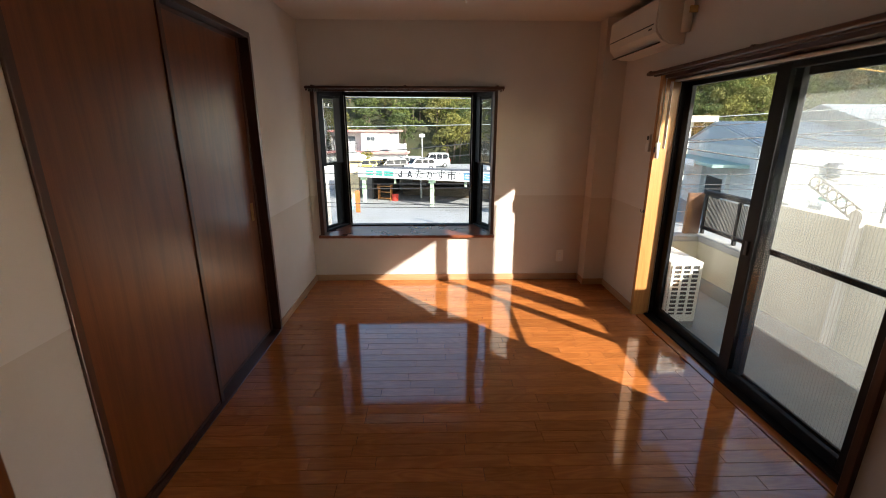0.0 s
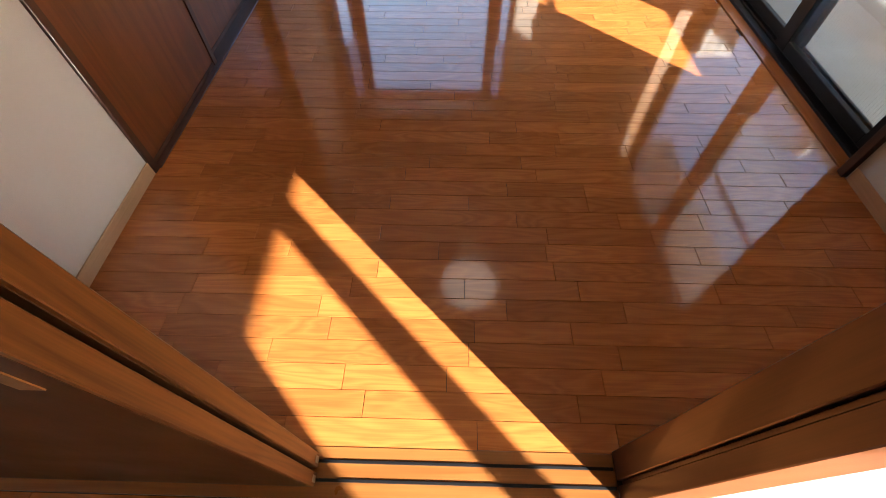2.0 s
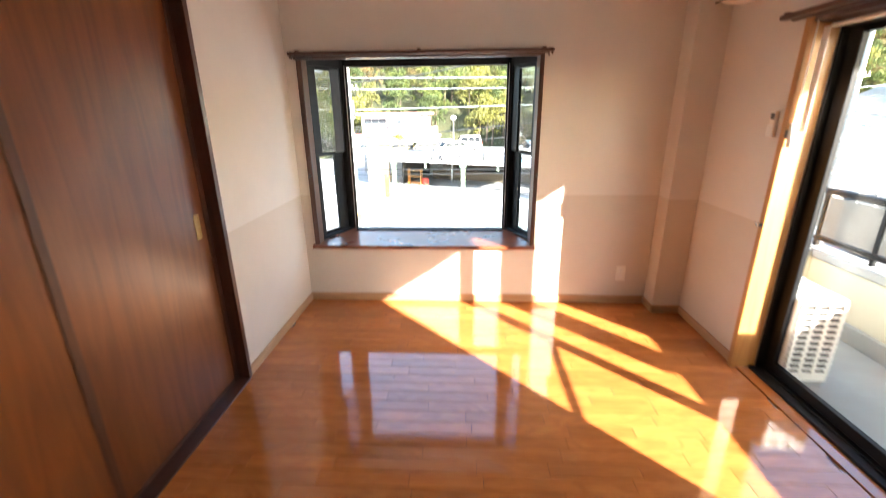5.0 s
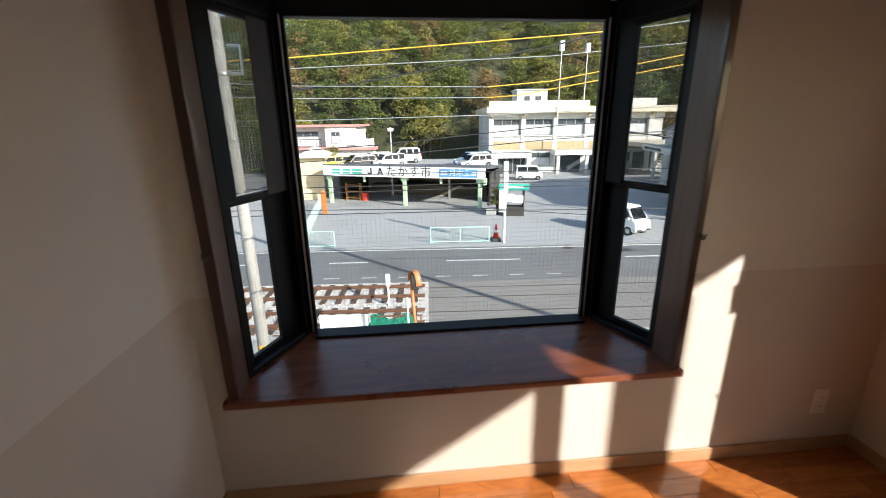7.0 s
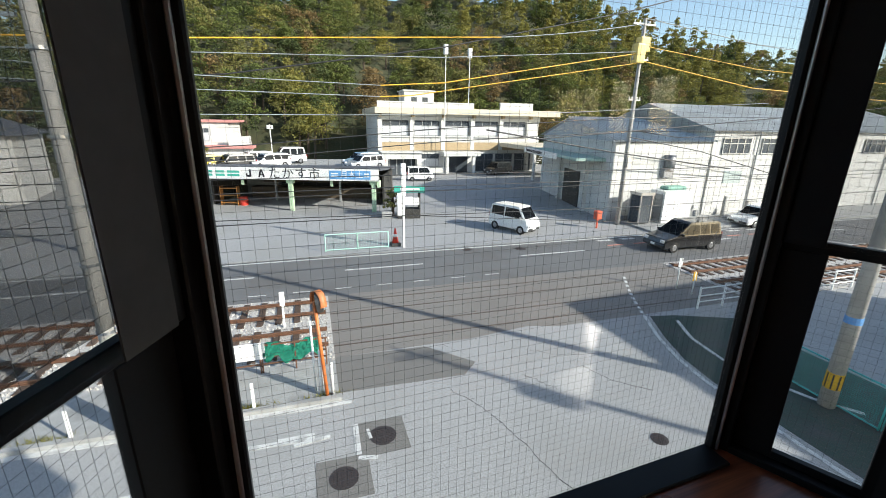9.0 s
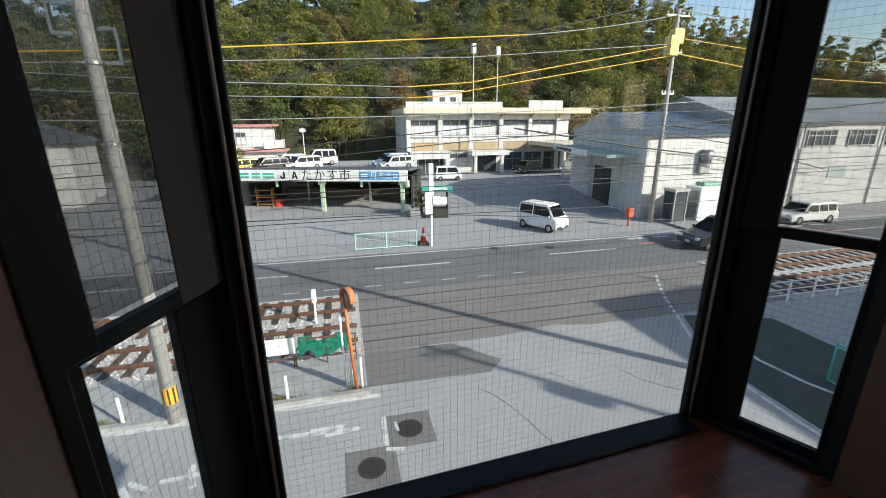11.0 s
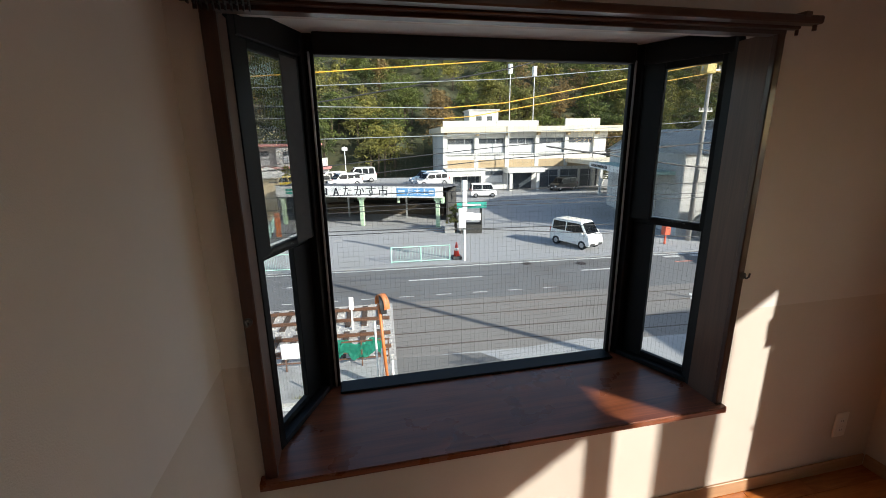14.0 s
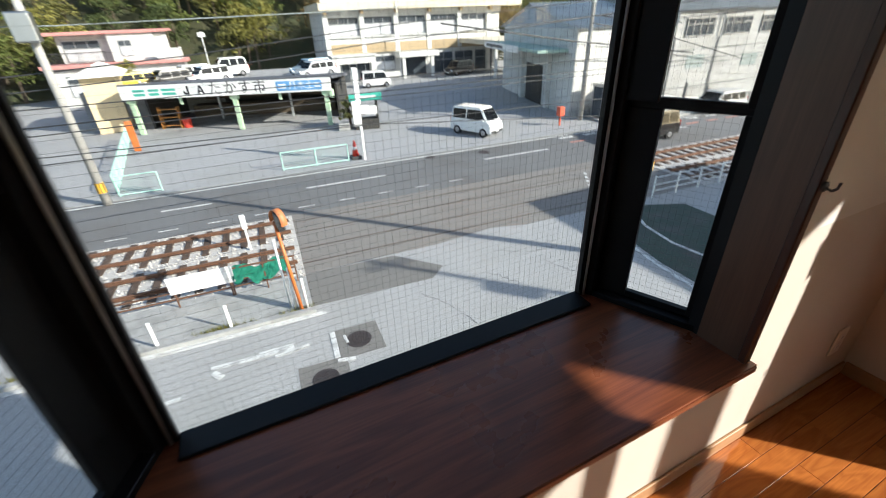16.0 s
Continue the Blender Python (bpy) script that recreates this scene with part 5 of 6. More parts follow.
for i in range(5):
    facade_window(hall, 4.42 * i + 0.6, 4.42 * i + 4.3, 5.15, 7.2, 0.38)
    part("window_ledge", boxes((4.42 * i + 0.55, 4.42 * i + 4.4, -0.15, 0.1, 4.95, 5.08)), WHITE_W, hall)
pc = part("porch", boxes((0.1, 0.9, -2.4, 0.04, 0, 3.0), (4.8, 5.4, -2.4, 0.04, 0, 3.0), (0.9, 4.8, -2.4, 0.04, 2.2, 3.0), (0.0, 5.6, -2.6, 0.04, 3.0, 3.15)), WHITE_W, hall, "white entrance porch")
part("porch_door", boxes((0.9, 4.8, -1.2, -1.1, 0, 2.2)), WIN_D, pc)
for x in (1.2, 2.2, 3.1, 4.2):
    part("mullion", boxes((x, x + 0.1, -1.26, -1.2, 0, 2.2)), FRAME_S, pc)
pc = part("porch", boxes((9.0, 9.4, -2.0, -1.6, 0, 2.5), (12.9, 13.3, -2.0, -1.6, 0, 2.5), (8.6, 14.0, -2.2, 0.04, 2.5, 3.1)), WHITE_W, hall, "white second porch with posts")
part("porch_door", boxes((9.4, 13.0, 0.36, 0.44, 0, 2.4)), WIN_D, pc)
facade_window(hall, 5.7, 8.7, 0.9, 2.7, 0.36, 2)
for x0 in (14.2, 17.3, 20.4):
    facade_window(hall, x0, x0 + 2.8, 0.1, 2.7, 0.36, 2, False)
cn = part("canopy", boxes((17.8, 29.0, -10.0, 0.0, 3.7, 4.25), bev=0.04), CREAM, hall, "flat cream drive-in canopy")
for x in (18.4, 28.3):
    part("canopy_post", boxes((x - 0.15, x + 0.15, -9.6, -9.3, 0, 3.7)), WHITE_W, cn)
st = part("outside_stair", boxes(*[(25.4 + 0.3 * i, 25.7 + 0.3 * i, 3.0, 4.2, 0.35 + 0.3 * i, 0.45 + 0.3 * i) for i in range(12)]), WHITE_W, hall, "white outside stair")

# market shed with the long sign
shd = thing("market_shed", pose(-5.75, 41.35, G, 0, 0, -21.4), "open market shed with pale green posts and a long sign", "market shed")
bm = boxes((-0.3, 14.5, -0.2, 9.0, 3.3, 3.5))
for v in bm.verts:
    v.co.z -= 0.085 * (v.co.y + 0.2)
part("roof", bm, ROOF_T, shd, "dark roof falling to the back")
# the shed's inner shade is put into the wall colour
part("back_wall", boxes((0, 14.3, 8.6, 8.8, 0, 2.54), (0, 0.15, 2.0, 8.6, 0.0, 2.55), (14.15, 14.3, 3.0, 8.6, 0.0, 2.55)), DARKIN, shd, "inside walls coloured near-black for the shade")
part("inside_counter", boxes((1.5, 13.5, 6.0, 7.2, 0, 0.95), (2.0, 12.5, 7.6, 8.3, 1.2, 1.7), bev=0.02), mat("dull_brown_boards", (0.12, 0.09, 0.06), None, 0.8), shd)
for x in (0.2, 7.35, 13.9):
    p = part("post", boxes((x - 0.16, x + 0.16, -0.05, 0.22, 0, 2.55), bev=0.01), LIME, shd, "pale green steel post")
    part("head_plate", boxes((x - 0.3, x + 0.3, -0.06, 0.24, 2.2, 2.55), bev=0.01), LIME, p)
for x in (3.6, 10.6):
    part("hanger", boxes((x - 0.1, x + 0.1, -0.02, 0.12, 2.0, 2.55), bev=0.01), LIME, shd)
for x in (4.5, 10.2):
    part("inner_post", boxes((x - 0.08, x + 0.08, 4.2, 4.36, 0, 2.9)), FRAME_S, shd)
part("corner_bracket", boxes((14.2, 14.42, -0.2, 0.5, 2.0, 2.5), bev=0.02), LIME, shd)
sg = part("sign", boxes((-0.2, 14.4, -0.32, -0.22, 2.5, 3.4), bev=0.01), WHITE_M, shd, "long white market sign with dark lettering")
face = lambda x, z: pose(x, -0.325, z, 90, 0, 0)
letters("たかす市", 0.95, face(7.85, 2.95), sg, INK, 1.17)
for k, xs in enumerate((4.35, 5.3)):
    bm = bmesh.new()
    if k == 0:
        for r in ((0.02, 0.16, -0.01, 0.01, -0.12, 0.32), (-0.16, 0.16, -0.01, 0.01, -0.26, -0.12), (-0.24, -0.12, -0.01, 0.01, -0.18, 0.0)):
            box(bm, *r, bev=0.006)
    else:
        prism(bm, [(-0.26, -0.28), (-0.13, -0.28), (0.04, 0.32), (-0.07, 0.32)], -0.01, 0.01)
        prism(bm, [(0.26, -0.28), (0.13, -0.28), (-0.04, 0.32), (0.07, 0.32)], -0.01, 0.01)
        box(bm, -0.15, 0.15, -0.14, -0.05, -0.009, 0.009)
        bmesh.ops.rotate(bm, matrix=Matrix.Rotation(math.radians(90), 3, "X"), verts=bm.verts)
    part("sign_shape", bm, INK, sg, m=pose(xs, -0.325, 2.95))
bp_ = part("blue_panel", boxes((10.55, 13.75, -0.335, -0.318, 2.62, 3.28), bev=0.005), SIGN_B, sg)
letters("月木土", 0.6, pose(12.3, -0.338, 2.95, 90, 0, 0), bp_, WHITE_M)
for x0, x1 in ((10.7, 11.25), (13.25, 13.65)):
    for z in (2.80, 3.0):
        part("text_bar", boxes((x0, x1, -0.342, -0.334, z, z + 0.1)), WHITE_M, bp_)
for x0, x1 in ((0.7, 1.5), (1.75, 2.45), (2.65, 3.6)):
    for z in (2.72, 2.98):
        part("text_bar", boxes((x0, x1, -0.33, -0.318, z, z + 0.17)), SIGN_G, sg)
rb = thing("red_bucket", pose(-2.6, 42.2, G), "red plastic container inside the market shed", "container")
part("bucket", tube(bmesh.new(), (0, 0, 0), (0, 0, 0.7), 0.3, 0.35, seg=14), RED_P, rb)
bs = thing("brown_shelf", pose(-4.4, 42.6, G, 0, 0, -21), "brown wooden shelf inside the market shed", "shelf")
for x in (0, 1.4):
    part("side", boxes((x, x + 0.05, 0, 0.5, 0, 1.6)), JAMB_W, bs)
for z in (0.2, 0.8, 1.4):
    part("board", boxes((0.05, 1.4, 0, 0.5, z, z + 0.05)), JAMB_W, bs)

ob_ = thing("orange_board", pose(-5.3, 36.0, G, 0, 0, -10), "upright orange board leaning at the shed's corner", "board")
part("panel", boxes((-0.2, 0.2, -0.02, 0.02, 0, 1.9), bev=0.01), ORANGE, ob_)

# raised parking deck behind the shed, with cars
solid("parking_deck", prism(bmesh.new(), [(-10.5, 50.5), (10.5, 46.0), (13.0, 58.0), (-9, 62.0)], G, G + 2.25), CONCRETE, "raised grey parking deck behind the shed", "parking deck", "structure")

# warehouses
def corrugate(bm, p, q, r, s, n_=26, h=0.07):
    """Ribs on a roof plane with the corners p q (eave) and s r (ridge)."""
    p, q, r, s = map(Vector, (p, q, r, s))
    for i in range(n_ + 1):
        f = i / n_
        tube(bm, p.lerp(q, f) + Vector((0, 0, h)), s.lerp(r, f) + Vector((0, 0, h)), 0.06, seg=5)


wh = thing("warehouse", pose(0, 0, G), "white corrugated warehouse with a grey gabled roof at the car park", "warehouse")
A, B, C, D = (23.2, 28.2), (32.2, 27.6), (36.6, 44.0), (27.5, 43.6)
bm = bmesh.new()
prism(bm, [A, B, C, D], 0, 5.9)
part("wall", bm, WHITE_W, wh, "white boarded wall")
e1, e2, r1, r2, b1, b2 = (22.8, 27.9, 5.85), (32.4, 27.3, 5.85), (33.8, 36.2, 7.6), (25.1, 36.4, 7.6), (27.4, 44.2, 5.85), (36.8, 44.5, 5.85)
bm = bmesh.new()
vs = [bm.verts.new(p) for p in (e1, e2, r1, r2, b2, b1)]
bm.faces.new((vs[0], vs[1], vs[2], vs[3]))
bm.faces.new((vs[3], vs[2], vs[4], vs[5]))
bmesh.ops.solidify(bm, geom=bm.faces[:], thickness=0.12)
rf = part("roof", bm, ROOF_G, wh, "grey ribbed metal roof")
bm = bmesh.new()
corrugate(bm, e1, e2, r1, r2)
part("roof_ribs", bm, ROOF_G, rf)
bm = bmesh.new()
vs = [bm.verts.new(p) for p in ((23.2, 28.3, 5.87), (27.5, 43.6, 5.87), (25.25, 36.4, 7.45))]
vs2 = [bm.verts.new(v.co + Vector((0.2, -0.05, 0))) for v in vs]
bm.faces.new(vs)
bm.faces.new(vs2[::-1])
for i in range(3):
    bm.faces.new((vs[i], vs[(i + 1) % 3], vs2[(i + 1) % 3], vs2[i]))
bmesh.ops.recalc_face_normals(bm, faces=bm.faces)
part("gable", bm, mat("grey_blue_boards", (0.42, 0.46, 0.50), (0.36, 0.40, 0.44), 0.8, 2, stretch=(1, 1, 6)), wh, "grey boarded gable")
gd = math.degrees(math.atan2(15.4, 4.3))
GW = pose(23.2, 28.2, 0, 0, 0, gd)   # along the gable wall, its outside at +y
for i in range(10):
    part("board", boxes((0.2, 15.6, 0.0, 0.05, 2.2 + 0.36 * i, 2.52 + 0.36 * i), bev=0.01), WHITE_W, wh, m=GW)
FW = pose(23.2, 28.2, 0, 0, 0, math.degrees(math.atan2(-0.6, 9.0)))   # along the street wall, its outside at -y
for i in range(13):
    part("board", boxes((0.05, 8.98, -0.045, 0.0, 0.62 + 0.4 * i, 1.0 + 0.4 * i), bev=0.008), WHITE_W, wh, m=FW)
# dark slab on the solid wall paints the doorway's shade
part("loading_door", boxes((5.4, 9.0, 0.01, 0.09, 0, 3.1)), DARKIN, wh, "flat dark panel standing for a shaded open loading door", m=GW)
part("awning", boxes((1.0, 14.5, 0.0, 2.4, 4.35, 4.6), bev=0.03), mat("green_awning", (0.35, 0.48, 0.42), None, 0.6), wh, "pale green awning", m=GW)
aw = part("awning_edge", boxes((5.0, 14.5, 2.4, 2.5, 4.15, 4.65)), WHITE_M, wh, m=GW)
for i in range(14):
    part("text_bar", boxes((8.8 + 0.36 * i, 9.05 + 0.36 * i, 2.5, 2.52, 4.27, 4.52)), INK, aw)
part("column", boxes((3.8, 4.2, 0.0, 0.35, 0, 4.35)), WHITE_W, wh, m=GW)
part("column", boxes((9.6, 10.0, 0.0, 0.35, 0, 4.35)), WHITE_W, wh, m=GW)
part("wall_vent", boxes((27.6, 28.6, 27.55, 27.92, 3.2, 3.95), bev=0.05), mat("grey_vent", (0.3, 0.3, 0.31), None, 0.5, metal=0.5), wh, "grey wall vent hood")
part("vent_duct", tube(bmesh.new(), (28.1, 27.6, 3.95), (28.1, 27.6, 4.9), 0.4, seg=16), MATS["grey_vent"], wh, smooth=True)
part("wall_base", boxes((23.5, 32.1, 27.45, 27.6, 0, 0.5)), CONCRETE, wh)

w2 = thing("long_warehouse", pose(0, 0, G), "long whitewashed concrete warehouse with a grey roof and a window band", "warehouse")
bm = bmesh.new()
prism(bm, [(32.3, 27.55), (62, 25.6), (64, 41), (34.1, 43)], 0, 6.7)
part("wall", bm, WHITE_W, w2, "stained whitewashed wall")
bm = bmesh.new()
vs = [bm.verts.new(p) for p in ((31.9, 27.2, 6.7), (62.5, 25.2, 6.7), (63.2, 33.4, 9.0), (32.9, 35.2, 9.0), (64.4, 41.4, 6.7), (34.0, 43.4, 6.7))]
bm.faces.new((vs[0], vs[1], vs[2], vs[3]))
bm.faces.new((vs[3], vs[2], vs[4], vs[5]))
bm.faces.new((vs[0], vs[3], vs[5]))
bmesh.ops.solidify(bm, geom=bm.faces[:], thickness=0.12)
part("roof", bm, ROOF_G, w2, "grey metal roof")
W2 = pose(32.3, 27.5, 0, 0, 0, -3.75)
for i in range(11):
    part("block_course", boxes((0.02, 29.6, -0.03, 0.01, 0.12 + 0.43 * i, 0.53 + 0.43 * i), bev=0.008), WHITE_W, w2, m=W2)
for i in range(6):
    w = facade_window(w2, 0.9 + 4.2 * i, 3.9 + 4.2 * i, 4.92, 6.2, -0.05, 4, False)
    w.matrix_basis = W2
for x in (4.6, 12.9, 21.0):
    part("downpipe", tube(bmesh.new(), (x, -0.12, 0), (x, -0.12, 6.6), 0.06, seg=8), FRAME_S, w2, m=W2)
for x, z in ((1.6, 2.6), (8.0, 2.4)):
    part("shutter", boxes((x, x + 1.9, -0.075, 0.02, z, z + 1.0), bev=0.01), mat("grey_green_shutter", (0.4, 0.46, 0.44), None, 0.6), w2, m=W2)
for u in (31.0, 33.4):
    bl = thing("concrete_post", rd(u, 28.2), "short concrete post on the pavement before the warehouse", "post", "concrete posts")
    part("shaft", tube(bmesh.new(), (0, 0, 0.25), (0, 0, 1.8 if u < 32 else 1.4), 0.16, 0.13, seg=10), POLE_C, bl)
    part("foot", boxes((-0.35, 0.35, -0.35, 0.35, 0, 0.25), bev=0.03), CONCRETE, bl)
sheet("pavement", 22.0, 90, 25.8, 29.0, 0.14, CONCRETE, "raised pale concrete pavement before the warehouse", "pavement")
bx = thing("storage_box", pose(26.2, 27.2, G + 0.14, 0, 0, RA), "white storage hut with a door at the pavement", "hut")
part("body", boxes((0, 2.6, -1.4, 0.0, 0, 2.35), bev=0.03), WHITE_M, bx)
part("door", boxes((-0.03, 0.0, -1.3, -0.3, 0.1, 2.1), bev=0.006), FRAME_S, bx)
part("seam", boxes((1.28, 1.32, -1.41, -1.40, 0.1, 2.25)), FRAME_S, bx)
part("tarp", boxes((0.6, 2.4, -1.0, -0.1, 2.35, 2.6), bev=0.1), mat("green_tarp", (0.25, 0.45, 0.36), None, 0.7), bx, "folded green sheet")
ph = thing("phone_booth", pose(24.2, 27.1, G + 0.14, 0, 0, RA), "dark glass booth beside the pole", "booth")
part("frame", boxes((0, 0.08, -1.1, -1.02, 0, 2.1), (1.0, 1.08, -1.1, -1.02, 0, 2.1), (0, 0.08, -0.08, 0, 0, 2.1), (1.0, 1.08, -0.08, 0, 0, 2.1), (-0.05, 1.13, -1.15, 0.05, 2.1, 2.3)), ALU, ph)
part("pane", boxes((0.05, 1.03, -1.06, -0.04, 0.1, 2.1)), WIN_D, ph)
mb = thing("post_box", pose(20.95, 26.55, G), "orange-red post box on a stand", "post box")
part("box", boxes((-0.22, 0.22, -0.2, 0.2, 0.65, 1.25), bev=0.03), mat("post_box_red", (0.68, 0.12, 0.06), None, 0.45), mb)
part("stand", tube(bmesh.new(), (0, 0, 0), (0, 0, 0.65), 0.07, seg=10), MATS["post_box_red"], mb)
part("slot", boxes((-0.15, 0.15, -0.205, -0.198, 1.08, 1.12)), DARK_P, mb)
for x in (0.0, 1.15):
    vm = thing("vending_machine", pose(27.0 + 0.32 * x, 39.6 + x, G, 0, 0, gd + 90), "red vending machine beside the warehouse", "vending machine", "vending machines")
    part("body", boxes((-0.5, 0.5, -0.4, 0.4, 0, 1.85), bev=0.02), RED_P, vm)
    part("display", boxes((-0.42, 0.42, -0.415, -0.402, 0.9, 1.7)), WIN_D, vm)

# low fence, cone, pole sign and green shelter at the car park's mouth
def lot_fence(m, n_, group):
    f = thing("guard_fence", m, "pale mint steel guard fence at the kerb", "fence", group)
    w = 1.75
    for i in range(n_ + 1):
        part("post", tube(bmesh.new(), (i * w, 0, 0), (i * w, 0, 0.98), 0.035, seg=8), MINT, f)
    for z in (0.08, 0.96):
        part("rail", tube(bmesh.new(), (0, 0, z), (n_ * w, 0, z), 0.03, seg=8), MINT, f)
    bm = bmesh.new()
    for i in range(int(n_ * w / 0.09)):
        box(bm, i * 0.09 - 0.004, i * 0.09 + 0.004, -0.004, 0.004, 0.08, 0.96)
    tagged(part("bars", bm, MINT, f), kind="stuff")


lot_fence(pose(2.40, 26.6, G, 0, 0, RA), 2, "guard fences")
lot_fence(pose(-5.0, 26.75, G, 0, 0, RA), 1, "guard fences")
for i in range(7):
    lot_fence(pose(-5.15 - 0.15 * i, 27.2 + 1.745 * i, G, 0, 0, 95), 1, "guard fences along the side")
cn = thing("traffic_cone", pose(6.37, 26.6, G), "red traffic cone with a white band on a black weight", "traffic cone")
part("cone", tube(bmesh.new(), (0, 0, 0.2), (0, 0, 1.05), 0.19, 0.04, seg=18), RED_P, cn, smooth=True)
part("band", tube(bmesh.new(), (0, 0, 0.55), (0, 0, 0.72), 0.132, 0.098, seg=18), WHITE_M, cn, smooth=True)
part("weight", boxes((-0.28, 0.28, -0.28, 0.28, 0, 0.2), bev=0.02), DARK_P, cn, "black rubber weight")
wp = thing("sign_pole", pose(6.75, 26.1, G), "white square sign pole with two small white boards", "sign pole")
part("pole", boxes((-0.06, 0.06, -0.06, 0.06, 0, 3.6), (-0.13, 0.13, -0.08, 0.08, 3.0, 4.8), bev=0.01), WHITE_M, wp)
part("board", boxes((-0.38, -0.08, -0.1, -0.06, 1.9, 3.2), bev=0.01), WHITE_M, wp)
part("board", boxes((0.07, 0.5, -0.1, -0.06, 2.5, 2.95), bev=0.01), WHITE_M, wp)
kk = thing("kiosk", pose(8.35, 33.4, G, 0, 0, -12), "small dark kiosk with a green sign and white notice", "kiosk")
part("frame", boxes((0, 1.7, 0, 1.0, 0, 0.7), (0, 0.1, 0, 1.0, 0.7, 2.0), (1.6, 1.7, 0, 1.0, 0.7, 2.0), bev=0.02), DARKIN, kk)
part("roof", boxes((-0.2, 1.9, -0.2, 1.2, 2.0, 2.1)), FRAME_S, kk)
gs = part("green_sign", boxes((-0.25, 2.0, -0.24, -0.2, 2.0, 2.5), bev=0.01), SIGN_G, kk, "green sign board")
part("text_bar", boxes((0.2, 1.6, -0.25, -0.238, 2.18, 2.34)), WHITE_M, gs)
part("notice", boxes((0.8, 1.6, -0.06, -0.01, 1.05, 1.6)), WHITE_M, kk)
part("shrub_pot", boxes((-1.2, -0.4, 0.2, 0.9, 0, 0.5), bev=0.04), CONCRETE, kk)

# house with pink roofs
hs = thing("house", pose(-13.4, 62.0, G, 0, 0, -4), "two-storey white house with pink roof edges below the hill", "house")
part("wall", boxes((0, 8.6, 0.4, 9, 0, 6.5), (-1.0, 11.0, -1.6, 0.4, 0, 3.6), (4.6, 8.7, -0.6, 0.4, 3.9, 6.5)), WHITE_W, hs)
part("roof", boxes((-0.5, 9.2, -0.9, 9.4, 6.5, 6.8), bev=0.03), ROOF_P, hs, "flat pink roof edge")
part("lower_roof", boxes((-1.4, 11.4, -2.2, 0.35, 3.6, 3.95), bev=0.03), ROOF_P, hs, "pink lower roof")
part("balcony", boxes((8.7, 10.9, -1.9, -1.75, 3.95, 5.0), (10.75, 10.9, -1.75, 0.3, 3.95, 5.0)), WHITE_W, hs, "white roof terrace wall")
part("railing", boxes(*[(0.2 * i - 0.3, 0.2 * i - 0.26, -1.9, -1.86, 3.95, 4.95) for i in range(24)], (-0.3, 4.4, -1.92, -1.84, 4.95, 5.02)), DARK_P, hs, "dark terrace railing")
facade_window(hs, 0.4, 3.6, 4.0, 6.0, 0.36, 3)
facade_window(hs, 5.4, 6.6, 4.4, 5.9, -0.64, 2)
for x in (0.2, 3.4, 6.6):
    facade_window(hs, x, x + 2.2, 0.9, 2.9, -1.64, 2)
part("solar_panel", boxes((4.6, 7.4, 2, 2.1, 0, 1.5)), mat("solar_blue", (0.04, 0.08, 0.22), None, 0.2), hs, "blue solar water heater", m=pose(0, 1.0, 5.6, -35, 0, 0))


def plain_house(m, w, d, h, label, wall_m, roof_m, rh=1.6, hip=True):
    s = thing("house", m, label, "house", "houses around the crossing")
    part("wall", boxes((0, w, 0, d, 0, h)), wall_m, s)
    bm = bmesh.new()
    e = 0.6
    i = d * 0.45 if hip else -0.0
    vs = [bm.verts.new(p) for p in ((-e, -e, h), (w + e, -e, h), (w + e, d + e, h), (-e, d + e, h), (i, d / 2, h + rh), (w - i, d / 2, h + rh))]
    for f in ((0, 1, 5, 4), (1, 2, 5), (2, 3, 4, 5), (3, 0, 4), (3, 2, 1, 0)):
        bm.faces.new([vs[k] for k in f])
    bmesh.ops.recalc_face_normals(bm, faces=bm.faces)
    rf_ = part("roof", bm, roof_m, s)
    bm = bmesh.new()
    for k in range(int(w / 0.5)):
        f = (k + 0.5) / int(w / 0.5)
        x0 = -e + f * (w + 2 * e)
        x1 = min(max(x0, i), w - i)
        tube(bm, (x0, -e, h + 0.03), (x1, d / 2, h + rh + 0.03), 0.05, seg=4)
    part("tile_rows", bm, roof_m, rf_)
    for k in range(max(1, int(w / 3.2))):
        for z in ([0.9, 3.6] if h > 4.5 else [0.9]):
            facade_window(s, 0.8 + 3.2 * k, 2.6 + 3.2 * k, z, z + 1.4, -0.04, 2)
    return s


plain_house(pose(-6.4, 43.4, G, 0, 0, 94), 4.2, 2.1, 3.95, "narrow beige hut with a white gabled roof beside the shed", mat("beige_siding", (0.66, 0.54, 0.34), (0.6, 0.48, 0.3), 0.85, 3), WHITE_W, 0.75, False)
plain_house(pose(-30, 46, G, 0, 0, 8), 11, 8, 5.4, "two-storey house with a dark tiled roof", WHITE_W, ROOF_T, 2.2)
plain_house(pose(-27, 30.5, G, 0, 0, 4), 10, 8, 4.4, "low house with a dark tiled roof across the road", WHITE_W, ROOF_T, 2.8)
plain_house(pose(-44, 34, G, 0, 0, 6), 12, 9, 5.6, "two-storey grey house with a tiled roof", OCHRE, ROOF_T, 2.2)
plain_house(pose(66, 27.5, G, 0, 0, -8), 10, 8, 5.6, "two-storey house with a dark tiled roof beyond the warehouse", OCHRE, ROOF_T, 2.2)
plain_house(pose(60, 12.0, G, 0, 0, -8), 9, 7, 3.6, "low house with a grey tiled roof beside the tracks", WHITE_W, ROOF_T, 2.0)
plain_house(pose(84, 30, G, 0, 0, -14), 12, 9, 8.5, "tall pale apartment house far along the road", CREAM, ROOF_T, 1.0)
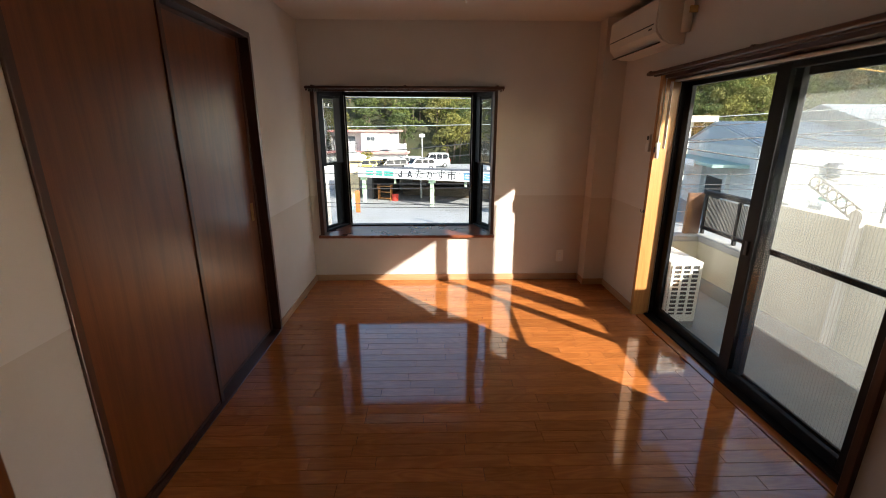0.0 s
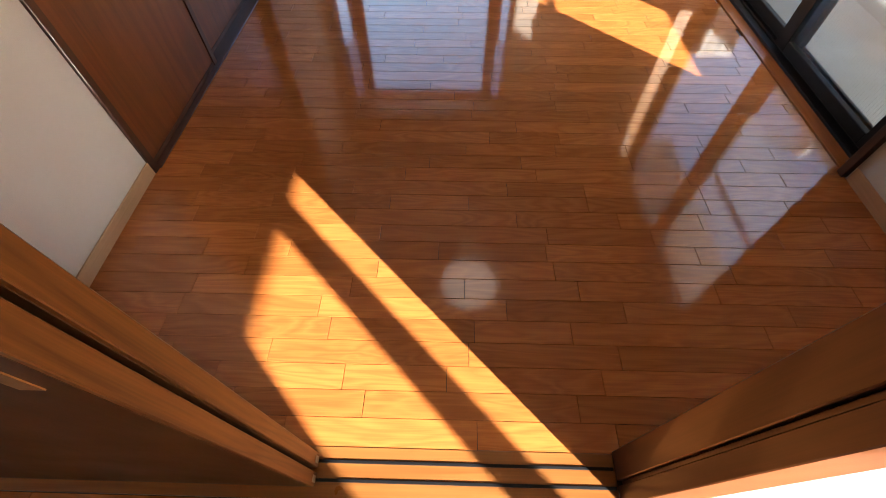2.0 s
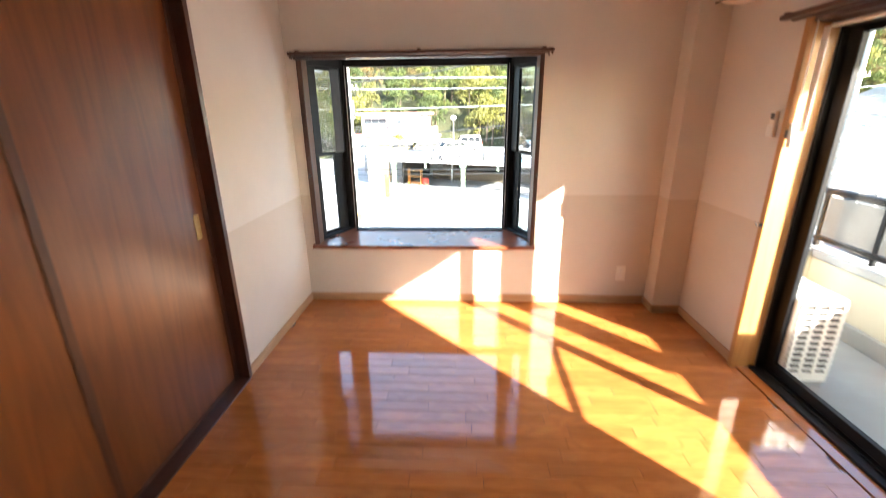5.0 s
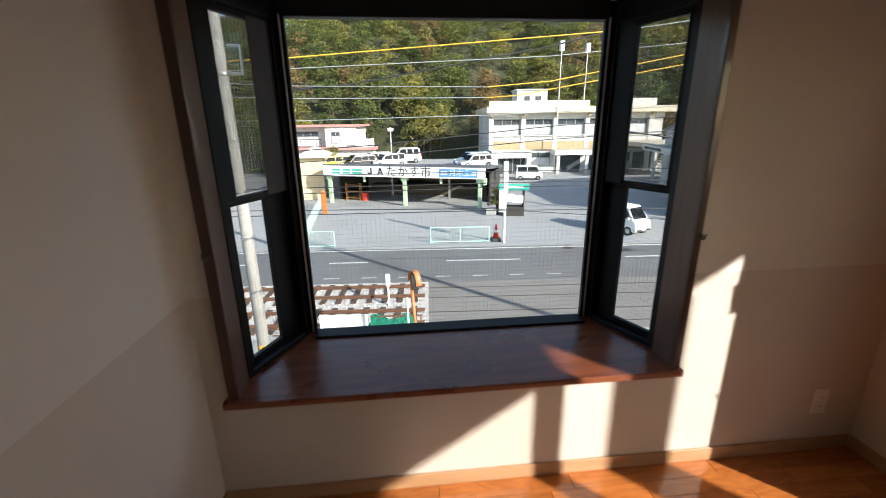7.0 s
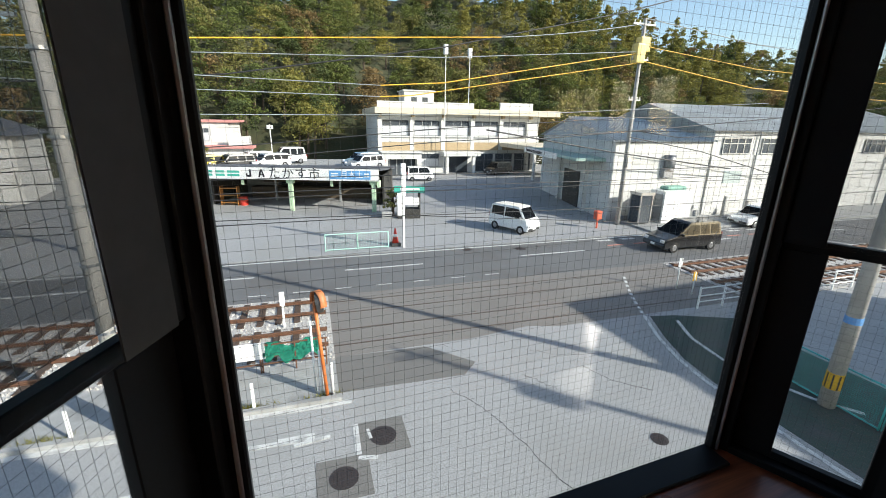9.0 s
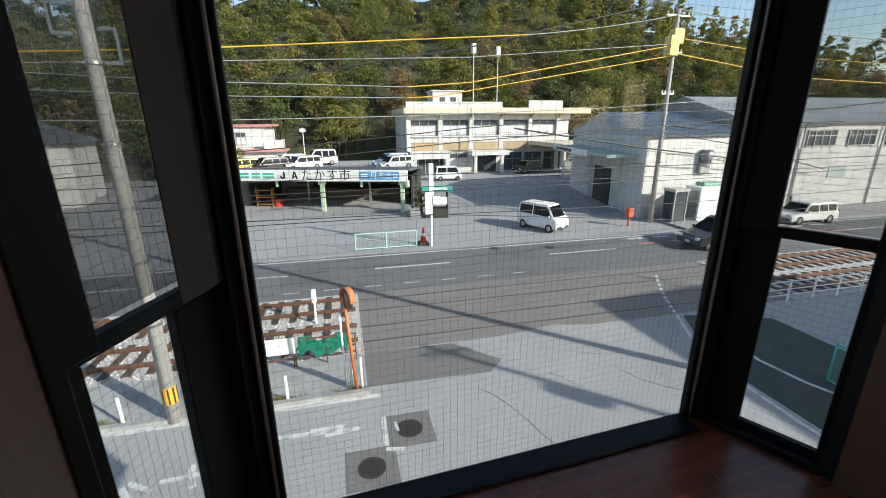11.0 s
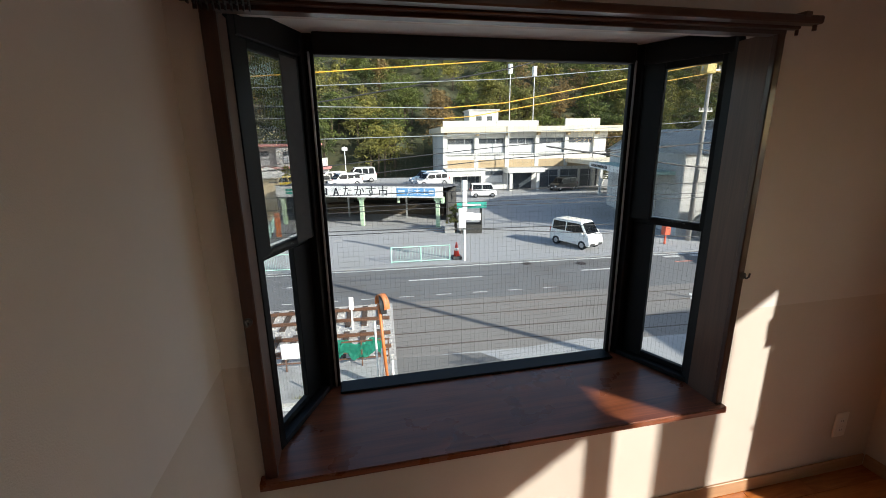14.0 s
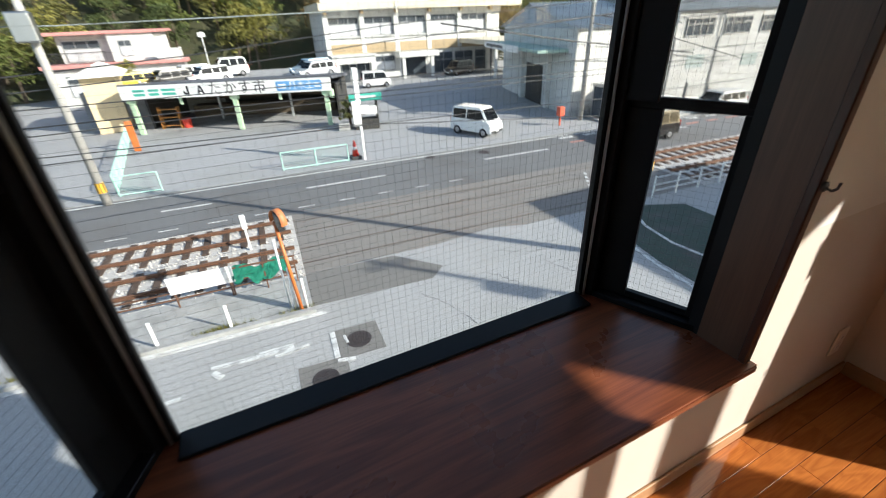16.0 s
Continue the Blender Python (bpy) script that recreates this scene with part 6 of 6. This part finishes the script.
# the neighbouring building that shades the corner of the street
solid("neighbour_building", boxes((22.3, 32.0, -7.0, 4.4, G, 2.2)), STUCCO, "plain cream neighbouring building beside the street", "building", "structure")


# ---- vehicles ----
TYRE = mat("tyre_rubber", (0.02, 0.02, 0.02), None, 0.8, 20)
RIM = mat("alloy_rim", (0.5, 0.5, 0.52), None, 0.3, 10, metal=1.0)
CARGLASS = mat("car_glass", (0.012, 0.014, 0.016), None, 0.12, 4, spec=0.2)
LAMPW = mat("headlight", (0.75, 0.76, 0.78), None, 0.15, 6)
LAMPR = mat("tail_light", (0.45, 0.03, 0.02), None, 0.2, 6)


def paint(name, c):
    return mat(name, c, tuple(v * 0.95 for v in c), 0.3, 3, coat=0.8)


def vehicle(m, L, W, H, hood, rake, body_m, label, category, roof_m=None, rear=0.12, group=""):
    """A car along +x: lower body, cabin, glass, wheels, lights."""
    c = thing("car", m, label, category, group)
    belt = H * 0.56
    hw = W / 2
    prof = [(0.02, 0.28), (0.0, 0.45), (0.02, belt), (rear, belt + 0.05), (L - hood, belt + 0.03), (L - 0.12, belt - 0.16 if hood > 0.5 else belt - 0.05), (L, 0.5), (L - 0.03, 0.26)]
    bm = bmesh.new()
    va = [bm.verts.new((x, -hw, z)) for x, z in prof]
    vb = [bm.verts.new((x, hw, z)) for x, z in prof]
    bm.faces.new(va)
    bm.faces.new(vb[::-1])
    for i in range(len(prof)):
        j = (i + 1) % len(prof)
        bm.faces.new((va[j], va[i], vb[i], vb[j]))
    bmesh.ops.recalc_face_normals(bm, faces=bm.faces)
    bmesh.ops.bevel(bm, geom=[e for e in bm.edges], offset=0.05, segments=2, affect="EDGES")
    part("body", bm, body_m, c)
    tw = hw * 0.84
    x0, x1 = rear, L - hood
    cab = [(x0, belt), (x0 + 0.10, H - 0.08), (x0 + 0.3, H), (x1 - rake - 0.1, H), (x1 - rake, H - 0.05), (x1, belt)]
    bm = bmesh.new()
    wd = lambda z: hw - 0.02 - (hw - tw) * max(0, (z - belt) / (H - belt))
    va = [bm.verts.new((x, -wd(z), z)) for x, z in cab]
    vb = [bm.verts.new((x, wd(z), z)) for x, z in cab]
    bm.faces.new(va)
    bm.faces.new(vb[::-1])
    for i in range(len(cab)):
        j = (i + 1) % len(cab)
        bm.faces.new((va[j], va[i], vb[i], vb[j]))
    bmesh.ops.recalc_face_normals(bm, faces=bm.faces)
    bmesh.ops.bevel(bm, geom=[e for e in bm.edges if e.verts[0].co.z > belt + 0.05 or e.verts[1].co.z > belt + 0.05], offset=0.03, segments=2, affect="EDGES")
    part("cabin", bm, roof_m or body_m, c)
    zb, zt = belt + 0.06, H - 0.14

    def xf(z):
        return x1 - rake * (z - belt) / (H - 0.05 - belt)
    for s in (-1, 1):
        n_ = 3 if L > 3.6 else 2
        a0, a1 = x0 + 0.14, xf(zt) - 0.08
        for k in range(n_):
            xa, xb = a0 + (a1 - a0) * k / n_ + 0.04, a0 + (a1 - a0) * (k + 1) / n_ - 0.04
            bm = bmesh.new()
            q = [(xa, zb), (xb if k < n_ - 1 else xf(zb) - 0.14, zb), (xb, zt), (xa + 0.02, zt)]
            o_ = [bm.verts.new((x, s * (wd(z) + 0.006), z)) for x, z in q]
            i_ = [bm.verts.new((x, s * (wd(z) - 0.02), z)) for x, z in q]
            bm.faces.new(o_)
            bm.faces.new(i_[::-1])
            for j in range(4):
                bm.faces.new((o_[j], o_[(j + 1) % 4], i_[(j + 1) % 4], i_[j]))
            bmesh.ops.recalc_face_normals(bm, faces=bm.faces)
            part("side_window", bm, CARGLASS, c)
    for q, nm in (([(xf(zb) + 0.012, zb), (xf(zt) + 0.012, zt + 0.05)], "windscreen"), ([(x0 - 0.012 + 0.0, zb), (x0 + 0.085, zt)], "rear_window")):
        bm = bmesh.new()
        o_ = [bm.verts.new((q[0][0], -wd(zb) + 0.08, q[0][1])), bm.verts.new((q[0][0], wd(zb) - 0.08, q[0][1])), bm.verts.new((q[1][0], wd(zt) - 0.08, q[1][1])), bm.verts.new((q[1][0], -wd(zt) + 0.08, q[1][1]))]
        bm.faces.new(o_)
        bmesh.ops.solidify(bm, geom=bm.faces[:], thickness=0.02)
        part(nm, bm, CARGLASS, c)
    r = 0.29 if H > 1.6 else 0.30
    for x in (L * 0.18, L * 0.82):
        for s in (-1, 1):
            bm = bmesh.new()
            tube(bm, (x, s * (hw - 0.17), r), (x, s * (hw + 0.012), r), r, seg=22)
            w = part("wheel", bm, TYRE, c, "black tyre")
            part("rim", tube(bmesh.new(), (x, s * (hw + 0.005), r), (x, s * (hw + 0.02), r), r * 0.62, r * 0.5, seg=16), RIM, w)
    for s in (-1, 1):
        part("headlight", boxes((L - 0.16, L - 0.005, s * (hw - 0.22) - 0.14, s * (hw - 0.22) + 0.14, 0.58, 0.74), bev=0.02), LAMPW, c)
        part("tail_light", boxes((-0.012, 0.05, s * (hw - 0.1) - 0.06, s * (hw - 0.1) + 0.06, belt - 0.25, belt + 0.1), bev=0.01), LAMPR, c)
        part("door_mirror", boxes((x1 - 0.35, x1 - 0.22, s * (hw + 0.08) - 0.07, s * (hw + 0.08) + 0.07, belt + 0.02, belt + 0.17), bev=0.02), body_m, c)
    part("bumper", boxes((L - 0.06, L + 0.015, -hw + 0.1, hw - 0.1, 0.3, 0.46), bev=0.02), DARK_P, c)
    part("number_plate", boxes((L + 0.004, L + 0.02, -0.17, 0.17, 0.36, 0.5)), WHITE_M, c)
    return c


WHITE_C, BLACK_C, BLUE_C, SILV_C, YEL_C = paint("white_car_paint", (0.78, 0.78, 0.77)), paint("black_car_paint", (0.004, 0.004, 0.005)), paint("light_blue_car_paint", (0.35, 0.50, 0.62)), paint("silver_car_paint", (0.5, 0.51, 0.53)), paint("yellow_car_paint", (0.6, 0.45, 0.05))
vehicle(pose(14.35, 29.35, G, 0, 0, -67), 3.3, 1.45, 1.78, 0.28, 0.55, WHITE_C, "small white van with dark windows parked in the lot", "van", rear=0.06)
vehicle(pose(24.7, 20.9, G, 0, 0, 180 + RA), 4.25, 1.68, 1.68, 0.9, 0.95, BLACK_C, "black minivan on the main road", "minivan", rear=0.08)
vehicle(pose(35.6, 23.6, G, 0, 0, 180 + RA), 4.2, 1.7, 1.45, 1.0, 0.6, WHITE_C, "white car at the far side of the road", "car")
vehicle(pose(14.9, 53.6, G, 0, 0, -8), 3.3, 1.45, 1.75, 0.25, 0.45, WHITE_C, "small white truck parked before the office building", "truck", rear=0.06)
vehicle(pose(31.5, 58.0, G, 0, 0, 200), 4.3, 1.7, 1.75, 0.8, 0.6, BLACK_C, "dark van parked under the canopy", "van")
DK = G + 2.25
for x, y, a, pm, H_, lb_ in ((-4.6, 50.2, 200, YEL_C, 1.4, "yellow car on the parking deck"), (-1.9, 50.0, 205, BLACK_C, 1.45, "dark car on the parking deck"), (-0.2, 53.2, 200, WHITE_C, 1.5, "white car on the parking deck"), (1.3, 51.0, 205, WHITE_C, 1.45, "white car on the parking deck"),
                             (3.3, 55.0, 190, WHITE_C, 1.8, "white van on the parking deck"), (10.8, 51.0, 200, BLUE_C, 1.45, "light blue car on the parking deck"), (10.6, 48.3, 200, SILV_C, 1.4, "silver car on the parking deck")):
    vehicle(pose(x, y, DK, 0, 0, a), 4.0, 1.65, H_, 0.9, 0.6, pm, lb_, "car", group="cars on the parking deck")


# ---- wooded hill ----
def hill_top(az):
    """Slope of the ridge against the bearing in degrees."""
    return float(np.interp(az, [-70, -40, -24, -14, -4, 20, 33, 39, 49, 58, 75, 100], [0.06, 0.10, 0.165, 0.24, 0.29, 0.32, 0.30, 0.235, 0.15, 0.10, 0.08, 0.06]))


def hill_base(az):
    return float(np.interp(az, [-70, -30, 0, 20, 35, 50, 75, 100], [62, 66, 68, 76, 80, 95, 110, 120]))


def hill_z(az, f):
    r0 = hill_base(az)
    r = r0 + f * 75
    return r, G + (hill_top(az) * (r0 + 75) * 0.86 + 1.4 - G - 3) * (f ** 0.8 if f > 0 else 0)


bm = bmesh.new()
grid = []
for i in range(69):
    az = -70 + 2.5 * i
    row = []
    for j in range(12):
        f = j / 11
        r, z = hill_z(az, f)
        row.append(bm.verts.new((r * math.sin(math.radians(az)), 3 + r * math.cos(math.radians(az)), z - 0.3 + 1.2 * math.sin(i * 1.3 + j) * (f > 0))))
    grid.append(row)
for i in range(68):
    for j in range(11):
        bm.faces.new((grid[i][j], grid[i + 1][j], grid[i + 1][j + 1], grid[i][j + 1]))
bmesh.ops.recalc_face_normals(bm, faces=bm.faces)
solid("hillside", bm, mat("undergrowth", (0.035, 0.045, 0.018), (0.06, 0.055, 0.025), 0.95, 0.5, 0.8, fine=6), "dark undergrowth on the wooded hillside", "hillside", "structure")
LEAF = [((0.146, 0.172, 0.052), (0.103, 0.125, 0.039)), ((0.215, 0.206, 0.073), (0.163, 0.159, 0.056)), ((0.275, 0.258, 0.073), (0.215, 0.202, 0.060)), ((0.267, 0.189, 0.086), (0.206, 0.146, 0.069)), ((0.103, 0.129, 0.052), (0.073, 0.095, 0.039))]
LEAF_M = [mat("leaves_%s" % n_, a, b, 0.7, 1.0, island=True, spec=0.1) for n_, (a, b) in zip(("green", "olive", "yellow_green", "rust", "dark"), LEAF)]
for m_ in LEAF_M:   # thin leaves let some light through
    N_, L_ = m_.node_tree.nodes, m_.node_tree.links
    tl, ms = N_.new("ShaderNodeBsdfTranslucent"), N_.new("ShaderNodeMixShader")
    ms.inputs[0].default_value = 0.35
    src = N_["Principled BSDF"].inputs["Base Color"].links[0].from_socket
    L_.new(src, tl.inputs[0])
    L_.new(N_["Principled BSDF"].outputs[0], ms.inputs[1])
    L_.new(tl.outputs[0], ms.inputs[2])
    L_.new(ms.outputs[0], N_["Material Output"].inputs[0])
BARK = mat("bark", (0.10, 0.075, 0.05), (0.06, 0.045, 0.03), 0.95, 6, 0.6)
rng = np.random.default_rng(11)


def leaf_quads(centres, normals, size):
    """Small bent leaf sprays as quads around centres."""
    n_ = len(centres)
    t = rng.normal(size=(n_, 3))
    nn = normals + 0.7 * rng.normal(size=(n_, 3))
    nn /= np.linalg.norm(nn, axis=1, keepdims=True)
    u = np.cross(nn, t)
    u /= np.linalg.norm(u, axis=1, keepdims=True)
    v = np.cross(nn, u)
    s = size * (0.6 + 0.8 * rng.random((n_, 1)))
    return np.stack([centres - u * s, centres + v * s * 0.55 + nn * s * 0.15, centres + u * s, centres - v * s * 0.55 + nn * s * 0.15], axis=1)


def tree_crown(base, h, w, clumps, per, size, bamboo=False):
    """Leaf quads of one crown: uneven clumps round the stem's upper part."""
    out = []
    for k in range(clumps):
        a = rng.random() * 6.283
        f = rng.random()
        zz = h * (0.32 + 0.66 * f) if not bamboo else h * (0.25 + 0.75 * f)
        rad = w * (1.0 - 0.75 * f ** 1.5) * math.sqrt(rng.random())
        if bamboo:
            rad *= 0.75
        c = np.array([base[0] + rad * math.cos(a), base[1] + rad * math.sin(a), base[2] + zz])
        cr = w * (0.22 + 0.22 * rng.random())
        d = rng.normal(size=(per, 3))
        d /= np.linalg.norm(d, axis=1, keepdims=True)
        d[:, 2] = np.where(d[:, 2] < -0.3, -d[:, 2], d[:, 2])
        pts = c + d * cr * (0.65 + 0.45 * rng.random((per, 1))) * np.array([1, 1, 0.75])
        out.append(leaf_quads(pts, d, size))
    return np.concatenate(out)


def trunk_geo(base, h, w):
    """Tapered trunk and some limbs as five-sided tubes."""
    vs, fs = [], []
    segs = [((0, 0, -0.5), (0.1 * w, 0.05 * w, h * 0.75), 0.16 + 0.012 * h, 0.05)]
    for k in range(4):
        a = rng.random() * 6.283
        z0 = h * (0.3 + 0.12 * k)
        segs.append(((0.05 * w, 0.02 * w, z0), (0.6 * w * math.cos(a), 0.6 * w * math.sin(a), z0 + h * 0.22), 0.07, 0.03))
    for p, q, ra, rb in segs:
        o = len(vs)
        for c, r in ((p, ra), (q, rb)):
            for k in range(5):
                vs.append((base[0] + c[0] + r * math.cos(k * 1.2566), base[1] + c[1] + r * math.sin(k * 1.2566), base[2] + c[2]))
        for k in range(5):
            fs.append((o + k, o + (k + 1) % 5, o + 5 + (k + 1) % 5, o + 5 + k))
    return vs, fs


quads = [[] for _ in LEAF_M]
tv, tf = [], []
spots = []
while len(spots) < 860:
    az = -62 + 150 * rng.random() if rng.random() < 0.2 else (-30 + 85 * rng.random() if rng.random() < 0.7 else 34 + 34 * rng.random())
    f = rng.random() ** 1.15
    r, z = hill_z(az, f)
    spots.append((az, f, r, z))
for az, f, r, z in spots:
    x, y = r * math.sin(math.radians(az)), 3 + r * math.cos(math.radians(az))
    patch = math.sin(az * 0.35 + f * 7) + 0.6 * math.sin(az * 0.9 - f * 11) + 0.7 * rng.normal()
    bam = az > 22 and f > 0.25 and rng.random() < 0.55
    kind = 2 if bam or patch > 1.25 else 1 if patch > 0.4 else 3 if patch < -1.35 else 4 if patch < -0.5 else 0
    h = (6 + 4 * rng.random()) * (1.25 if bam else 1.0) * (0.8 + 0.3 * f)
    w = (1.6 + 0.7 * rng.random()) if bam else (2.3 + 1.5 * rng.random())
    near = f < 0.5
    q = tree_crown((x, y, z), h, w, 28 if near else 22, 34 if near else 26, 0.19 if near else 0.27, bam)
    quads[kind].append(q)
    if f < 0.35:
        v_, f_ = trunk_geo((x, y, z), h, w)
        o = len(tv)
        tv += v_
        tf += [tuple(i + o for i in t) for t in f_]
VV, FF, MI = list(tv), list(tf), [0] * len(tf)
o = len(VV)
blocks = []
for k, qs in enumerate(quads):
    if qs:
        q = np.concatenate(qs)
        blocks.append(q.reshape(-1, 3))
        n_ = len(q)
        MI += [k + 1] * n_
allv = np.concatenate([np.array(VV)] + blocks)
nq = (len(allv) - o) // 4
faces = FF + (np.arange(nq * 4).reshape(-1, 4) + o).tolist()
me = bpy.data.meshes.new("woods")
me.from_pydata(allv.tolist(), [], faces)
for m_ in [BARK] + LEAF_M:
    me.materials.append(m_)
me.polygons.foreach_set("material_index", MI)
tagged(new("woods", me), "dense mixed woods in autumn green, olive and rust", "woods", kind="stuff")


def single_tree(m, h, w, mt, label, clumps=30, per=40, size=0.14):
    t = thing("tree", m, label, "tree", "trees")
    v_, f_ = trunk_geo((0, 0, 0), h, w)
    me = bpy.data.meshes.new("trunk")
    me.from_pydata(v_, [], f_)
    me.materials.append(BARK)
    new("trunk", me).parent = t
    q = tree_crown((0, 0, 0), h, w, clumps, per, size)
    me = bpy.data.meshes.new("crown")
    me.from_pydata(q.reshape(-1, 3).tolist(), [], np.arange(len(q) * 4).reshape(-1, 4).tolist())
    me.materials.append(mt)
    new("crown", me).parent = t


single_tree(pose(-14, 28.5, G), 5.5, 2.2, LEAF_M[0], "green garden tree beside the low house")
single_tree(pose(-18, 31, G), 6.5, 2.6, LEAF_M[4], "dark green garden tree beside the low house")
single_tree(pose(-6.5, 50, DK - 0.5), 2.6, 1.3, LEAF_M[2], "yellow-green shrub beside the parking deck", 16, 40, 0.12)
single_tree(pose(8.2, 34.4, G), 2.0, 0.9, LEAF_M[1], "small shrub beside the kiosk", 14, 40, 0.09)


# weeds along the near kerb
gv, gf_ = [], []
for k in range(420):
    u = rng.choice([-2.0, -1.7, -6.0, 0.1]) + rng.normal() * 0.28
    v = 13.42 + abs(rng.normal()) * 0.06
    a, h_, b_ = rng.random() * 6.28, 0.05 + 0.12 * rng.random(), 0.008
    o = len(gv)
    gv += [(u - b_ * math.cos(a), v - b_ * math.sin(a), 0.05), (u + b_ * math.cos(a), v + b_ * math.sin(a), 0.05), (u + 0.05 * rng.normal(), v + 0.05 * rng.normal(), 0.05 + h_)]
    gf_.append((o, o + 1, o + 2))
me = bpy.data.meshes.new("weeds")
me.from_pydata(gv, [], gf_)
me.materials.append(LEAF_M[2])
ob = new("weeds", me)
ob.matrix_basis = rd(0, 0)
tagged(ob, "yellow-green weeds growing along the kerb", "weeds", kind="stuff")
# cracks in the near street
CRACK = mat("crack_tar", (0.05, 0.05, 0.05), (0.08, 0.08, 0.08), 0.9, 30)
for pts in (((5.6, 13.0), (5.9, 12.7), (6.05, 12.3), (6.3, 12.1)), ((3.4, 12.9), (3.9, 12.0), (4.3, 10.9), (4.5, 9.8), (4.9, 8.6)), ((7.6, 12.9), (8.0, 12.0), (8.9, 11.2)), ((6.4, 14.2), (7.4, 13.6), (8.6, 13.4))):
    bm = bmesh.new()
    fine_ = []
    for p_, q_ in zip(pts, pts[1:]):
        for k in range(6):
            f_ = k / 6
            fine_.append((p_[0] + (q_[0] - p_[0]) * f_ + rng.normal() * 0.025, p_[1] + (q_[1] - p_[1]) * f_ + rng.normal() * 0.025))
    for p_, q_ in zip(fine_, fine_[1:]):
        d_ = Vector((q_[0] - p_[0], q_[1] - p_[1], 0))
        n_ = Vector((-d_.y, d_.x, 0)).normalized() * (0.0014 + 0.0024 * rng.random())
        prism(bm, [(p_[0] - n_.x, p_[1] - n_.y), (q_[0] - n_.x, q_[1] - n_.y), (q_[0] + n_.x, q_[1] + n_.y), (p_[0] + n_.x, p_[1] + n_.y)], 0.0, 0.008)
    solid("asphalt_crack", bm, CRACK, "thin dark crack in the street asphalt", "crack", "structure", m=rd(0, 0))


# ---- floor planks ----
PW = 0.07575
rnd_ = random.Random(4)
PLM = {}


def plank_mesh(L, W=PW):
    key = round(L, 3), round(W, 4)
    if key not in PLM:
        g, b, t = 0.0008, 0.0008, 0.012
        xs = [(g, L - g, g, W - g, -t), (g, L - g, g, W - g, -b * 0.7), (g + b, L - g - b, g + b, W - g - b, 0.0)]
        vs = []
        for x0, x1, y0, y1, z in xs:
            vs += [(x0, y0, z), (x1, y0, z), (x1, y1, z), (x0, y1, z)]
        fs = [(8, 9, 10, 11)]
        for k in (0, 4):
            fs += [(k + i, k + (i + 1) % 4, k + 4 + (i + 1) % 4, k + 4 + i) for i in range(4)]
        me = bpy.data.meshes.new("floor_plank")
        me.from_pydata(vs, [], fs)
        me.materials.append(FLOOR_W)
        PLM[key] = me
    return PLM[key]


fl = thing("floor", pose(0, 0, 0), "glossy orange-brown oak strip floor", "floor", kind="structure")
LENS = [0.303, 0.379, 0.455, 0.53, 0.606]
rest = []
count = 0
y = 0.006
row = 0
while y < RY - 0.004:
    W = min(PW, RY - 0.002 - y)
    x = 0.003 - rnd_.random() * 0.3
    while x < RW - 0.003:
        L = rnd_.choice(LENS)
        x0, x1 = max(x, 0.003), min(x + L, RW - 0.003)
        x += L
        if x1 - x0 < 0.02:
            continue
        if y < 3.05 and count < 300:
            ob = new("plank", plank_mesh(x1 - x0 if x1 - x0 < L - 0.001 else L, W))
            ob.parent = fl
            ob.location = (x0, y, 0)
            count += 1
        else:
            rest.append((x0, x1, y, W))
    y += PW
    row += 1
y = PY - 0.014 - PW
while y > NB:
    x = -0.78 - rnd_.random() * 0.3
    while x < RW:
        L = rnd_.choice(LENS)
        rest.append((max(x, -0.78), min(x + L, RW), y, PW))
        x += L
    y -= PW
bm_v, bm_f = [], []
for x0, x1, yy, W in rest:
    if x1 - x0 < 0.02:
        continue
    o = len(bm_v)
    me = plank_mesh(x1 - x0, W)
    bm_v += [(v.co.x + x0, v.co.y + yy, v.co.z) for v in me.vertices]
    bm_f += [tuple(i + o for i in p.vertices) for p in me.polygons]
me = bpy.data.meshes.new("planks_beyond")
me.from_pydata(bm_v, [], bm_f)
me.materials.append(FLOOR_R)
ob = new("planks_beyond", me)
ob.parent = fl
tagged(ob, kind="stuff")
